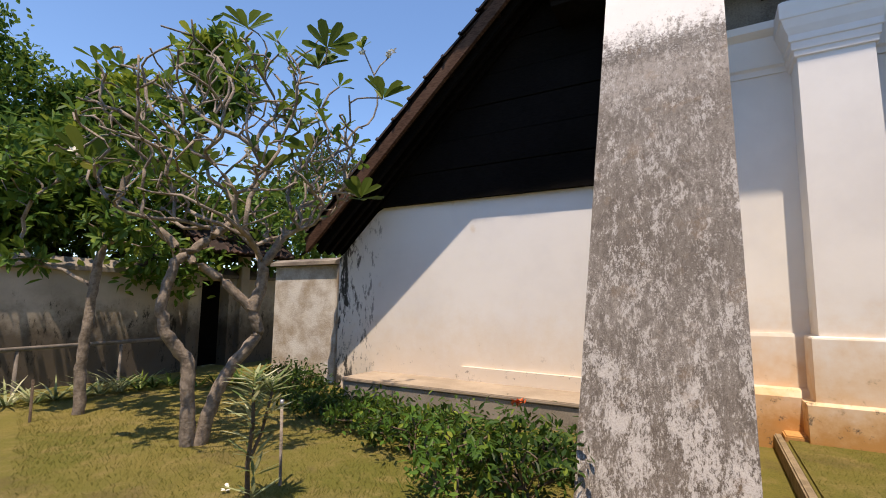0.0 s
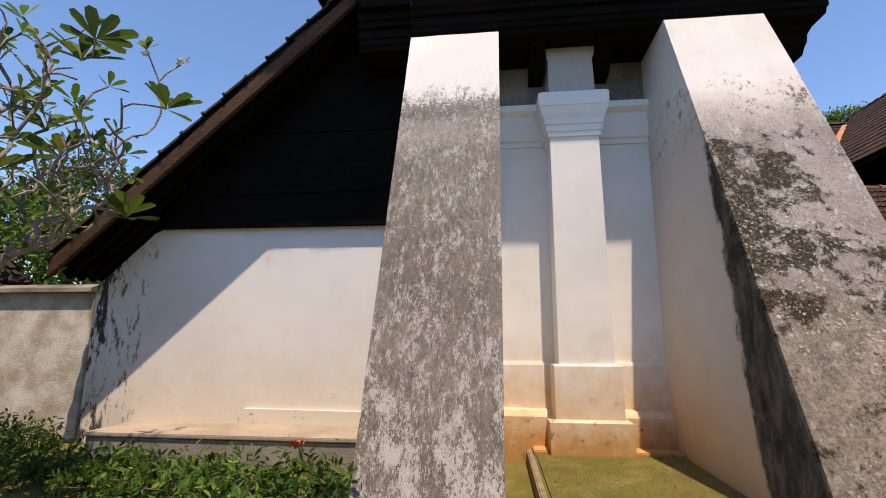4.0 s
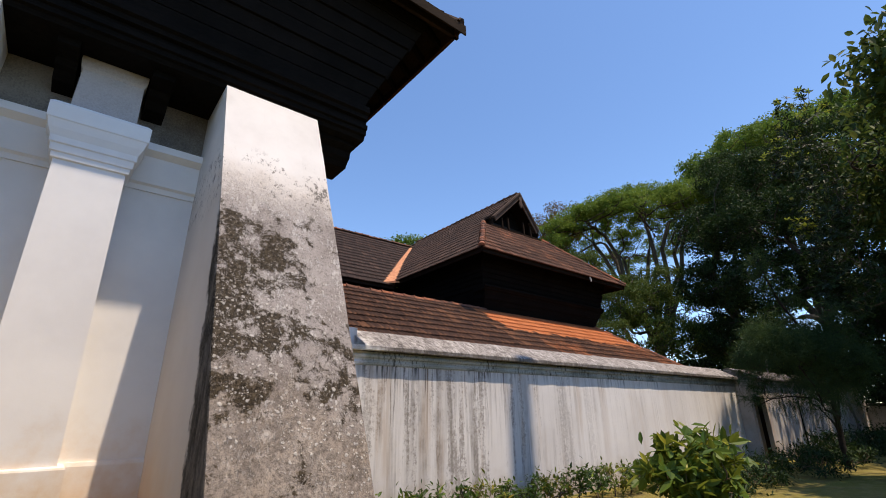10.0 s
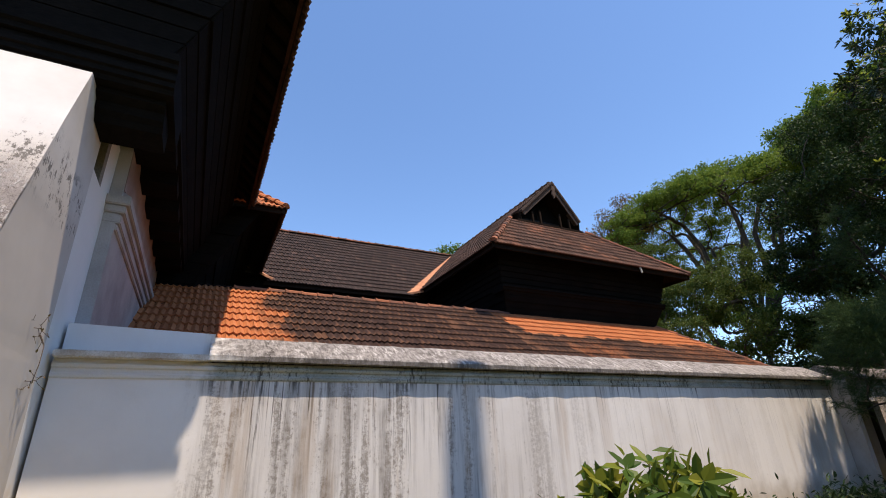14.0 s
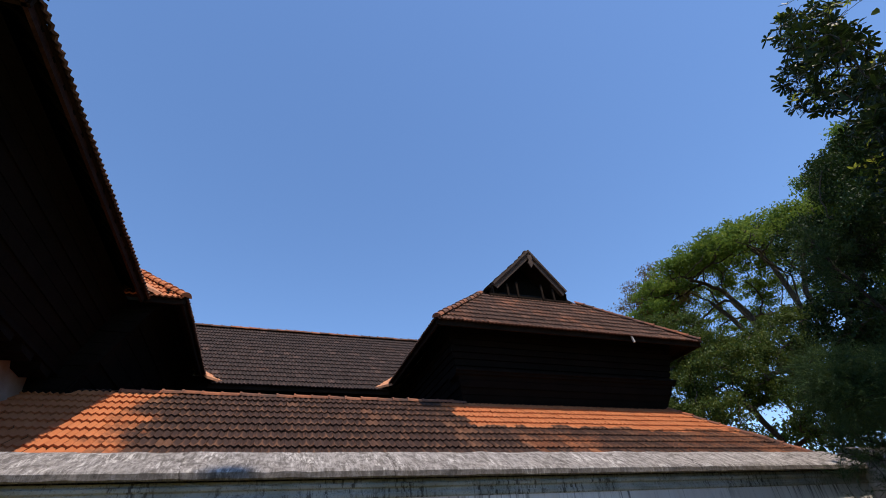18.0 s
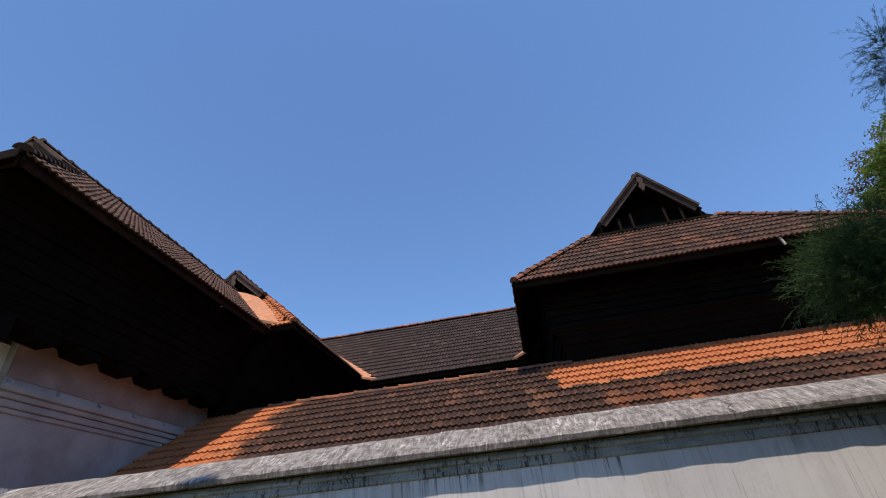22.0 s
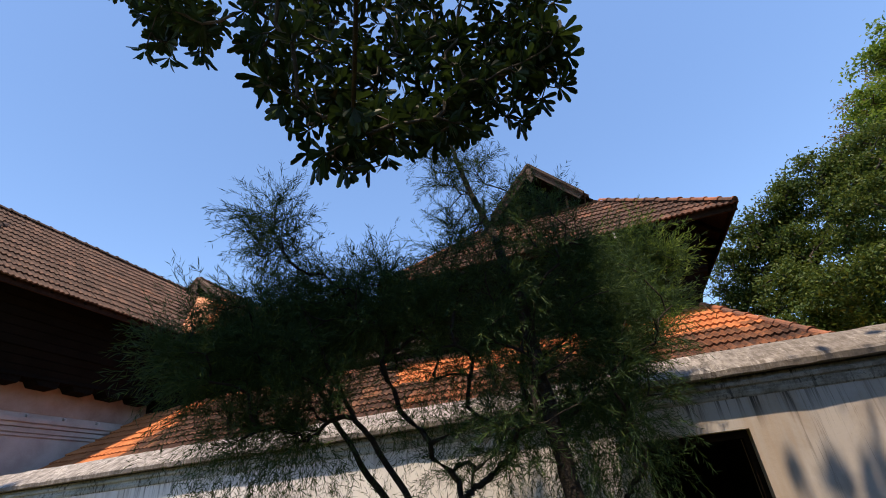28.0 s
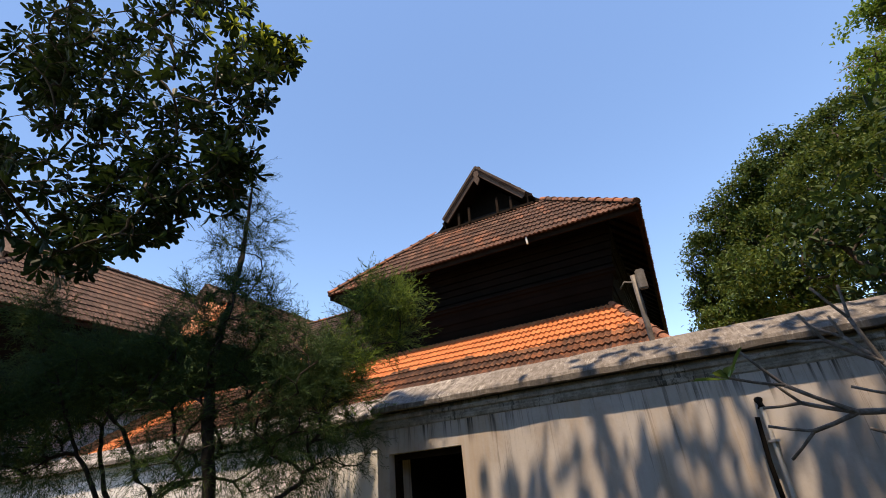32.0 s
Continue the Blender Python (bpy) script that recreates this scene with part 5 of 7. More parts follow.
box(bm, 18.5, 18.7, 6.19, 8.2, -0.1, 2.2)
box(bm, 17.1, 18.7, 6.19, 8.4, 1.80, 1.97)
part("gate_passage", bm, DARK, wall, "gate passage, its unlit depth painted near-black")
block("door_frame", 17.42, 17.47, 5.80, 5.90, -0.05, 1.768, TIMBER_BROWN, wall)
block("door_frame", 18.33, 18.38, 5.80, 5.90, -0.05, 1.768, TIMBER_BROWN, wall)
block("door_lintel", 17.47, 18.33, 5.80, 5.90, 1.70, 1.768, TIMBER_BROWN, wall)


# ---- plants: tools ----
PIPE_DULL = make_plain("dull_grey_pipe", (0.15, 0.13, 0.11), (0.26, 0.225, 0.19), 7, 0.7, 0.3)
BARK_GREY = make_plain("grey_frangipani_bark", (0.17, 0.138, 0.112), (0.35, 0.30, 0.25), 9, 0.85, 0.7, 0.02)
BARK_TWIG = make_plain("grey_bare_twig", (0.095, 0.08, 0.07), (0.20, 0.172, 0.15), 14, 0.85, 0.5, 0.01)
BARK_KNOB = make_plain("rough_frangipani_bark", (0.14, 0.112, 0.088), (0.30, 0.25, 0.20), 17, 0.9, 0.6, 0.015, 0.0, 38.0)
BARK_BROWN = make_plain("brown_bark", (0.085, 0.062, 0.045), (0.17, 0.125, 0.09), 9, 0.9, 0.8, 0.02)
BARK_DARK = make_plain("dark_bark", (0.035, 0.028, 0.022), (0.075, 0.06, 0.046), 9, 0.9, 0.8, 0.02)
LEAF_FRANGI = make_leaf("frangipani_leaf", (0.035, 0.085, 0.018), (0.075, 0.15, 0.03), (0.20, 0.22, 0.045), 0.30, 0.4)
LEAF_BRIGHT = make_leaf("bright_leaf", (0.035, 0.095, 0.018), (0.09, 0.19, 0.03), (0.28, 0.33, 0.05), 0.35, 0.4)
LEAF_GARDEN = make_leaf("garden_leaf", (0.045, 0.110, 0.022), (0.095, 0.190, 0.032), (0.23, 0.29, 0.05), 0.36, 0.4)
LEAF_NEW_LIT = make_leaf("new_and_sunlit_leaf", (0.16, 0.24, 0.035), (0.28, 0.36, 0.05), (0.42, 0.42, 0.07), 0.4, 0.45)
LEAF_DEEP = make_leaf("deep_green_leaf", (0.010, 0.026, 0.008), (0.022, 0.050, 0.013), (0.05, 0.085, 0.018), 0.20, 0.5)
LEAF_CANOPY = make_leaf("canopy_leaf", (0.030, 0.062, 0.014), (0.065, 0.115, 0.022), (0.13, 0.145, 0.035), 0.3, 0.5)
LEAF_RAIN = make_leaf("rain_tree_leaf", (0.060, 0.125, 0.022), (0.125, 0.215, 0.036), (0.21, 0.27, 0.05), 0.40, 0.5)
LEAF_DOME = make_leaf("round_tree_leaf", (0.028, 0.060, 0.014), (0.065, 0.115, 0.022), (0.14, 0.16, 0.035), 0.3, 0.45)
LEAF_DRY = make_leaf("dry_canopy_leaf", (0.085, 0.075, 0.025), (0.15, 0.12, 0.045), (0.21, 0.11, 0.05), 0.3, 0.6)
LEAF_GLOSSY = make_leaf("glossy_whorled_leaf", (0.008, 0.020, 0.007), (0.019, 0.040, 0.012), (0.045, 0.080, 0.016), 0.16, 0.40)
LEAF_HEDGE = make_leaf("hedge_leaf", (0.018, 0.048, 0.011), (0.045, 0.095, 0.018), (0.16, 0.22, 0.03), 0.28, 0.35)
LEAF_YELLOW = make_leaf("yellowing_leaf", (0.060, 0.110, 0.020), (0.13, 0.17, 0.03), (0.33, 0.26, 0.05), 0.35, 0.4)
LEAF_CROTON = make_leaf("croton_leaf", (0.040, 0.095, 0.015), (0.105, 0.17, 0.025), (0.36, 0.34, 0.05), 0.38, 0.35)
LEAF_PALE = make_leaf("variegated_leaf", (0.10, 0.17, 0.05), (0.38, 0.42, 0.22), (0.60, 0.60, 0.40), 0.3, 0.4)
NEEDLE = make_leaf("feathery_needle", (0.016, 0.042, 0.018), (0.034, 0.074, 0.026), (0.09, 0.14, 0.035), 0.32, 0.6)
BARK_CONIFER = make_plain("dark_conifer_bark", (0.014, 0.011, 0.009), (0.034, 0.026, 0.020), 12, 0.95, 0.8, 0.02)
NEEDLE_LIT = make_leaf("young_sunlit_needle", (0.06, 0.12, 0.022), (0.12, 0.20, 0.035), (0.22, 0.28, 0.06), 0.45, 0.5)
GRASS = make_leaf("grass_blade", (0.10, 0.12, 0.025), (0.19, 0.18, 0.045), (0.32, 0.25, 0.09), 0.3, 0.6)
PETAL = make_plain("white_petal", (0.80, 0.78, 0.70), (0.85, 0.82, 0.72), 20, 0.6, 0.1)
BLOOM = make_plain("orange_bloom", (0.60, 0.10, 0.03), (0.75, 0.18, 0.05), 20, 0.6, 0.1)

LEAF_V = np.array([(0, 0, 0), (0.5, 0.38, 0.16), (-0.5, 0.38, 0.16), (0.36, 0.76, 0.08), (-0.36, 0.76, 0.08), (0, 1.0, -0.06)])
LEAF_F = [(0, 1, 3, 5), (0, 5, 4, 2)]
PADDLE_V = np.array([(0, 0, 0), (0.16, 0.2, 0.03), (-0.16, 0.2, 0.03), (0.48, 0.62, 0.14), (-0.48, 0.62, 0.14), (0.40, 0.90, 0.08), (-0.40, 0.90, 0.08), (0, 0.985, -0.03), (0, 0.6, 0.0)])
PADDLE_F = [(0, 1, 3, 8), (8, 3, 5, 7), (0, 8, 4, 2), (8, 7, 6, 4)]


def scatter(name, at, way, face, length, width, material, parent, label="", shape=LEAF_V, shape_f=LEAF_F):
    """Leaves as one mesh: where each starts, the way it points, the side that it shows, its length and width."""
    at, way, face = (np.asarray(a, float) for a in (at, way, face))
    n = len(at)
    y = way / np.linalg.norm(way, axis=1, keepdims=True)
    x = np.cross(y, face)
    x /= np.linalg.norm(x, axis=1, keepdims=True) + 1e-9
    z = np.cross(x, y)
    length, width = np.broadcast_to(length, n)[:, None, None], np.broadcast_to(width, n)[:, None, None]
    k = len(shape)
    pts = at[:, None, :] + x[:, None, :] * shape[None, :, 0:1] * width + y[:, None, :] * shape[None, :, 1:2] * length + z[:, None, :] * shape[None, :, 2:3] * width
    base = np.arange(n) * k
    faces = [tuple(int(b) + i for i in f) for b in base for f in shape_f]
    ob = sheet(name, pts.reshape(-1, 3).tolist(), faces, material, parent, label)
    ob["kind"] = "stuff"
    return ob


def rand_dirs(rng, n, bias=(0, 0, 0)):
    d = rng.normal(size=(n, 3))
    d /= np.linalg.norm(d, axis=1, keepdims=True)
    return d + np.array(bias)


class Branches:
    """A tree's wood: every tip is joined to the node nearest to it, and wood thickens with the tips that it carries."""

    def __init__(self, stems, rng, reach=0.35, rising=True):
        self.rng, self.reach, self.rising = rng, reach, rising
        self.pos, self.par, self.run, self.chains, self.tips = [], [], [], [], []
        for stem in stems:
            self.chain([Vector(p) for p in stem], -1)

    def chain(self, pts, parent):
        ids = [] if parent < 0 else [parent]
        for p in pts:
            near = ids[-1] if ids else -1
            self.pos.append(np.array(p))
            self.par.append(near)
            self.run.append(0.0 if near < 0 else self.run[near] + float(np.linalg.norm(self.pos[-1] - self.pos[near])))
            ids.append(len(self.pos) - 1)
        self.chains.append(ids)
        return ids[-1]

    def grow(self, tips, lift=0.25, wob=0.06, steps=5):
        centre = self.pos[0]
        for t in sorted(tips, key=lambda p: float(np.linalg.norm(np.array(p) - centre))):
            t = np.array(t)
            P = np.array(self.pos)
            d = np.linalg.norm(P - t, axis=1)
            cost = d + self.reach * np.array(self.run) + np.where(P[:, 2] > t[2] + 0.2, 0.6 * (P[:, 2] - t[2]), 0) * self.rising
            i = int(np.argmin(cost))
            a, gap = self.pos[i], t - self.pos[i]
            far = np.linalg.norm(gap)
            if far < 1e-3:
                continue
            back = self.pos[i] - self.pos[self.par[i]] if self.par[i] >= 0 else np.array((0, 0, 1.0))
            back = back / (np.linalg.norm(back) + 1e-6)
            ctrl = a + back * far * 0.35 + gap * 0.25 - np.array((0, 0, lift * far * 0.5))
            pts = []
            n = max(2, min(steps, int(far / 0.15) + 1))
            for k in range(1, n + 1):
                s = k / n
                p = (1 - s) ** 2 * a + 2 * s * (1 - s) * ctrl + s * s * t
                if k < n:
                    p = p + self.rng.normal(size=3) * wob * far / n
                pts.append(Vector(p))
            self.tips.append(self.chain(pts, i))
        return self

    def wood(self, material, parent, r_tip, power, sides=6, r_max=9.0, r_stem=0.0, name="branch_work", trunk=True, knobs=0.0, stem_material=None, r_first=0.0):
        load = np.zeros(len(self.pos))
        for t in self.tips:
            i = t
            while i >= 0:
                load[i] += 1
                i = self.par[i]
        r = np.minimum(r_tip * np.maximum(load, 1) ** power, r_max)
        lists = {"trunk": ([], []), name: ([], [])}
        for k, ids in enumerate(self.chains):
            if len(ids) < 2:
                continue
            stem = trunk and self.par[ids[0]] < 0
            v, f = lists["trunk" if stem else name]
            rad = [float(r[i]) for i in ids]
            if stem and r_stem:
                thick = r_stem if k or not r_first else r_first
                rad = [max(q, thick * (1 - (0.9 if r_first else 0.5) * n / len(rad))) for n, q in enumerate(rad)]
            if not stem:
                rad[0] = min(rad[0], rad[1] * 1.15)
            pts = [Vector(self.pos[i]) for i in ids]
            if stem and knobs:
                fine, fr = [], []
                for n in range(len(pts) - 1):
                    for q in range(6):
                        w = q / 6
                        fine.append(pts[n].lerp(pts[n + 1], w) + Vector(self.rng.normal(size=3) * 0.006))
                        fr.append((rad[n] * (1 - w) + rad[n + 1] * w) * (1 + knobs * float(self.rng.normal())))
                pts, rad = fine + [pts[-1]], fr + [rad[-1]]
            tube_lists(pts, rad, sides + (4 if stem else 0), v, f)
        for key, (v, f) in lists.items():
            if v:
                ob = sheet(key, v, f, (stem_material or material) if key == "trunk" else material, parent, "", True)
                if key != "trunk":
                    ob["kind"] = "stuff"

    def ends(self):
        """Tip places and the ways that the twigs point there."""
        at = np.array([self.pos[i] for i in self.tips])
        way = np.array([self.pos[i] - self.pos[self.par[i]] for i in self.tips])
        return at, way / (np.linalg.norm(way, axis=1, keepdims=True) + 1e-9)


def ball(rng, n, centre, radii, hollow=0.0):
    d = rng.normal(size=(n, 3))
    d /= np.linalg.norm(d, axis=1, keepdims=True)
    return np.array(centre) + d * (hollow + (1 - hollow) * rng.random((n, 1)) ** (1 / 3)) * np.array(radii)


def whorls(rng, at, way, count, droop=0.0, open_=0.9):
    """For rosettes of leaves: each leaf's start, way and face."""
    A, W, F = [], [], []
    for p, d in zip(at, way):
        d = d / np.linalg.norm(d)
        u = np.cross(d, (0.3, 0.5, 0.8))
        u /= np.linalg.norm(u)
        v = np.cross(d, u)
        spin = rng.random() * 6.28
        for k in range(count):
            a = spin + 2 * math.pi * k / count + rng.normal() * 0.15
            o = open_ * rng.uniform(0.75, 1.2)
            w = d * (1 - o * 0.55) + (u * math.cos(a) + v * math.sin(a)) * o + np.array((0, 0, -droop * rng.random()))
            A.append(p + d * rng.uniform(-0.03, 0.02))
            W.append(w)
            F.append(d + np.array((0, 0, 0.5)))
    return np.array(A), np.array(W), np.array(F)


def leafy(rng, at, n, spread, bias=(0, 0, 0.3)):
    """Loose leaves round the twig ends."""
    i = rng.integers(0, len(at), n)
    p = at[i] + rng.normal(size=(n, 3)) * spread
    return p, rand_dirs(rng, n, (0, 0, -0.25)), rand_dirs(rng, n, (0, 0, 1.2)) + np.array(bias)


# ---- frangipani by the lawn ----
rng = np.random.default_rng(5)
frangi = thing("frangipani_tree", "twisted grey frangipani tree with sparse leaf rosettes and white flowers", "tree", (-4.2, 2.75, 0))
stem_a = [(-4.2, 2.71, -0.05), (-4.21, 2.69, 0.35), (-4.23, 2.67, 0.72), (-4.34, 2.50, 1.02), (-4.36, 2.46, 1.22), (-4.31, 2.53, 1.66), (-4.19, 2.72, 1.85), (-4.05, 2.9, 2.05)]
stem_b = [(-4.16, 2.78, -0.05), (-4.10, 2.86, 0.35), (-4.04, 2.94, 0.60), (-3.9, 3.12, 0.92), (-3.88, 3.16, 1.01), (-3.92, 3.10, 1.21), (-4.07, 2.9, 1.48), (-4.23, 2.67, 1.67), (-4.4, 2.4, 1.95)]
stem_c = [(-3.92, 3.10, 1.21), (-3.88, 3.16, 1.43), (-3.87, 3.16, 1.65), (-3.75, 3.3, 1.95)]
tree = Branches([stem_a, stem_b, stem_c], rng, 0.25)
rosettes = [(-4.03, 2.95, 4.14), (-3.25, 3.2, 3.62), (-3.05, 3.1, 3.72), (-2.75, 3.6, 3.35), (-3.6, 2.95, 2.55), (-4.7, 2.9, 2.85), (-5.0, 2.7, 2.55), (-5.4, 2.3, 2.75), (-3.3, 3.2, 2.75), (-3.0, 3.6, 2.35), (-4.2, 2.6, 2.5), (-4.64, 1.87, 2.5), (-3.7, 3.4, 3.1)]
tips = [p for p in ball(rng, 520, (-4.05, 2.90, 2.85), (1.30, 1.35, 1.05), 0.30) if p[2] > 2.0]
tips += [np.array(p) for p in rosettes + [(-2.98, 4.01, 4.06), (-3.2, 3.8, 4.1), (-3.5, 3.5, 4.2), (-3.29, 3.77, 2.45), (-3.1, 3.95, 3.7), (-4.9, 2.7, 3.5), (-4.6, 2.8, 3.6)]]
tree.grow(tips, 0.34, 0.05)
tree.wood(BARK_GREY, frangi, 0.0080, 0.235, 7, 0.036, r_stem=0.066, knobs=0.05, stem_material=BARK_KNOB)
at, way = tree.ends()
A, W, F = whorls(rng, np.array(rosettes), rand_dirs(rng, len(rosettes), (0, 0, 2.2)), 9, 0.2)
scatter("leaves", A, W, F, rng.uniform(0.24, 0.34, len(A)), rng.uniform(0.085, 0.115, len(A)), LEAF_FRANGI, frangi, "", PADDLE_V, PADDLE_F)
pick = rng.permutation(len(at))[:120]
A, W, F = whorls(rng, at[pick], way[pick] + np.array((0, 0, 0.6)), 4, 0.25, 0.7)
scatter("young_leaves", A, W, F, rng.uniform(0.09, 0.19, len(A)), rng.uniform(0.045, 0.07, len(A)), LEAF_BRIGHT, frangi, "", PADDLE_V, PADDLE_F)
flower_at = np.array([(-2.98, 4.01, 4.09), (-3.2, 3.8, 4.13), (-3.5, 3.5, 4.24), (-3.9, 2.95, 2.75), (-4.64, 1.87, 2.52)])
A, W, F = whorls(rng, np.repeat(flower_at, 4, 0) + rng.normal(size=(20, 3)) * 0.035, rand_dirs(rng, 20, (0, 0, 1)), 5, 0.1, 0.8)
scatter("flowers", A, W, F, 0.05, 0.035, PETAL, frangi, "small white frangipani flowers")

# ---- slender leafy tree beside it ----
slim = thing("slender_tree", "slender tree with pale bark and bright green leaves", "tree", (-6.38, 2.76, 0))
tree = Branches([[(-6.38, 2.76, -0.05), (-6.40, 2.74, 0.45), (-6.38, 2.75, 0.84), (-6.37, 2.78, 1.4), (-6.35, 2.82, 1.91), (-6.30, 2.9, 2.4), (-6.26, 3.02, 2.94)]], rng, 0.3)
tips = []
for c, r, n in (((-5.25, 3.5, 4.15), (0.5, 0.5, 0.5), 46), ((-6.5, 3.3, 3.6), (0.75, 0.6, 0.5), 14), ((-7.3, 3.3, 4.0), (0.45, 0.4, 0.35), 18), ((-6.8, 2.3, 2.9), (0.7, 0.6, 0.50), 26), ((-5.7, 3.2, 3.3), (0.5, 0.5, 0.5), 16), ((-7.6, 3.3, 4.2), (0.45, 0.4, 0.4), 22), ((-7.7, 3.1, 3.6), (0.5, 0.4, 0.4), 24), ((-6.9, 2.35, 1.75), (0.5, 0.3, 0.15), 5), ((-5.9, 2.9, 2.2), (0.5, 0.4, 0.3), 18)):
    tips += list(ball(rng, n, c, r))
tree.grow(tips, 0.2, 0.1)
tree.wood(BARK_GREY, slim, 0.006, 0.42, 6, 0.07, r_stem=0.066, knobs=0.03, stem_material=BARK_KNOB)
at, way = tree.ends()
A, W, F = whorls(rng, at, way, 11, 0.3)
A2, W2, F2 = leafy(rng, at, 900, 0.10)
scatter("leaves", np.vstack((A, A2)), np.vstack((W, W2)), np.vstack((F, F2)), rng.uniform(0.12, 0.22, len(A) + 900), rng.uniform(0.05, 0.08, len(A) + 900), LEAF_GARDEN, slim)
top = np.vstack([ball(rng, 17, c, (0.30, 0.26, 0.17)) for c in ((-7.5, 3.3, 4.45), (-7.1, 3.3, 4.25), (-7.8, 3.2, 3.85), (-5.25, 3.4, 4.5), (-5.7, 3.4, 4.4), (-6.4, 3.2, 4.15), (-8.0, 3.0, 3.3))])
A, W, F = whorls(rng, top, np.tile((0, 0, 1.0), (len(top), 1)), 9, 0.1, 0.7)
scatter("new_leaves", A, W, F, rng.uniform(0.11, 0.20, len(A)), rng.uniform(0.05, 0.075, len(A)), LEAF_NEW_LIT, slim, "yellow-green new leaves")


def crown_tree(name, label, base, trunk_top, blobs, leaf_mat, leaf_n, leaf_len, bark, r_tip=0.02, power=0.45, r_max=0.4, tips_per=22, spread=0.45, seed=1, clump=60):
    """A big tree: a trunk, limbs that reach into several clumps, and leaves thickest on the clumps' outsides."""
    rng = np.random.default_rng(seed)
    root = thing(name, label, "tree", base)
    b, t = Vector(base), Vector(trunk_top)
    stem = [b + (t - b) * k / 5 + Vector((0.06 * math.sin(k * 2.1 + seed), 0.06 * math.cos(k * 1.7 + seed), 0)) for k in range(6)]
    tree = Branches([stem], rng, 0.25)
    tips = []
    for c, r in blobs:
        tips += list(ball(rng, tips_per, c, r, 0.35))
    tree.grow(tips, 0.25, 0.12, 6)
    tree.wood(bark, root, r_tip, power, 6, r_max)
    at, way = tree.ends()
    total = sum(r[0] * r[1] for c, r in blobs)
    P = []
    for c, r in blobs:
        n = int(leaf_n * r[0] * r[1] / total)
        puff = ball(rng, max(10, n // clump), c, r, 0.60)
        i = rng.integers(0, len(puff), n)
        P.append(puff[i] + rng.normal(size=(n, 3)) * spread * np.array((1, 1, 0.55)))
    i = rng.integers(0, len(at), leaf_n // 3)
    P.append(at[i] + rng.normal(size=(len(i), 3)) * spread * np.array((1, 1, 0.55)))
    P = np.vstack(P)
    P = P[P[:, 2] > base[2] + 0.6]
    n = len(P)
    scatter("leaves", P, rand_dirs(rng, n, (0, 0, -0.2)), rand_dirs(rng, n, (0, 0, 1.3)), rng.uniform(0.7, 1.3, n) * leaf_len, rng.uniform(0.4, 0.6, n) * leaf_len, leaf_mat, root)
    return root


# trees behind the garden wall
crown_tree("garden_tree", "dense dark green garden tree behind the wall", (-10.4, 4.6, 0), (-10.3, 4.5, 1.9), [((-10.0, 3.2, 3.0), (1.4, 1.5, 0.75)), ((-9.8, 5.2, 3.0), (1.4, 1.3, 0.85)), ((-9.7, 4.2, 3.5), (1.3, 1.4, 0.6)), ((-9.9, 1.8, 3.0), (1.2, 1.3, 0.7)), ((-8.2, 4.7, 1.9), (0.35, 0.5, 0.3)), ((-10.6, 3.6, 2.0), (0.6, 1.6, 0.5)), ((-10.7, 0.9, 2.0), (0.6, 1.6, 0.5))], LEAF_GARDEN, 11500, 0.17, BARK_DARK, seed=11, spread=0.3)
crown_tree("garden_tree", "bushy green tree with yellow-green new leaves", (-9.7, 2.3, 0), (-9.6, 2.4, 1.7), [((-9.9, 2.2, 2.9), (1.1, 1.2, 0.7)), ((-9.7, 3.0, 3.5), (0.9, 0.9, 0.5))], LEAF_BRIGHT, 5000, 0.17, BARK_BROWN, seed=12, spread=0.28)
crown_tree("tall_tree", "tall dark tree with a ragged crown behind the wall", (-15.5, 4.0, 0), (-15.3, 4.0, 3.5), [((-15.2, 3.6, 6.0), (1.6, 1.4, 1.9)), ((-15.5, 2.8, 8.0), (1.5, 1.2, 1.3)), ((-14.6, 4.6, 4.8), (1.5, 1.5, 1.2)), ((-14.2, 5.4, 6.5), (0.6, 0.6, 0.35))], LEAF_GARDEN, 14000, 0.17, BARK_DARK, seed=13, spread=0.3)
crown_tree("garden_tree", "dark leafy tree by the garden gate", (-9.6, 7.4, 0), (-9.5, 7.3, 1.6), [((-9.0, 6.6, 2.9), (1.2, 1.2, 0.9)), ((-9.3, 8.4, 3.0), (1.5, 1.5, 1.2))], LEAF_GARDEN, 4500, 0.16, BARK_DARK, seed=14, spread=0.3)
crown_tree("distant_tree", "round distant tree behind the palace wing", (-18.3, 19.2, 0), (-18.2, 19.1, 4.5), [((-18.2, 18.9, 7.2), (2.6, 2.4, 2.5)), ((-16.6, 20.2, 6.0), (1.6, 1.6, 1.5)), ((-19.6, 17.8, 6.2), (1.5, 1.5, 1.6))], LEAF_CANOPY, 8000, 0.22, BARK_DARK, seed=15, spread=0.35)
crown_tree("distant_tree", "distant treetop above the back roofs", (18.2, 30.0, 0), (18.4, 29.5, 9.0), [((18.6, 25.4, 12.2), (1.5, 1.2, 0.9)), ((17.4, 26.0, 11.6), (1.2, 1.2, 0.8)), ((19.4, 27.0, 11.2), (1.4, 1.4, 1.0))], LEAF_GARDEN, 6000, 0.2, BARK_DARK, seed=16, spread=0.3)

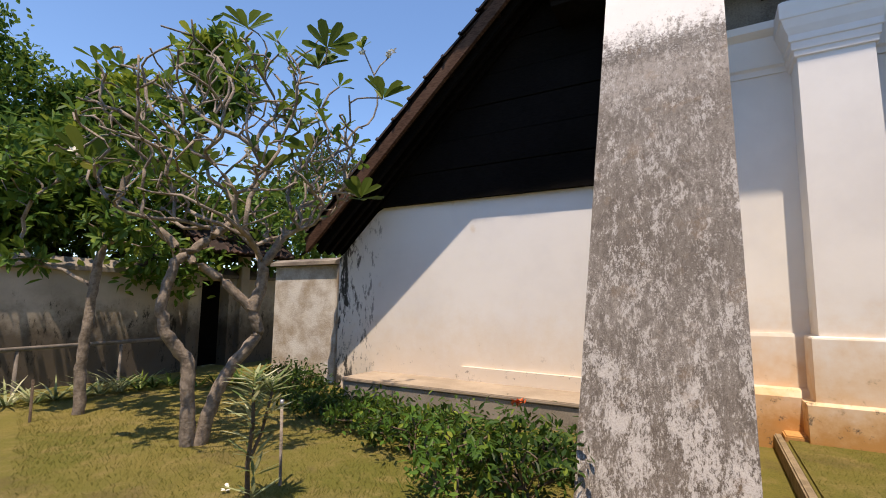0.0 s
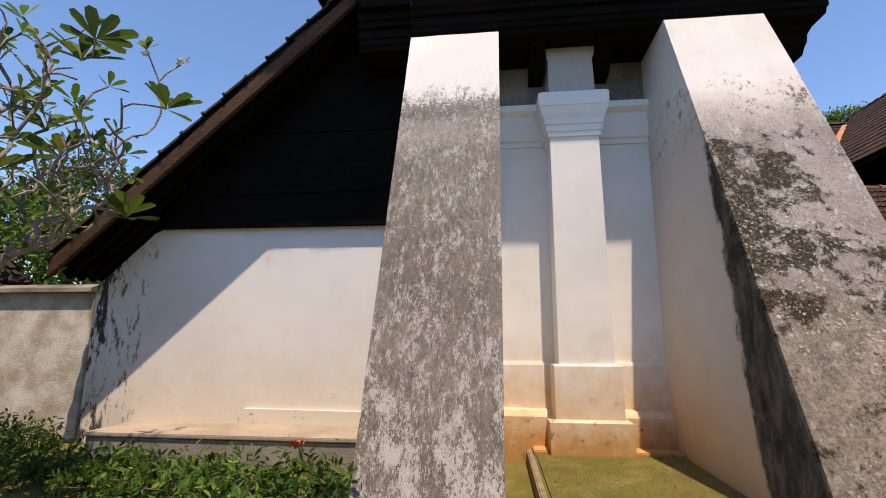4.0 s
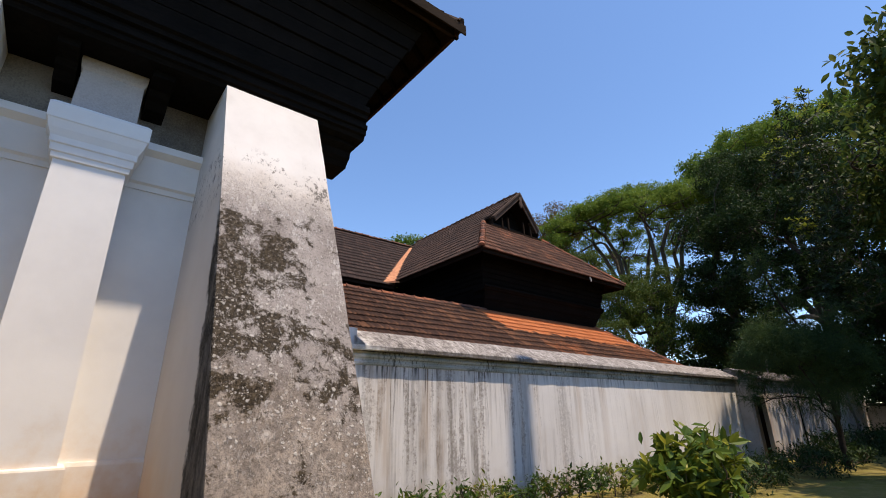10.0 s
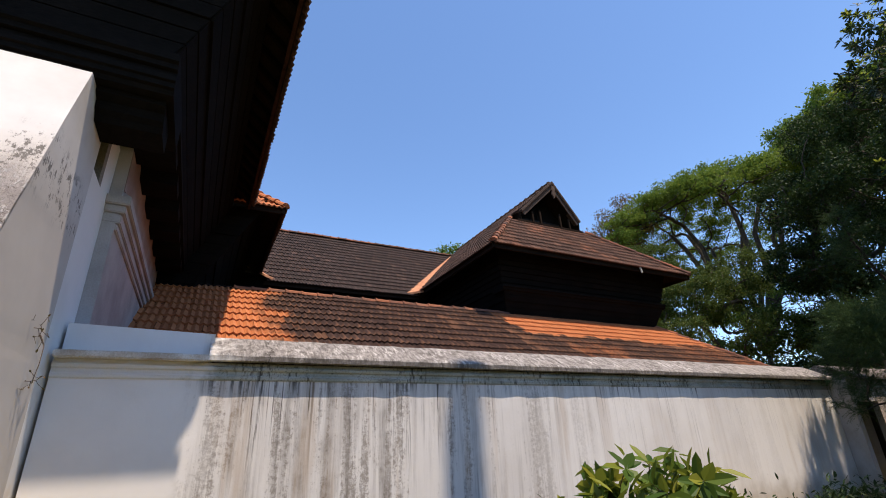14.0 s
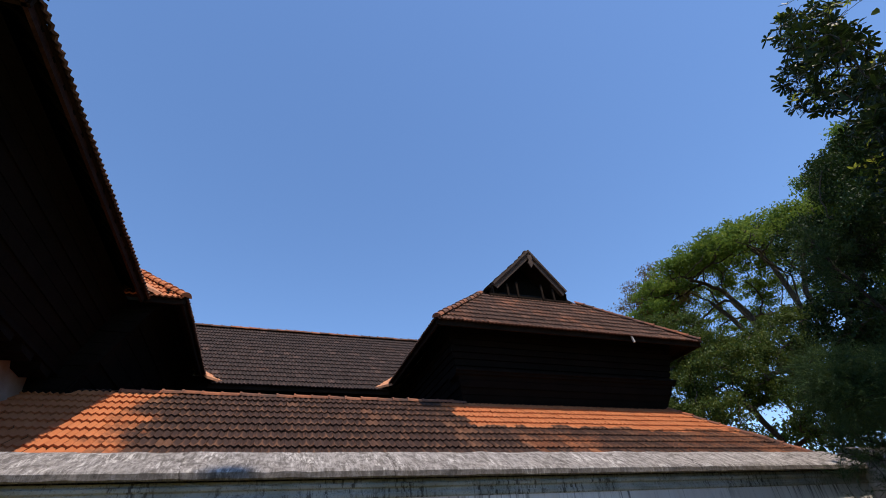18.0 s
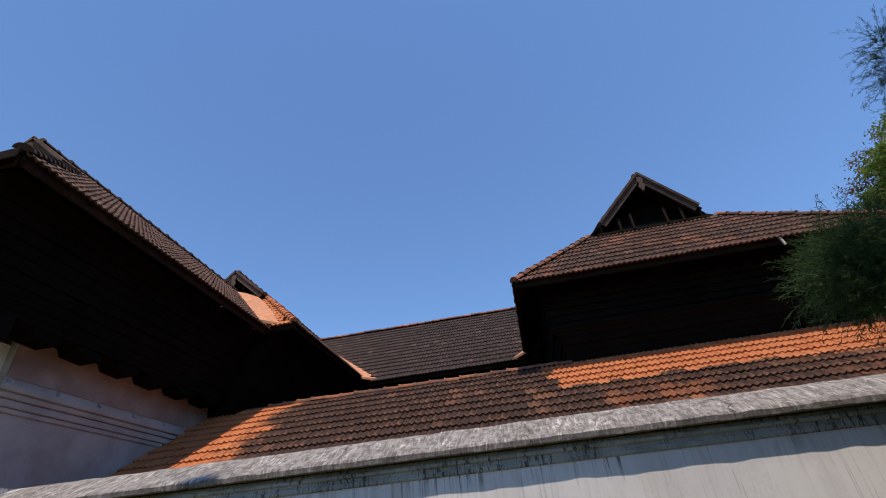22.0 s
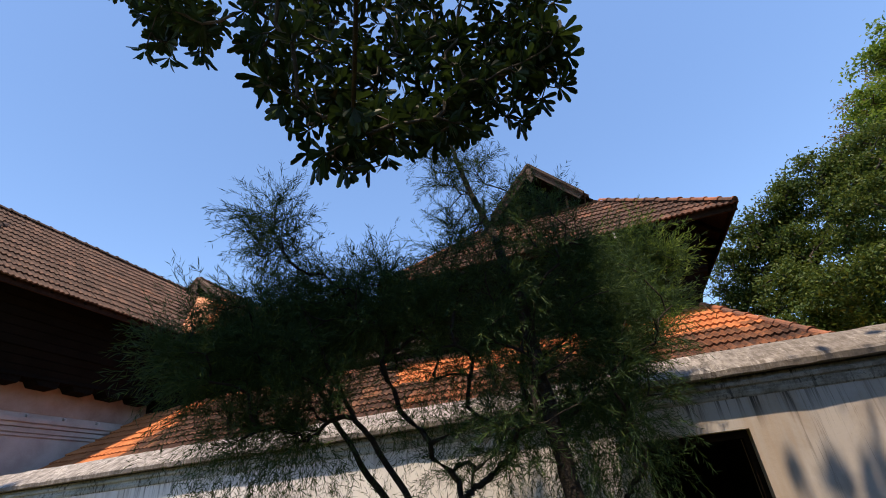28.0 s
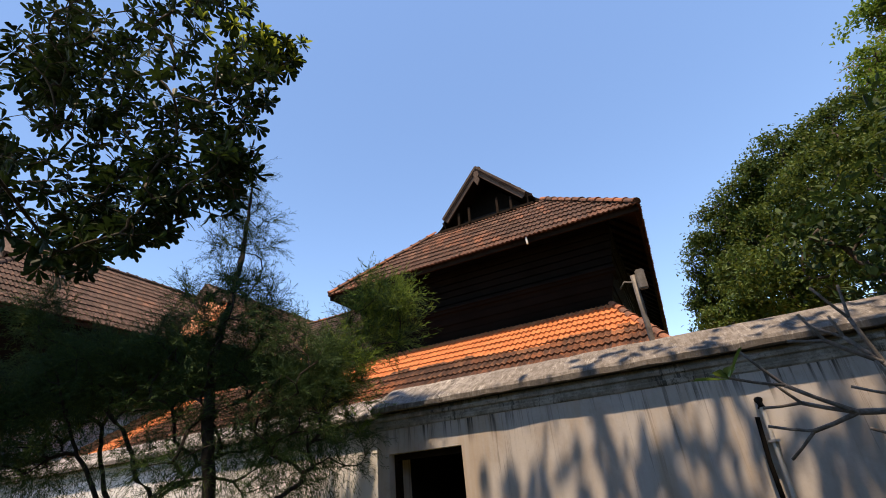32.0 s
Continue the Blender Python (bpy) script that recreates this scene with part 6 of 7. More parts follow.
# ---- tall canopy trees past the tower ----
def umbrella(name, label, base, fork_at, centre, radius, top, drop, leaf_mat, leaf_n, leaf_len, seed, pads=70, limbs=9, thick=0.5, skirt=()):
    """A rain tree: a short trunk, long bare limbs that spread and rise, and a thin domed roof of leaf pads on their ends."""
    rng = np.random.default_rng(seed)
    root = thing(name, label, "tree", base)
    cx, cy = centre
    stems = [[Vector(base) + (Vector(fork_at) - Vector(base)) * k / 4 for k in range(5)]]
    f = np.array(fork_at)
    for k in range(limbs):
        a = 2 * math.pi * (k + 0.5 * rng.random()) / limbs
        reach = radius * rng.uniform(0.35, 0.62)
        end = np.array((cx + math.cos(a) * reach, cy + math.sin(a) * reach, top - drop * (reach / radius) ** 2 - 2.2 - rng.random()))
        pts = []
        for q in range(1, 7):
            w = q / 6
            p = f * (1 - w) + end * w
            p[2] += math.sin(w * 3.14) * -0.6
            pts.append(Vector(p + rng.normal(size=3) * 0.22 * (q < 6)))
        stems.append([Vector(fork_at)] + pts)
    tree = Branches(stems, rng, 0.12)
    tips, spots = [], []
    for k in range(pads):
        rr = radius * math.sqrt((k + 0.5) / pads)
        a = k * 2.39996 + rng.normal() * 0.10
        x, y = cx + math.cos(a) * rr, cy + math.sin(a) * rr
        z = top - drop * (rr / radius) ** 2.2 + rng.normal() * 0.28
        size = radius * rng.uniform(0.13, 0.20)
        spots.append(((x, y, z), (size, size, thick * rng.uniform(0.7, 1.3))))
    spots += list(skirt)
    for c, q in spots:
        tips += list(ball(rng, 9, np.array(c) - np.array((0, 0, 0.25)), q))
    tree.grow(tips, 0.15, 0.14, 6)
    tree.wood(BARK_DARK, root, 0.020, 0.42, 6, 0.42, r_stem=0.26)
    total = sum(q[0] * q[1] for c, q in spots)
    P = []
    for c, q in spots:
        n = int(leaf_n * q[0] * q[1] / total)
        puff = ball(rng, max(8, n // 55), c, q)
        puff[:, 2] += 0.25 * (1 - ((puff[:, 0] - c[0]) ** 2 + (puff[:, 1] - c[1]) ** 2) / q[0] ** 2)
        i = rng.integers(0, len(puff), n)
        P.append(puff[i] + rng.normal(size=(n, 3)) * np.array((0.26, 0.26, 0.13)))
    P = np.vstack(P)
    n = len(P)
    scatter("leaves", P, rand_dirs(rng, n, (0, 0, -0.1)), rand_dirs(rng, n, (0, 0, 1.6)), rng.uniform(0.7, 1.3, n) * leaf_len, rng.uniform(0.4, 0.6, n) * leaf_len, leaf_mat, root)
    return root


umbrella("rain_tree", "tall umbrella-shaped rain tree with open dark limbs", (39.7, 18.8, -0.1), (39.4, 19.0, 6.0), (42.0, 20.5), 9.6, 20.2, 3.6, LEAF_RAIN, 105000, 0.19, 17, 74, 9, 0.5,
         [((33.6, 24.4, 15.6), (2.0, 2.0, 0.7)), ((33.2, 23.2, 13.0), (2.0, 2.0, 0.7)), ((34.6, 25.4, 12.0), (2.0, 2.0, 0.8)), ((34.8, 22.2, 10.4), (2.2, 2.0, 0.8)), ((35.4, 20.4, 8.4), (2.0, 2.0, 0.8)), ((35.4, 23.0, 17.2), (1.3, 1.3, 0.6)), ((37.4, 18.6, 8.0), (2.0, 1.8, 0.8)), ((39.0, 15.8, 9.4), (2.2, 2.0, 0.9))])
umbrella("rain_tree", "taller dark green rain tree beside the first", (48.0, 9.5, -0.1), (47.6, 9.6, 7.5), (48.4, 8.8), 10.0, 24.8, 5.0, LEAF_GARDEN, 90000, 0.22, 217, 70, 9, 0.8,
         [((41.6, 12.6, 19.2), (1.9, 1.9, 1.3)), ((42.2, 9.8, 18.0), (2.2, 2.2, 1.8)), ((42.8, 13.4, 16.4), (2.0, 2.0, 1.6)), ((42.4, 6.6, 17.8), (2.4, 2.4, 2.0)), ((43.2, 10.6, 13.8), (2.4, 2.4, 2.0)), ((43.0, 13.8, 12.6), (2.0, 2.2, 1.8)), ((43.4, 6.2, 13.4), (2.4, 2.4, 2.0)), ((43.6, 10.0, 9.6), (2.4, 2.4, 2.0)), ((43.6, 13.4, 8.6), (2.2, 2.2, 1.8)), ((43.0, 3.2, 16.0), (2.4, 2.4, 2.0))])
crown_tree("garden_tree", "dense round green tree behind the tower", (27.6, 16.6, 0), (27.4, 16.6, 2.6), [((25.4, 17.6, 7.2), (1.7, 1.7, 1.1)), ((27.4, 18.0, 9.7), (1.9, 2.0, 1.0)), ((29.4, 18.0, 9.9), (1.9, 2.1, 1.0)), ((26.2, 14.8, 7.2), (1.7, 1.8, 1.2)), ((28.6, 14.4, 7.9), (1.8, 2.0, 1.1)), ((30.6, 14.4, 9.3), (1.8, 2.0, 1.1)), ((24.2, 14.6, 5.3), (1.15, 1.6, 1.0)), ((24.9, 18.0, 4.8), (1.4, 1.6, 1.2)), ((28.4, 19.4, 7.0), (1.6, 1.6, 1.2)), ((27.4, 12.2, 5.2), (1.6, 1.4, 1.2)), ((24.0, 16.2, 5.4), (1.0, 1.3, 1.0)), ((22.5, 15.5, 4.2), (0.7, 1.2, 0.9)), ((23.5, 17.0, 6.5), (0.7, 1.2, 0.7)), ((25.0, 18.4, 8.4), (0.8, 1.2, 0.6)), ((23.3, 18.0, 4.8), (0.8, 1.0, 1.0)), ((23.7, 20.4, 6.7), (0.8, 1.2, 1.1)), ((24.7, 19.4, 8.8), (0.8, 1.2, 0.7)), ((23.5, 20.8, 4.6), (0.8, 1.2, 1.0)), ((23.9, 21.2, 8.2), (0.8, 1.0, 0.9)), ((23.2, 21.6, 6.2), (0.8, 1.0, 1.1)), ((25.2, 20.6, 9.8), (0.9, 1.1, 0.7)), ((23.2, 20.6, 8.4), (0.7, 1.0, 0.9)), ((23.9, 19.8, 9.5), (0.8, 1.0, 0.7)), ((25.0, 19.0, 10.3), (0.9, 1.1, 0.7)), ((26.4, 18.4, 10.8), (1.1, 1.2, 0.7)), ((22.9, 21.2, 7.0), (0.6, 0.8, 0.8)), ((22.6, 20.8, 5.4), (0.6, 0.8, 0.8)), ((28.2, 17.8, 11.0), (1.2, 1.2, 0.7))], LEAF_DOME, 100000, 0.125, BARK_DARK, 0.018, 0.46, 0.32, 26, 0.21, seed=117, clump=130)
crown_tree("shade_tree", "broad dark shade tree beyond the wall", (32.0, 8.0, 0), (31.6, 8.0, 3.5), [((28.4, 9.8, 11.0), (1.85, 1.65, 1.35)), ((30.0, 7.4, 13.8), (2.25, 2.25, 1.35)), ((27.6, 6.6, 10.8), (1.75, 1.75, 1.35)), ((28.6, 10.4, 8.0), (1.95, 1.55, 1.35)), ((30.6, 4.4, 11.4), (2.25, 2.05, 1.85)), ((27.8, 7.6, 7.2), (2.05, 1.85, 1.45)), ((28.6, 4.6, 7.4), (1.85, 1.85, 1.55)), ((29.2, 9.8, 4.8), (2.25, 1.65, 1.25)), ((31.0, 3.4, 14.6), (2.05, 2.05, 1.35)), ((27.4, 3.4, 4.6), (1.65, 1.45, 1.05)), ((26.4, 7.6, 4.6), (1.0, 0.8, 0.9)), ((35.6, 10.2, 17.2), (2.1, 2.0, 1.4)), ((34.2, 7.2, 15.8), (2.1, 2.0, 1.4)), ((36.0, 11.2, 13.6), (2.3, 2.2, 1.8)), ((34.6, 8.4, 11.6), (2.3, 2.2, 1.9)), ((33.8, 11.2, 9.0), (2.0, 1.8, 1.6)), ((33.6, 12.4, 6.0), (2.0, 1.8, 1.4))], LEAF_DEEP, 105000, 0.14, BARK_DARK, 0.022, 0.46, 0.42, 24, 0.25, seed=18, clump=110)
crown_tree("shade_tree", "high spreading shade tree over the garden", (27.0, -4.5, 0), (26.6, -4.2, 5.0), [((22.0, -1.2, 9.2), (2.4, 2.4, 1.3)), ((25.5, -0.6, 9.8), (2.6, 2.4, 1.4)), ((28.5, -0.2, 9.6), (2.6, 2.4, 1.5)), ((24.0, -3.2, 11.2), (2.8, 2.4, 1.3)), ((29.0, 1.6, 10.6), (2.2, 2.0, 1.4)), ((19.6, -1.8, 8.6), (2.0, 2.0, 1.1)), ((16.4, -2.4, 8.4), (2.0, 1.6, 1.0)), ((30.5, -3.0, 9.0), (2.5, 2.4, 1.6)), ((23.5, 0.6, 8.4), (1.8, 1.2, 0.9)), ((26.5, 1.2, 8.2), (1.8, 1.4, 1.0)), ((14.6, -0.4, 8.2), (1.8, 1.2, 0.8))], LEAF_CANOPY, 72000, 0.24, BARK_DARK, 0.022, 0.46, 0.4, 22, 0.42, seed=51)
crown_tree("distant_tree", "dark trees closing the view past the far wall", (36.5, 3.0, 0), (36.5, 3.0, 2.0), [((36.0, 1.0, 4.5), (2.5, 3.0, 2.4)), ((36.5, 5.0, 4.0), (2.5, 2.5, 2.6)), ((36.0, 3.0, 7.5), (2.5, 3.0, 2.2))], LEAF_DEEP, 12000, 0.32, BARK_DARK, seed=52, spread=0.5)
crown_tree("distant_tree", "dark trees closing the view past the far wall", (36.5, -4.0, 0), (36.5, -4.0, 2.0), [((36.0, -5.0, 4.0), (2.5, 3.0, 2.4)), ((36.5, -2.0, 5.0), (2.5, 2.5, 2.6))], LEAF_DEEP, 9000, 0.32, BARK_DARK, seed=53, spread=0.5)
crown_tree("distant_tree", "dark trees closing the view past the boundary wall", (37.0, 13.0, 0), (37.0, 13.0, 2.0), [((36.0, 10.0, 3.6), (2.5, 3.0, 2.2)), ((36.5, 15.0, 3.0), (2.5, 3.5, 1.7)), ((34.0, 18.5, 2.8), (2.5, 3.0, 1.5))], LEAF_DEEP, 14000, 0.32, BARK_DARK, seed=54, spread=0.5)
crown_tree("distant_tree", "far bank of dark trees behind the rain tree", (46.0, 22.0, 0), (46.0, 22.0, 3.0), [((44.0, 26.0, 6.0), (3.0, 3.0, 2.4)), ((46.0, 20.5, 6.4), (3.0, 3.0, 2.6)), ((47.0, 15.0, 6.0), (3.0, 3.0, 2.6)), ((42.0, 30.5, 6.0), (3.0, 3.0, 2.4))], LEAF_CANOPY, 9000, 0.34, BARK_DARK, seed=58, spread=0.5)
crown_tree("dry_tree", "half-bare tree with browning leaves", (38.0, 25.6, 0), (37.0, 25.6, 9.5), [((33.9, 26.2, 17.3), (1.2, 1.2, 0.7)), ((35.2, 26.0, 18.6), (1.5, 1.4, 0.8)), ((36.8, 25.2, 20.2), (1.6, 1.5, 0.9)), ((34.6, 25.0, 16.2), (1.6, 1.5, 0.9)), ((36.2, 24.2, 17.6), (1.6, 1.5, 0.9)), ((35.4, 26.2, 15.6), (1.5, 1.4, 0.8))], LEAF_DRY, 5200, 0.17, BARK_BROWN, 0.014, 0.40, 0.24, 60, 0.34, seed=19)
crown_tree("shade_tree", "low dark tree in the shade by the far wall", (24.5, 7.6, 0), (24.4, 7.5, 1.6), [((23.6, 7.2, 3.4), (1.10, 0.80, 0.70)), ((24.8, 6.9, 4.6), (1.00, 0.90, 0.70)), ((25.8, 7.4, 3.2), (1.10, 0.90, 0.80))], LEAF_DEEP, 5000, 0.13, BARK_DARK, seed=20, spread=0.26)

crown_tree("shade_tree", "airy shade tree over the gate", (23.0, -2.4, 0), (22.8, -1.8, 6.0), [((20.4, 2.0, 9.2), (0.9, 0.7, 0.6)), ((23.0, 2.4, 9.5), (1.8, 1.0, 0.8)), ((25.2, 2.4, 9.4), (1.6, 1.0, 0.8))], LEAF_CANOPY, 1500, 0.24, BARK_DARK, 0.018, 0.40, 0.2, 26, 0.5, seed=57)
crown_tree("shade_tree", "low dark tree before the far wall", (29.4, 0.4, 0), (29.4, 0.5, 1.4), [((29.2, 0.8, 3.0), (1.5, 1.5, 1.5)), ((29.3, -1.8, 3.2), (1.7, 1.8, 1.7)), ((28.8, 2.8, 2.4), (1.2, 1.2, 1.2)), ((29.4, 4.6, 2.6), (1.2, 0.9, 1.2))], LEAF_DEEP, 14000, 0.15, BARK_DARK, seed=55, spread=0.3)

# ---- whorled-leaf tree overhead ----
rng = np.random.default_rng(21)
over = thing("overhanging_tree", "dark tree with whorls of glossy leaves hanging overhead", "tree", (18.2, -1.6, 0))
tree = Branches([[(18.2, -1.6, -0.05), (18.2, -1.5, 2.0), (18.1, -1.4, 4.0), (17.9, -1.0, 6.0), (17.5, -0.2, 7.6), (17.0, 0.8, 8.6)], [(17.5, -0.2, 7.6), (16.5, 0.2, 8.3), (15.5, 1.0, 8.6)]], rng, 0.05, False)
tips = []
for c, r, n in (((15.95, 2.5, 3.68), (0.36, 0.30, 0.24), 62), ((16.5, 2.75, 3.86), (0.35, 0.25, 0.22), 44), ((17.05, 3.1, 4.45), (0.48, 0.32, 0.50), 120), ((17.35, 3.05, 4.5), (0.22, 0.3, 0.45), 50), ((16.4, 2.85, 4.32), (0.60, 0.32, 0.60), 150), ((15.92, 2.68, 4.30), (0.28, 0.28, 0.60), 80), ((15.68, 2.15, 4.25), (0.34, 0.40, 0.50), 90),
                ((16.3, 2.8, 5.4), (0.95, 0.45, 0.6), 150), ((17.3, 3.0, 5.4), (0.45, 0.4, 0.6), 95), ((15.62, 2.4, 5.2), (0.26, 0.3, 0.45), 36), ((14.58, 2.08, 5.08), (0.34, 0.25, 0.36), 66), ((14.3, 2.05, 5.45), (0.3, 0.25, 0.35), 34), ((15.1, 2.2, 5.75), (0.45, 0.3, 0.35), 45),
                ((15.4, 2.05, 6.2), (0.7, 0.4, 0.6), 95), ((16.2, 2.6, 6.6), (0.9, 0.45, 0.7), 110), ((17.25, 3.25, 6.4), (0.45, 0.45, 0.55), 50), ((17.55, 3.35, 6.3), (0.3, 0.3, 0.5), 36), ((15.8, 2.3, 5.9), (0.5, 0.35, 0.6), 66), ((14.6, 2.2, 7.0), (0.7, 0.4, 0.6), 70), ((13.9, 2.0, 6.4), (0.4, 0.3, 0.5), 34),
                ((16.4, 2.5, 7.8), (0.8, 0.5, 0.5), 70), ((15.4, 2.2, 7.6), (0.7, 0.4, 0.5), 45), ((16.4, 3.2, 8.0), (0.55, 0.4, 0.5), 80), ((16.2, 2.7, 8.8), (0.55, 0.5, 0.5), 80), ((17.9, 3.2, 9.0), (0.85, 0.85, 0.7), 80), ((17.4, 2.6, 9.9), (1.0, 0.9, 0.7), 80)):
    tips += list(ball(rng, int(n * 0.56), c, r))
tree.grow(tips, 0.1, 0.12, 5)
tree.wood(BARK_DARK, over, 0.0045, 0.20, 6, 0.015, r_stem=0.12)
at, way = tree.ends()
A, W, F = whorls(rng, at, way + np.array((0, 0, 0.15)), 8, 0.55, 1.0)
scatter("leaves", A, W, F, rng.uniform(0.10, 0.175, len(A)), rng.uniform(0.040, 0.056, len(A)), LEAF_GLOSSY, over, "", PADDLE_V, PADDLE_F)
# outer whorls get a yellow-green leaf copy with sunlight in its colour
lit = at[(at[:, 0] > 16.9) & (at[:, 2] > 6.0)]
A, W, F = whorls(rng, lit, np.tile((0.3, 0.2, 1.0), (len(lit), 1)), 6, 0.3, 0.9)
scatter("new_leaves", A, W, F, rng.uniform(0.09, 0.15, len(A)), rng.uniform(0.04, 0.055, len(A)), LEAF_NEW_LIT, over, "leaves coloured yellow-green for the sun on them")

# ---- feathery tree by the gate ----
rng = np.random.default_rng(23)
feather = thing("feathery_conifer", "dark feathery drooping conifer by the gate", "tree", (16.9, 3.75, 0))
stems = [[(16.9, 3.75, -0.05), (16.88, 3.72, 0.7), (16.84, 3.67, 1.49), (16.80, 3.6, 2.1), (16.75, 3.6, 2.7), (16.6, 3.85, 3.4), (16.4, 4.1, 4.1), (16.25, 4.25, 4.8), (16.18, 4.32, 5.4)], [(16.87, 3.72, 0.8), (16.5, 3.6, 1.05), (16.1, 3.45, 1.2), (15.85, 3.35, 1.5), (15.6, 3.2, 1.95), (15.45, 3.1, 2.3), (15.2, 2.95, 2.9)], [(16.1, 3.45, 1.2), (15.7, 3.6, 1.35), (15.3, 3.6, 1.9), (15.0, 3.7, 2.3)]]
tree = Branches(stems, rng, 0.2)
tips = []
for c, r, n in (((16.7, 3.7, 3.0), (0.7, 0.55, 0.6), 95), ((16.45, 4.05, 3.95), (0.42, 0.36, 0.5), 18), ((16.2, 4.3, 4.75), (0.34, 0.30, 0.5), 20), ((16.15, 4.33, 5.35), (0.20, 0.2, 0.35), 10), ((15.1, 2.95, 2.15), (0.55, 0.35, 0.45), 70), ((14.95, 2.6, 2.35), (0.35, 0.25, 0.35), 40), ((14.6, 4.15, 2.95), (0.45, 0.40, 0.32), 80), ((14.35, 3.95, 2.75), (0.3, 0.3, 0.25), 40), ((15.5, 3.9, 2.9), (0.6, 0.4, 0.35), 64), ((15.3, 3.4, 2.75), (0.85, 0.6, 0.35), 170), ((15.12, 2.85, 3.22), (0.20, 0.17, 0.40), 26), ((17.35, 4.0, 2.55), (0.5, 0.5, 0.45), 60), ((14.75, 3.4, 2.6), (0.5, 0.4, 0.30), 80), ((16.4, 5.2, 2.6), (0.55, 0.4, 0.4), 56), ((16.0, 5.1, 1.9), (0.5, 0.35, 0.5), 14), ((17.0, 5.3, 2.1), (0.45, 0.3, 0.5), 22), ((16.9, 3.85, 2.15), (0.6, 0.45, 0.45), 26), ((17.25, 4.2, 1.9), (0.4, 0.4, 0.45), 18), ((16.3, 3.6, 1.8), (0.5, 0.4, 0.4), 14), ((16.1, 3.6, 2.55), (0.9, 0.5, 0.35), 62), ((17.75, 5.05, 3.25), (0.5, 0.35, 0.5), 52), ((17.4, 4.6, 2.6), (0.4, 0.35, 0.4), 50)):
    tips += list(ball(rng, n, c, r, 0.1))
tree.grow(tips, 0.05, 0.1, 5)
tree.wood(BARK_CONIFER, feather, 0.0035, 0.36, 6, 0.020, r_stem=0.034, r_first=0.072, knobs=0.03)
at, way = tree.ends()


def plumes(rng, at, way, per, length, droop, needles):
    """Drooping sprays: fine twigs with needles along them."""
    q = np.repeat(at, per, 0)
    v = np.repeat(way, per, 0) * 0.7 + rng.normal(size=q.shape) * 0.55
    v /= np.linalg.norm(v, axis=1, keepdims=True)
    step = length * rng.uniform(0.5, 1.2, (len(q), 1)) / needles
    A, W = [], []
    for k in range(needles):
        v = v + np.array((0, 0, -droop / needles)) + rng.normal(size=q.shape) * 0.03
        v /= np.linalg.norm(v, axis=1, keepdims=True)
        A.append(q)
        W.append(v + rng.normal(size=q.shape) * 0.5)
        q = q + v * step
    A, W = np.vstack(A), np.vstack(W)
    return A, W, rng.normal(size=A.shape)


NEEDLE_V = np.array([(0, 0, 0), (0.5, 0.5, 0), (0, 1, 0), (-0.5, 0.5, 0)])
A, W, F = plumes(rng, at, way + np.array((0, 0, 0.5)), 11, 0.35, 0.75, 30)
scatter("needles", A, W, F, rng.uniform(0.035, 0.075, len(A)), 0.0050, NEEDLE, feather, "", NEEDLE_V, [(0, 1, 2, 3)])
# young sprays by the wall: paler needle copy, sunlight put in the colour
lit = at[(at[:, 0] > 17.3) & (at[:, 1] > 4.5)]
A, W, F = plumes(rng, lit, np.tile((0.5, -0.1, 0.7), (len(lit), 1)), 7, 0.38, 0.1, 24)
scatter("young_needles", A, W, F, rng.uniform(0.04, 0.085, len(A)), 0.008, NEEDLE_LIT, feather, "young needles in a yellow-green sunlit tone", NEEDLE_V, [(0, 1, 2, 3)])
hang = np.vstack((ball(rng, 100, (14.9, 3.2, 2.1), (0.75, 0.6, 0.45)), ball(rng, 60, (15.0, 3.0, 1.7), (0.7, 0.45, 0.35)), ball(rng, 120, (16.3, 3.8, 2.1), (0.9, 0.5, 0.40)), ball(rng, 150, (16.9, 4.0, 1.75), (0.65, 0.5, 0.65)), ball(rng, 170, (17.05, 4.7, 1.85), (0.5, 0.45, 0.5)), ball(rng, 10, (16.9, 4.0, 1.75), (0.65, 0.5, 0.65)), ball(rng, 20, (15.9, 3.5, 1.6), (0.9, 0.35, 0.45))))
A, W, F = plumes(rng, hang, np.tile((0.0, 0.0, -0.6), (len(hang), 1)), 2, 0.5, 1.2, 26)
scatter("hanging_needles", A, W, F, rng.uniform(0.04, 0.075, len(A)), 0.005, NEEDLE, feather, "", NEEDLE_V, [(0, 1, 2, 3)])


# ---- tall unseen palm trunk added behind the path to shadow the boundary wall ----
palm = thing("palm_trunk", "tall bare palm trunk added unseen behind the path for its shadow", "tree", (10.75, -1.7, 0))
trunk = [Vector((10.75 + 0.10 * math.sin(k * 0.5), -1.7 + 0.06 * math.cos(k * 0.7), -0.1 + k * 1.12)) for k in range(24)]
v, f = [], []
tube_lists(trunk, [0.31 - 0.0008 * k + (0.12 if k == 0 else 0.0) for k in range(24)], 12, v, f)
sheet("trunk", v, f, BARK_GREY, palm, "", True)
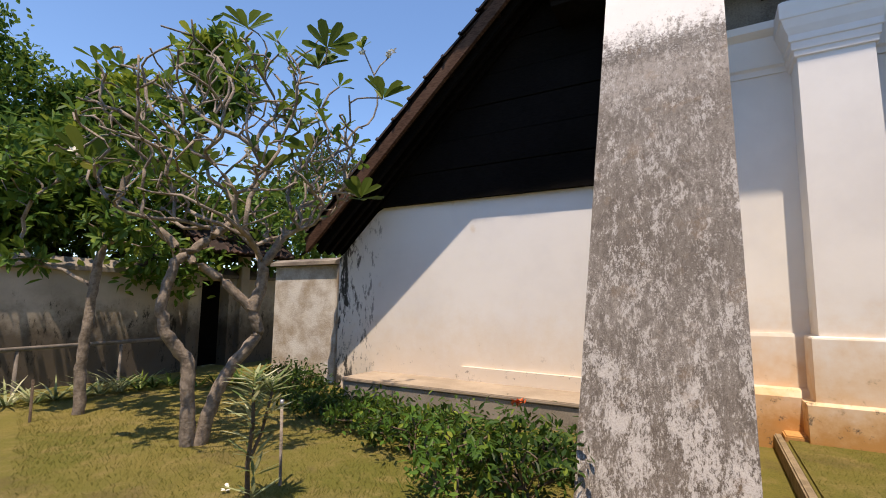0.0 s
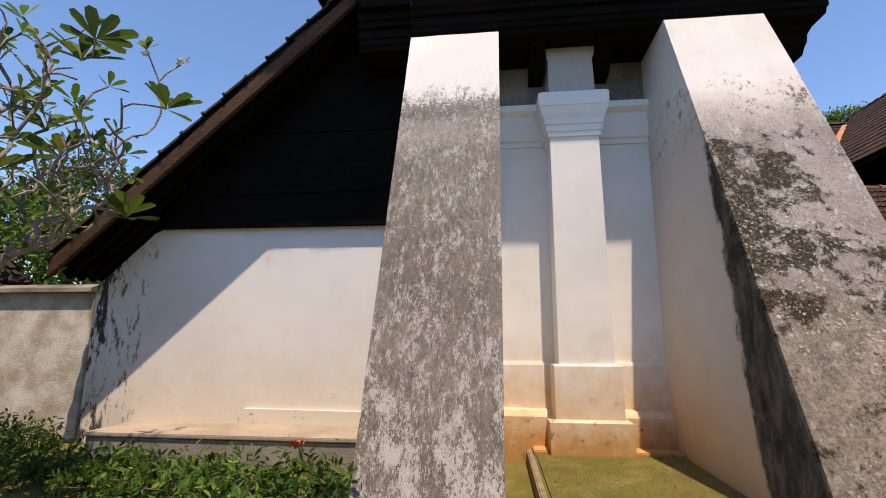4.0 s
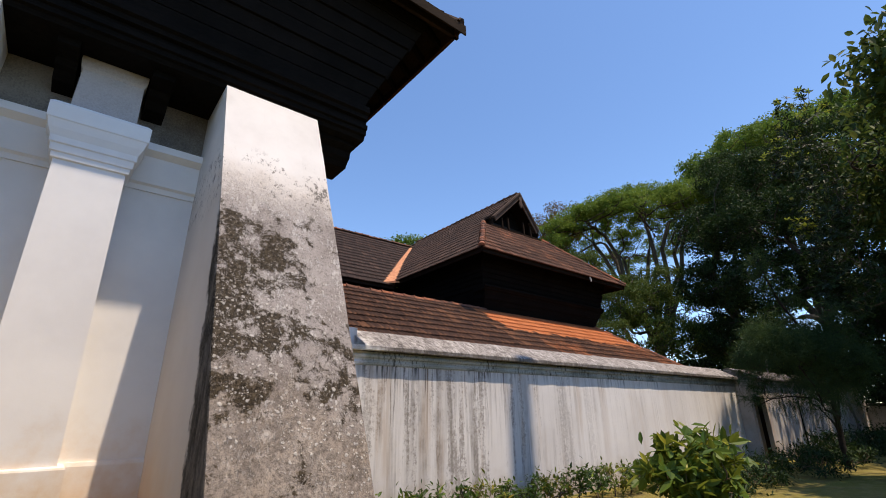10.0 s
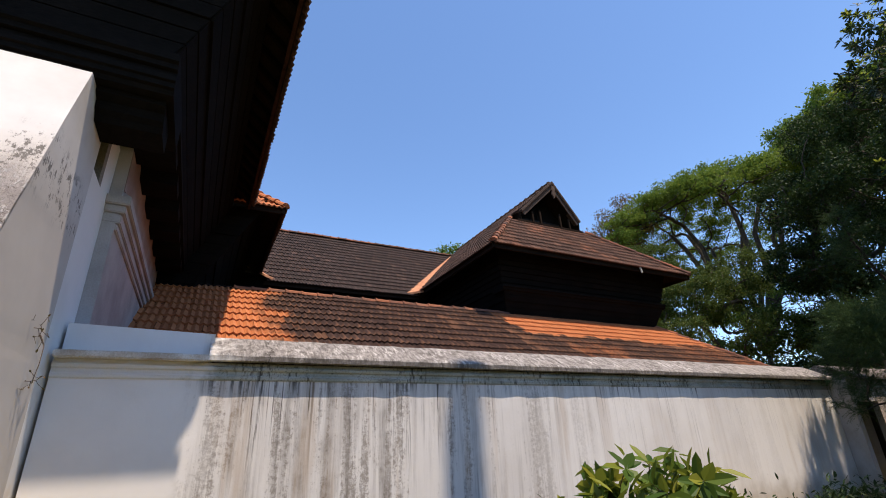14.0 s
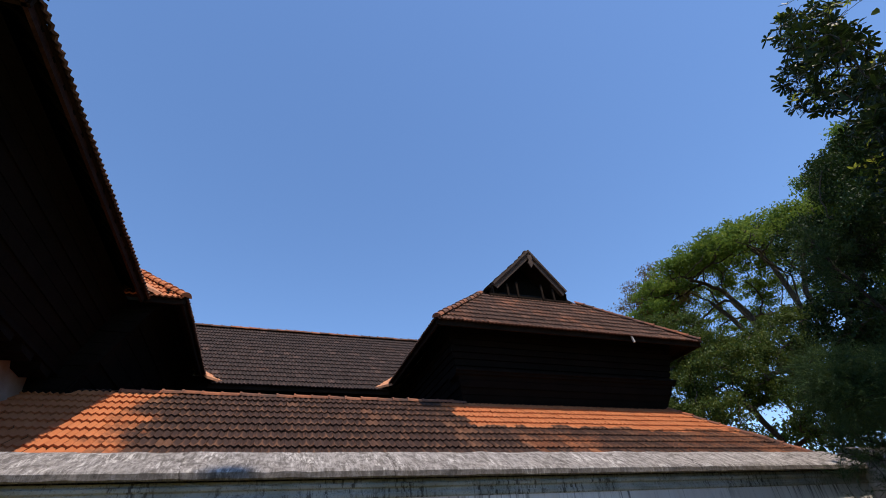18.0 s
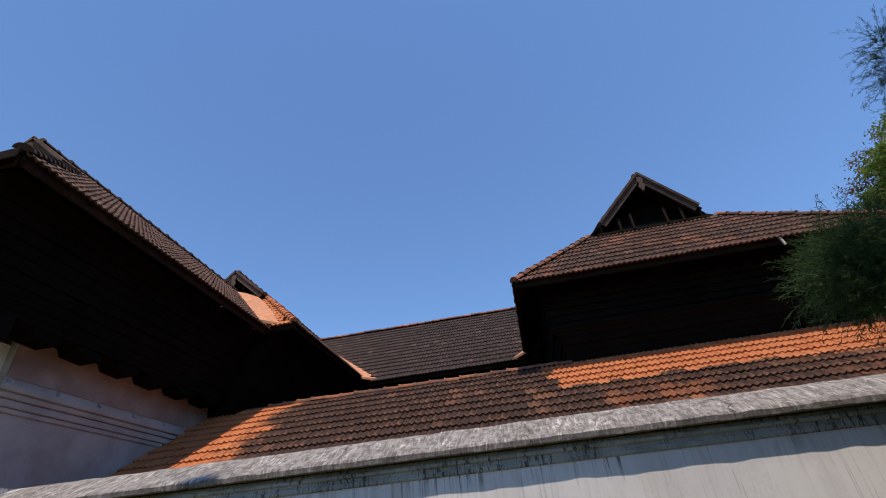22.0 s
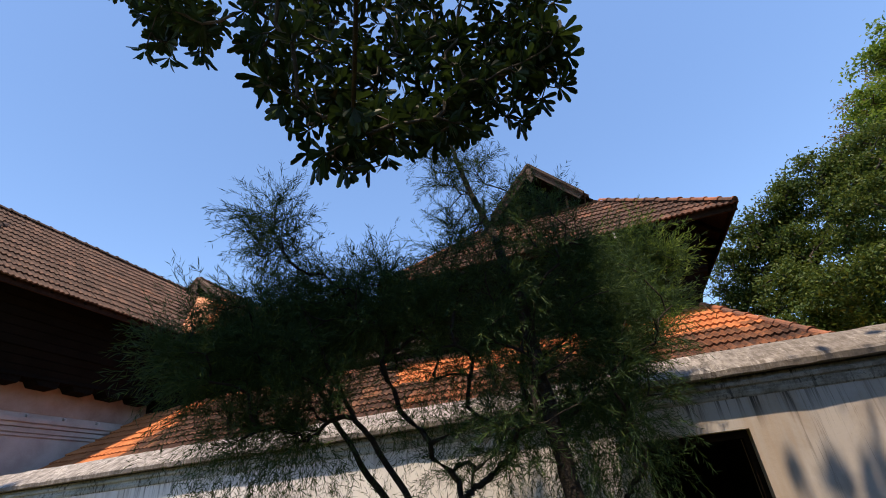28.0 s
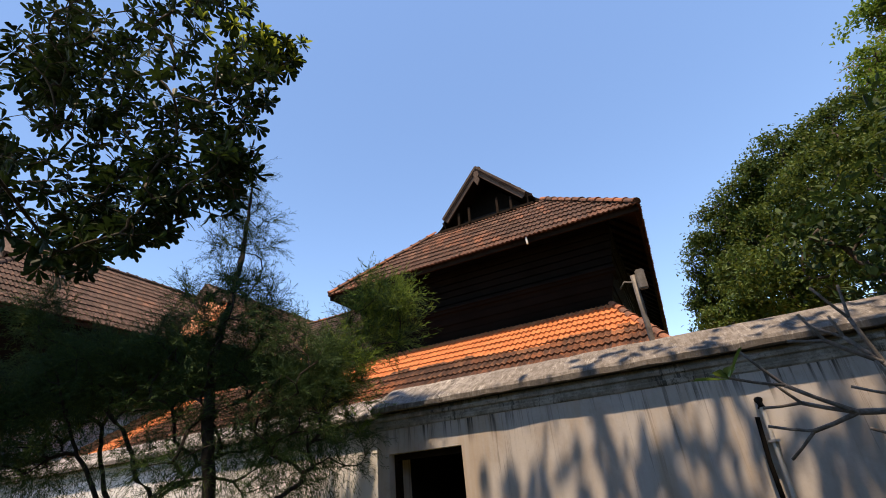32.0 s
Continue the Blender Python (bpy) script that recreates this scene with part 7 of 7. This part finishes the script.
# ---- shrubs and hedges ----
def bush(name, label, base, blobs, material, n, length, width, stems=14, seed=1, bark=BARK_BROWN, up=0.4):
    rng = np.random.default_rng(seed)
    root = thing(name, label, "shrub", base)
    tips = []
    for c, r in blobs:
        tips += list(ball(rng, stems, c, r, 0.4))
    b = Vector(base)
    tree = Branches([[b + Vector((0, 0, -0.04)), b + Vector((0.01, 0.0, 0.12))]], rng, 0.5)
    tree.grow(tips, 0.05, 0.1, 5)
    tree.wood(bark, root, 0.005, 0.35, 5, 0.03, 0.0, "stem_work", False)
    at, way = tree.ends()
    A, W, F = whorls(rng, at, way + np.array((0, 0, up)), 6, 0.4, 1.0)
    A2, W2, F2 = leafy(rng, at, n, max(blobs[0][1]) * 0.22)
    m = len(A) + n
    scatter("leaves", np.vstack((A, A2)), np.vstack((W, W2 + np.array((0, 0, up)))), np.vstack((F, F2)), rng.uniform(0.7, 1.25, m) * length, rng.uniform(0.8, 1.2, m) * width, material, root)
    return root


for k, (x, y, r) in enumerate(((-1.5, 2.85, 0.36), (-1.05, 2.95, 0.34), (-1.2, 3.35, 0.38), (-1.75, 3.3, 0.38), (-2.25, 3.5, 0.36), (-1.45, 3.75, 0.38), (-2.0, 3.85, 0.36), (-2.7, 3.75, 0.36), (-3.15, 3.95, 0.36), (-3.6, 4.1, 0.34), (-4.05, 4.3, 0.34), (-4.5, 4.45, 0.36), (-2.5, 4.2, 0.34), (-4.9, 4.75, 0.36), (-5.35, 5.0, 0.36), (-5.8, 5.15, 0.34), (-3.4, 4.45, 0.34), (-1.0, 3.8, 0.34))):
    h = max(0.20, 1.24 - 0.245 * y) if x > -4.6 else 0.36
    bush("hedge_shrub", "low glossy green hedge shrub with bare stems below", (x, y, 0), [((x, y, h * 0.52), (r, r, h * 0.38))], LEAF_HEDGE if k % 4 else LEAF_BRIGHT, 250, 0.075, 0.030, 26, 100 + k)
rng = np.random.default_rng(7)
A, W, F = whorls(rng, np.array([(-1.25, 3.35, 0.56), (-1.22, 3.37, 0.58), (-1.27, 3.32, 0.57)]), rand_dirs(rng, 3, (0, 0, 1.5)), 9, 0.1)
scatter("flower_cluster", A, W, F, 0.04, 0.02, BLOOM, None, "")
tagged(bpy.data.objects["flower_cluster"], "small orange flower cluster on the hedge", "flower")
bush("croton_shrub", "leafy shrub with drooping yellow-green leaves", (7.85, 3.3, 0), [((7.8, 3.2, 0.82), (0.58, 0.48, 0.36)), ((7.4, 3.3, 0.70), (0.35, 0.3, 0.3)), ((8.25, 3.3, 0.72), (0.4, 0.35, 0.32)), ((7.8, 3.2, 0.45), (0.5, 0.4, 0.25))], LEAF_CROTON, 330, 0.19, 0.082, 30, 130, BARK_BROWN, -0.1)
for k in range(16):
    x = 4.2 + k * 0.52
    bush("hedge_shrub", "low green and yellow shrub along the boundary wall", (x, 5.45, 0), [((x, 5.45, 0.28), (0.30, 0.26, 0.18))], LEAF_YELLOW if k % 3 == 1 else LEAF_HEDGE, 170, 0.09, 0.035, 16, 140 + k)
for k, (x, y) in enumerate(((9.5, 3.7), (10.3, 3.9), (11.2, 4.1), (12.2, 4.2), (8.9, 3.9))):
    bush("low_shrub", "low blue-green shrub by the path", (x, y, 0), [((x, y, 0.22), (0.45, 0.4, 0.2))], LEAF_DEEP, 320, 0.10, 0.03, 22, 160 + k)
for k in range(12):
    x, y = 12.9 + k * 0.85, 4.1 + 0.45 * math.sin(k * 2.3)
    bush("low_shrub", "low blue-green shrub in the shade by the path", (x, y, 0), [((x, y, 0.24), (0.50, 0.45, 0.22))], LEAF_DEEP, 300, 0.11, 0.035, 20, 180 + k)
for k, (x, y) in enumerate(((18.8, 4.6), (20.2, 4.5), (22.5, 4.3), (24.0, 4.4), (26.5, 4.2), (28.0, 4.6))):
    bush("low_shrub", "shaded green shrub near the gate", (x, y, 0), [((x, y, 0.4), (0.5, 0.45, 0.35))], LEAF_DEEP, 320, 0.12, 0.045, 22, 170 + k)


def strappy(name, label, spots, length, material, seed, width=0.03, lean=0.9):
    rng = np.random.default_rng(seed)
    strip = np.array([(0.5, 0, 0), (-0.5, 0, 0), (0.45, 0.35, 0), (-0.45, 0.35, 0), (0.3, 0.7, 0), (-0.3, 0.7, 0), (0, 1, 0)])
    for x, y in spots:
        root = thing(name, label, "plant", (x, y, 0))
        n = 22
        a = rng.random(n) * 6.28
        W = np.stack((np.cos(a) * lean, np.sin(a) * lean, rng.uniform(0.5, 1.4, n)), 1)
        A = np.stack((x + np.cos(a) * 0.03, y + np.sin(a) * 0.03, np.full(n, -0.01)), 1)
        strip2 = strip.copy()
        strip2[:, 2] = -((strip[:, 1]) ** 2) * 6
        scatter("leaves", A, W, np.tile((0, 0, 1.0), (n, 1)) + W * 0.1, rng.uniform(0.7, 1.2, n) * length, width, material, root, "", strip2, [(0, 1, 3, 2), (2, 3, 5, 4), (4, 5, 6)])


rng = np.random.default_rng(9)
strappy("spider_lily", "clump of pale strap-leaved lily", [(-7.6 + rng.uniform(-0.25, 0.25), 2.0 + 0.24 * k) for k in range(10)], 0.42, LEAF_PALE, 31)
strappy("spider_lily", "clump of dark strap leaves in the shade", [(-7.3 + 0.12 * k + rng.uniform(-0.15, 0.15), 3.9 + 0.2 * k) for k in range(8)], 0.38, LEAF_HEDGE, 32)

drac = thing("variegated_plant", "slender plant with white-edged variegated leaves", "plant", (-2.62, 2.12, 0))
v, f = [], []
tube_lists([Vector(p) for p in ((-2.62, 2.12, -0.04), (-2.63, 2.11, 0.25), (-2.61, 2.12, 0.5), (-2.62, 2.12, 0.72))], [0.018, 0.015, 0.013, 0.01], 7, v, f)
tube_lists([Vector(p) for p in ((-2.63, 2.11, 0.25), (-2.58, 2.17, 0.45), (-2.55, 2.21, 0.70))], [0.012, 0.01, 0.009], 7, v, f)
sheet("stem", v, f, BARK_BROWN, drac, "", True)
rng = np.random.default_rng(33)
heads = np.array([(-2.62, 2.12, z) for z in (0.80, 0.76, 0.72, 0.68, 0.63, 0.57, 0.50, 0.42)] + [(-2.55, 2.21, z) for z in (0.76, 0.71, 0.65, 0.58)] + [(-2.60, 2.13, 0.30), (-2.6, 2.14, 0.2), (-2.58, 2.12, 0.08)])
A, W, F = whorls(rng, heads, np.tile((0, 0, 1.0), (len(heads), 1)), 8, 0.35, 0.9)
scatter("leaves", A, W, F, rng.uniform(0.13, 0.24, len(A)), 0.025, LEAF_PALE, drac)

# bare frangipani by the gate wall
rng = np.random.default_rng(35)
bare = thing("bare_frangipani", "leafless grey frangipani with stubby branches", "tree", (22.9, 4.5, 0))
ends = []


def fork(p, way, length, r, depth):
    """A stubby branch that splits in two or three at its swollen end."""
    mid = p + way * length * 0.55 + Vector((0, 0, -0.02 * length))
    q = p + way * length
    v, f = [], []
    tube_lists([p, mid, q], [r * 1.2, r * 1.0, r * 1.08], 8, v, f)
    sheet("branch", v, f, BARK_TWIG, bare, "", True)
    if depth == 0:
        ends.append(q)
        return
    side = Vector((way.z, 0, -way.x))
    for k in (-0.42, 0.46) if depth != 2 else (-0.55, 0.0, 0.55):
        turned = (way + side * (k + rng.normal() * 0.10) + Vector((0, rng.normal() * 0.22, 0.10))).normalized()
        fork(q, turned, length * rng.uniform(0.62, 0.92), max(0.0085, r * 0.70), depth - 1)


v, f = [], []
tube_lists([Vector(p) for p in ((22.9, 4.5, -0.05), (22.88, 4.5, 0.5), (22.80, 4.5, 1.0), (22.66, 4.52, 1.30))], [0.055, 0.046, 0.038, 0.032], 10, v, f)
sheet("trunk", v, f, BARK_TWIG, bare, "", True)
fork(Vector((22.66, 4.52, 1.30)), Vector((-0.85, 0, 0.42)).normalized(), 0.52, 0.028, 3)
fork(Vector((22.80, 4.5, 1.0)), Vector((-0.70, 0.05, 0.66)).normalized(), 0.40, 0.026, 3)
fork(Vector((22.66, 4.52, 1.30)), Vector((-0.36, 0, 0.92)).normalized(), 0.30, 0.024, 2)
leafy = min(ends, key=lambda q: q.x)
A, W, F = whorls(rng, np.array([tuple(leafy)]), np.array([(-0.3, 0, 0.8)]), 8, 0.35)
scatter("leaves", A, W, F, rng.uniform(0.16, 0.27, len(A)), 0.075, LEAF_BRIGHT, bare, "bright green young leaves", PADDLE_V, PADDLE_F)

# ---- garden wall on the far side of the lawn ----
garden = thing("wall_garden", "old stained garden wall with a weathered coping", "wall", (-8.8, 3, 0), kind="structure")
bm = bmesh.new()
box(bm, -9.0, -8.6, -6.0, 5.62, -0.1, 1.75)
box(bm, -9.0, -8.6, 6.22, 12.0, -0.1, 1.75)
box(bm, -9.0, -8.6, 5.62, 6.22, 1.70, 1.75)
part("wall_face", bm, MOULDY, garden)
bm = bmesh.new()
prism(bm, [Vector((-9.06, -6, 1.752)), Vector((-8.52, -6, 1.752)), Vector((-8.52, -6, 1.82)), Vector((-8.66, -6, 1.96)), Vector((-8.94, -6, 1.98)), Vector((-9.06, -6, 1.84))], (0, 18, 0))
part("coping", bm, STAINED_SHADED, garden)
pier = thing("wall_pier", "white plastered wall stub, peeling and mould-stained at its foot", "wall", (-5.9, 5.9, 0), kind="structure")
block("wall_face", -6.82, -5.33, 5.86, 6.2, -0.1, 1.92, LEDGE_WHITE, pier, "", 0.01)
# dark strip set in for the shade of the gap beside the wing
block("wall_joint", -5.33, -5.103, 6.04, 6.18, -0.1, 1.90, STAINED_SHADED, pier, "recessed dark strip for the shaded gap beside the wing")
bm = bmesh.new()
prism(bm, [Vector((-6.88, 5.78, 1.922)), Vector((-6.88, 6.28, 1.922)), Vector((-6.88, 6.26, 1.98)), Vector((-6.88, 6.1, 2.04)), Vector((-6.88, 5.94, 2.04)), Vector((-6.88, 5.79, 1.98))], (1.56, 0, 0))
part("coping", bm, STAINED_SHADED, pier)
gate = thing("garden_gate_roof", "small dark tiled roof over the garden gate", "roof", (-8.3, 6.0, 0))
tiled_slope(gate, (-7.85, 5.0, 2.22), (0, 1, 0), (-0.75, 0, 0.6), [(0, 0), (2.2, 0), (2.2, 1.0), (0, 1.0)], TILE_OLD, None, 90)
tiled_slope(gate, (-9.4, 5.0, 2.22), (0, 1, 0), (0.78, 0, 0.6), [(0, 0), (2.2, 0), (2.2, 1.0), (0, 1.0)], TILE_OLD, None, 91)
for y in (5.36, 6.48):
    block("gate_pier", -8.598, -8.44, y - 0.10, y + 0.10, -0.05, 2.24, MOULDY, gate, "stained plaster gate pier", 0.01)
# near-black sheet stands in for the darkness of the open gateway
block("gateway_dark", -8.95, -8.9, 5.60, 6.24, 0, 1.72, TIMBER, gate, "near-black sheet for the unlit garden gateway")
rail = thing("garden_railing", "low weathered grey pipe railing before the garden wall", "railing", (-7.9, 3.3, 0))
pipe("rail", [(-7.9, 0.6, 0.62), (-7.9, 4.6, 0.66)], 0.030, PIPE_DULL, rail)
for y in (1.4, 2.65, 3.9):
    pipe("post", [(-7.9, y, -0.05), (-7.9, y, 0.62)], 0.022, PIPE_DULL, rail)
stake = thing("garden_stake", "thin pale stake in the lawn", "stake", (-2.74, 2.49, 0))
pipe("stake_pole", [(-2.74, 2.49, -0.05), (-2.75, 2.48, 0.55)], 0.011, BARK_GREY, stake)
pipe("stake_cap", [(-2.75, 2.48, 0.55), (-2.75, 2.48, 0.58)], 0.015, IRON, stake)
stake = thing("garden_stake", "short bamboo stake in the lawn", "stake", (-6.4, 2.32, 0))
pipe("stake_pole", [(-6.4, 2.32, -0.05), (-6.4, 2.31, 0.43)], 0.014, BARK_BROWN, stake)

# raised bed between the buttresses, with its edging
bed = thing("grass_bed", "raised grass bed between the buttresses with an ochre edging", "bed", (1.2, 4.4, 0), kind="structure")
block("bed_soil", 0.55, 2.06, 3.1, 5.20, -0.1, 0.13, LAWN, bed, "", 0.02)
block("edging", 0.485, 0.548, 2.9, 5.44, -0.1, 0.12, OCHRE, bed, "", 0.012)
block("apron", 0.55, 2.06, 5.20, 5.44, -0.1, 0.16, PLASTER, bed, "ochre-stained apron", 0.012)

# fallen flowers on the lawn
rng = np.random.default_rng(41)
for k, (x, y) in enumerate(((-2.95, 2.2), (-2.0, 2.3), (-1.9, 2.35))):
    A, W, F = whorls(rng, np.array([(x, y, 0.012)]), np.array([(0.1, 0.1, 1.0)]), 5, 0.05, 1.2)
    ob = scatter("fallen_flower", A, W, F, 0.035, 0.026, PETAL, None)
    del ob["kind"]
    tagged(ob, "white frangipani flower fallen on the lawn", "flower", "fallen flowers")

# ---- far wall, pole, pipe ----
far = thing("wall_far", "pale wall closing the garden in the shade", "wall", (31.2, 0, 0), kind="structure")
block("wall_face", 31.0, 31.4, -14, 5.66, -0.1, 1.45, STREAKED_WARM, far)
block("coping", 30.92, 31.48, -14, 5.66, 1.452, 1.6, COPING, far, "", 0.04)
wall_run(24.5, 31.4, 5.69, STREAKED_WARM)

POLE_GREY = make_plain("weathered_steel", (0.10, 0.085, 0.075), (0.20, 0.175, 0.155), 9, 0.6, 0.2)
pole = thing("lamp_pole", "weathered steel pole with a small floodlight above the wall", "lamp", (20.63, 6.12, 2.4))
pipe("pole_tube", [(20.63, 6.14, 2.30), (20.63, 6.10, 2.8), (20.63, 6.04, 3.36)], 0.032, POLE_GREY, pole)
block("floodlight", 20.66, 20.76, 5.97, 6.05, 3.16, 3.40, POLE_GREY, pole, "grey floodlight housing", 0.015)
pipe("bracket_arm", [(20.63, 6.05, 3.27), (20.52, 6.0, 3.29), (20.46, 6.0, 3.22)], 0.010, POLE_GREY, pole)
pipe("cable", [(20.70, 6.03, 3.16), (20.68, 6.05, 2.98), (20.66, 6.09, 2.85)], 0.007, TIMBER, pole)

down = thing("wall_pipe", "pale conduit pipe clipped to the gate wall", "pipe", (21.33, 5.63, 1))
pipe("pipe_tube", [(21.34, 5.62, 1.74), (21.33, 5.62, 1.2), (21.31, 5.62, 0.05)], 0.020, PIPE_PALE, down)
pipe("pipe_elbow", [(21.34, 5.70, 1.80), (21.34, 5.64, 1.80), (21.34, 5.62, 1.73)], 0.034, DARK, down)
pipe("drain_hose", [(21.28, 5.63, 1.66), (21.25, 5.63, 1.3), (21.24, 5.63, 0.05)], 0.02, TIMBER, down, "black hose")
for z in (1.45, 0.9):
    block("clip", 21.29, 21.38, 5.588, 5.679, z, z + 0.02, IRON, down)
for x in (8.26, 10.6, 5.9):
    sp = thing("drain_hole", "dark broken drain hole under the coping", "drain", (x, 6.0, 2.17))
    pipe("drain_pipe", [(x, 6.10, 2.175), (x, 6.0, 2.17)], 0.028, DARK, sp)

# small fittings
weed = thing("wall_weed", "dry leafless weed rooted in the wall joint", "plant", (3.18, 5.4, 2.3))
rng = np.random.default_rng(61)
tree = Branches([[(3.17, 5.55, 2.28), (3.15, 5.45, 2.34)]], rng, 0.3)
tree.grow(list(ball(rng, 26, (3.12, 5.25, 2.32), (0.16, 0.2, 0.22))) + list(ball(rng, 10, (3.2, 5.35, 1.95), (0.1, 0.15, 0.1))), 0.1, 0.2, 5)
tree.wood(BARK_BROWN, weed, 0.0022, 0.25, 4, 0.006, 0.0, "twig_work", False)
at, way = tree.ends()
scatter("leaves", at, way, rand_dirs(rng, len(at), (0, 0, 1)), 0.035, 0.016, LEAF_DRY, weed)

# short grass on the lawn
rng = np.random.default_rng(71)
n = 42000
X, Y = rng.uniform(-7.8, 0.4, n), rng.uniform(1.0, 5.2, n)
keep = (np.abs(X) < Y * 2.9) & ((X < -0.8) | (Y < 2.7))
X, Y = X[keep], Y[keep]
n = len(X)
a = rng.random(n) * 6.28
blade = np.array([(-0.5, 0, 0), (0.5, 0, 0), (0, 1, 0)])
Z = np.full(n, -0.02)
m = 5200
X, Y, Z = np.append(X, rng.uniform(0.57, 2.04, m)), np.append(Y, rng.uniform(3.1, 5.18, m)), np.append(Z, np.full(m, 0.12))
a, n = np.append(a, rng.random(m) * 6.28), n + m
ob = scatter("grass", np.stack((X, Y, Z), 1), np.stack((np.cos(a) * 0.7, np.sin(a) * 0.7, np.ones(n)), 1), np.stack((np.sin(a), -np.cos(a), np.zeros(n)), 1) + 0.01, rng.uniform(0.020, 0.042, n), 0.0045, GRASS, None, "", blade, [(0, 1, 2)])
tagged(ob, "short dry grass blades on the lawn", "grass", kind="stuff")
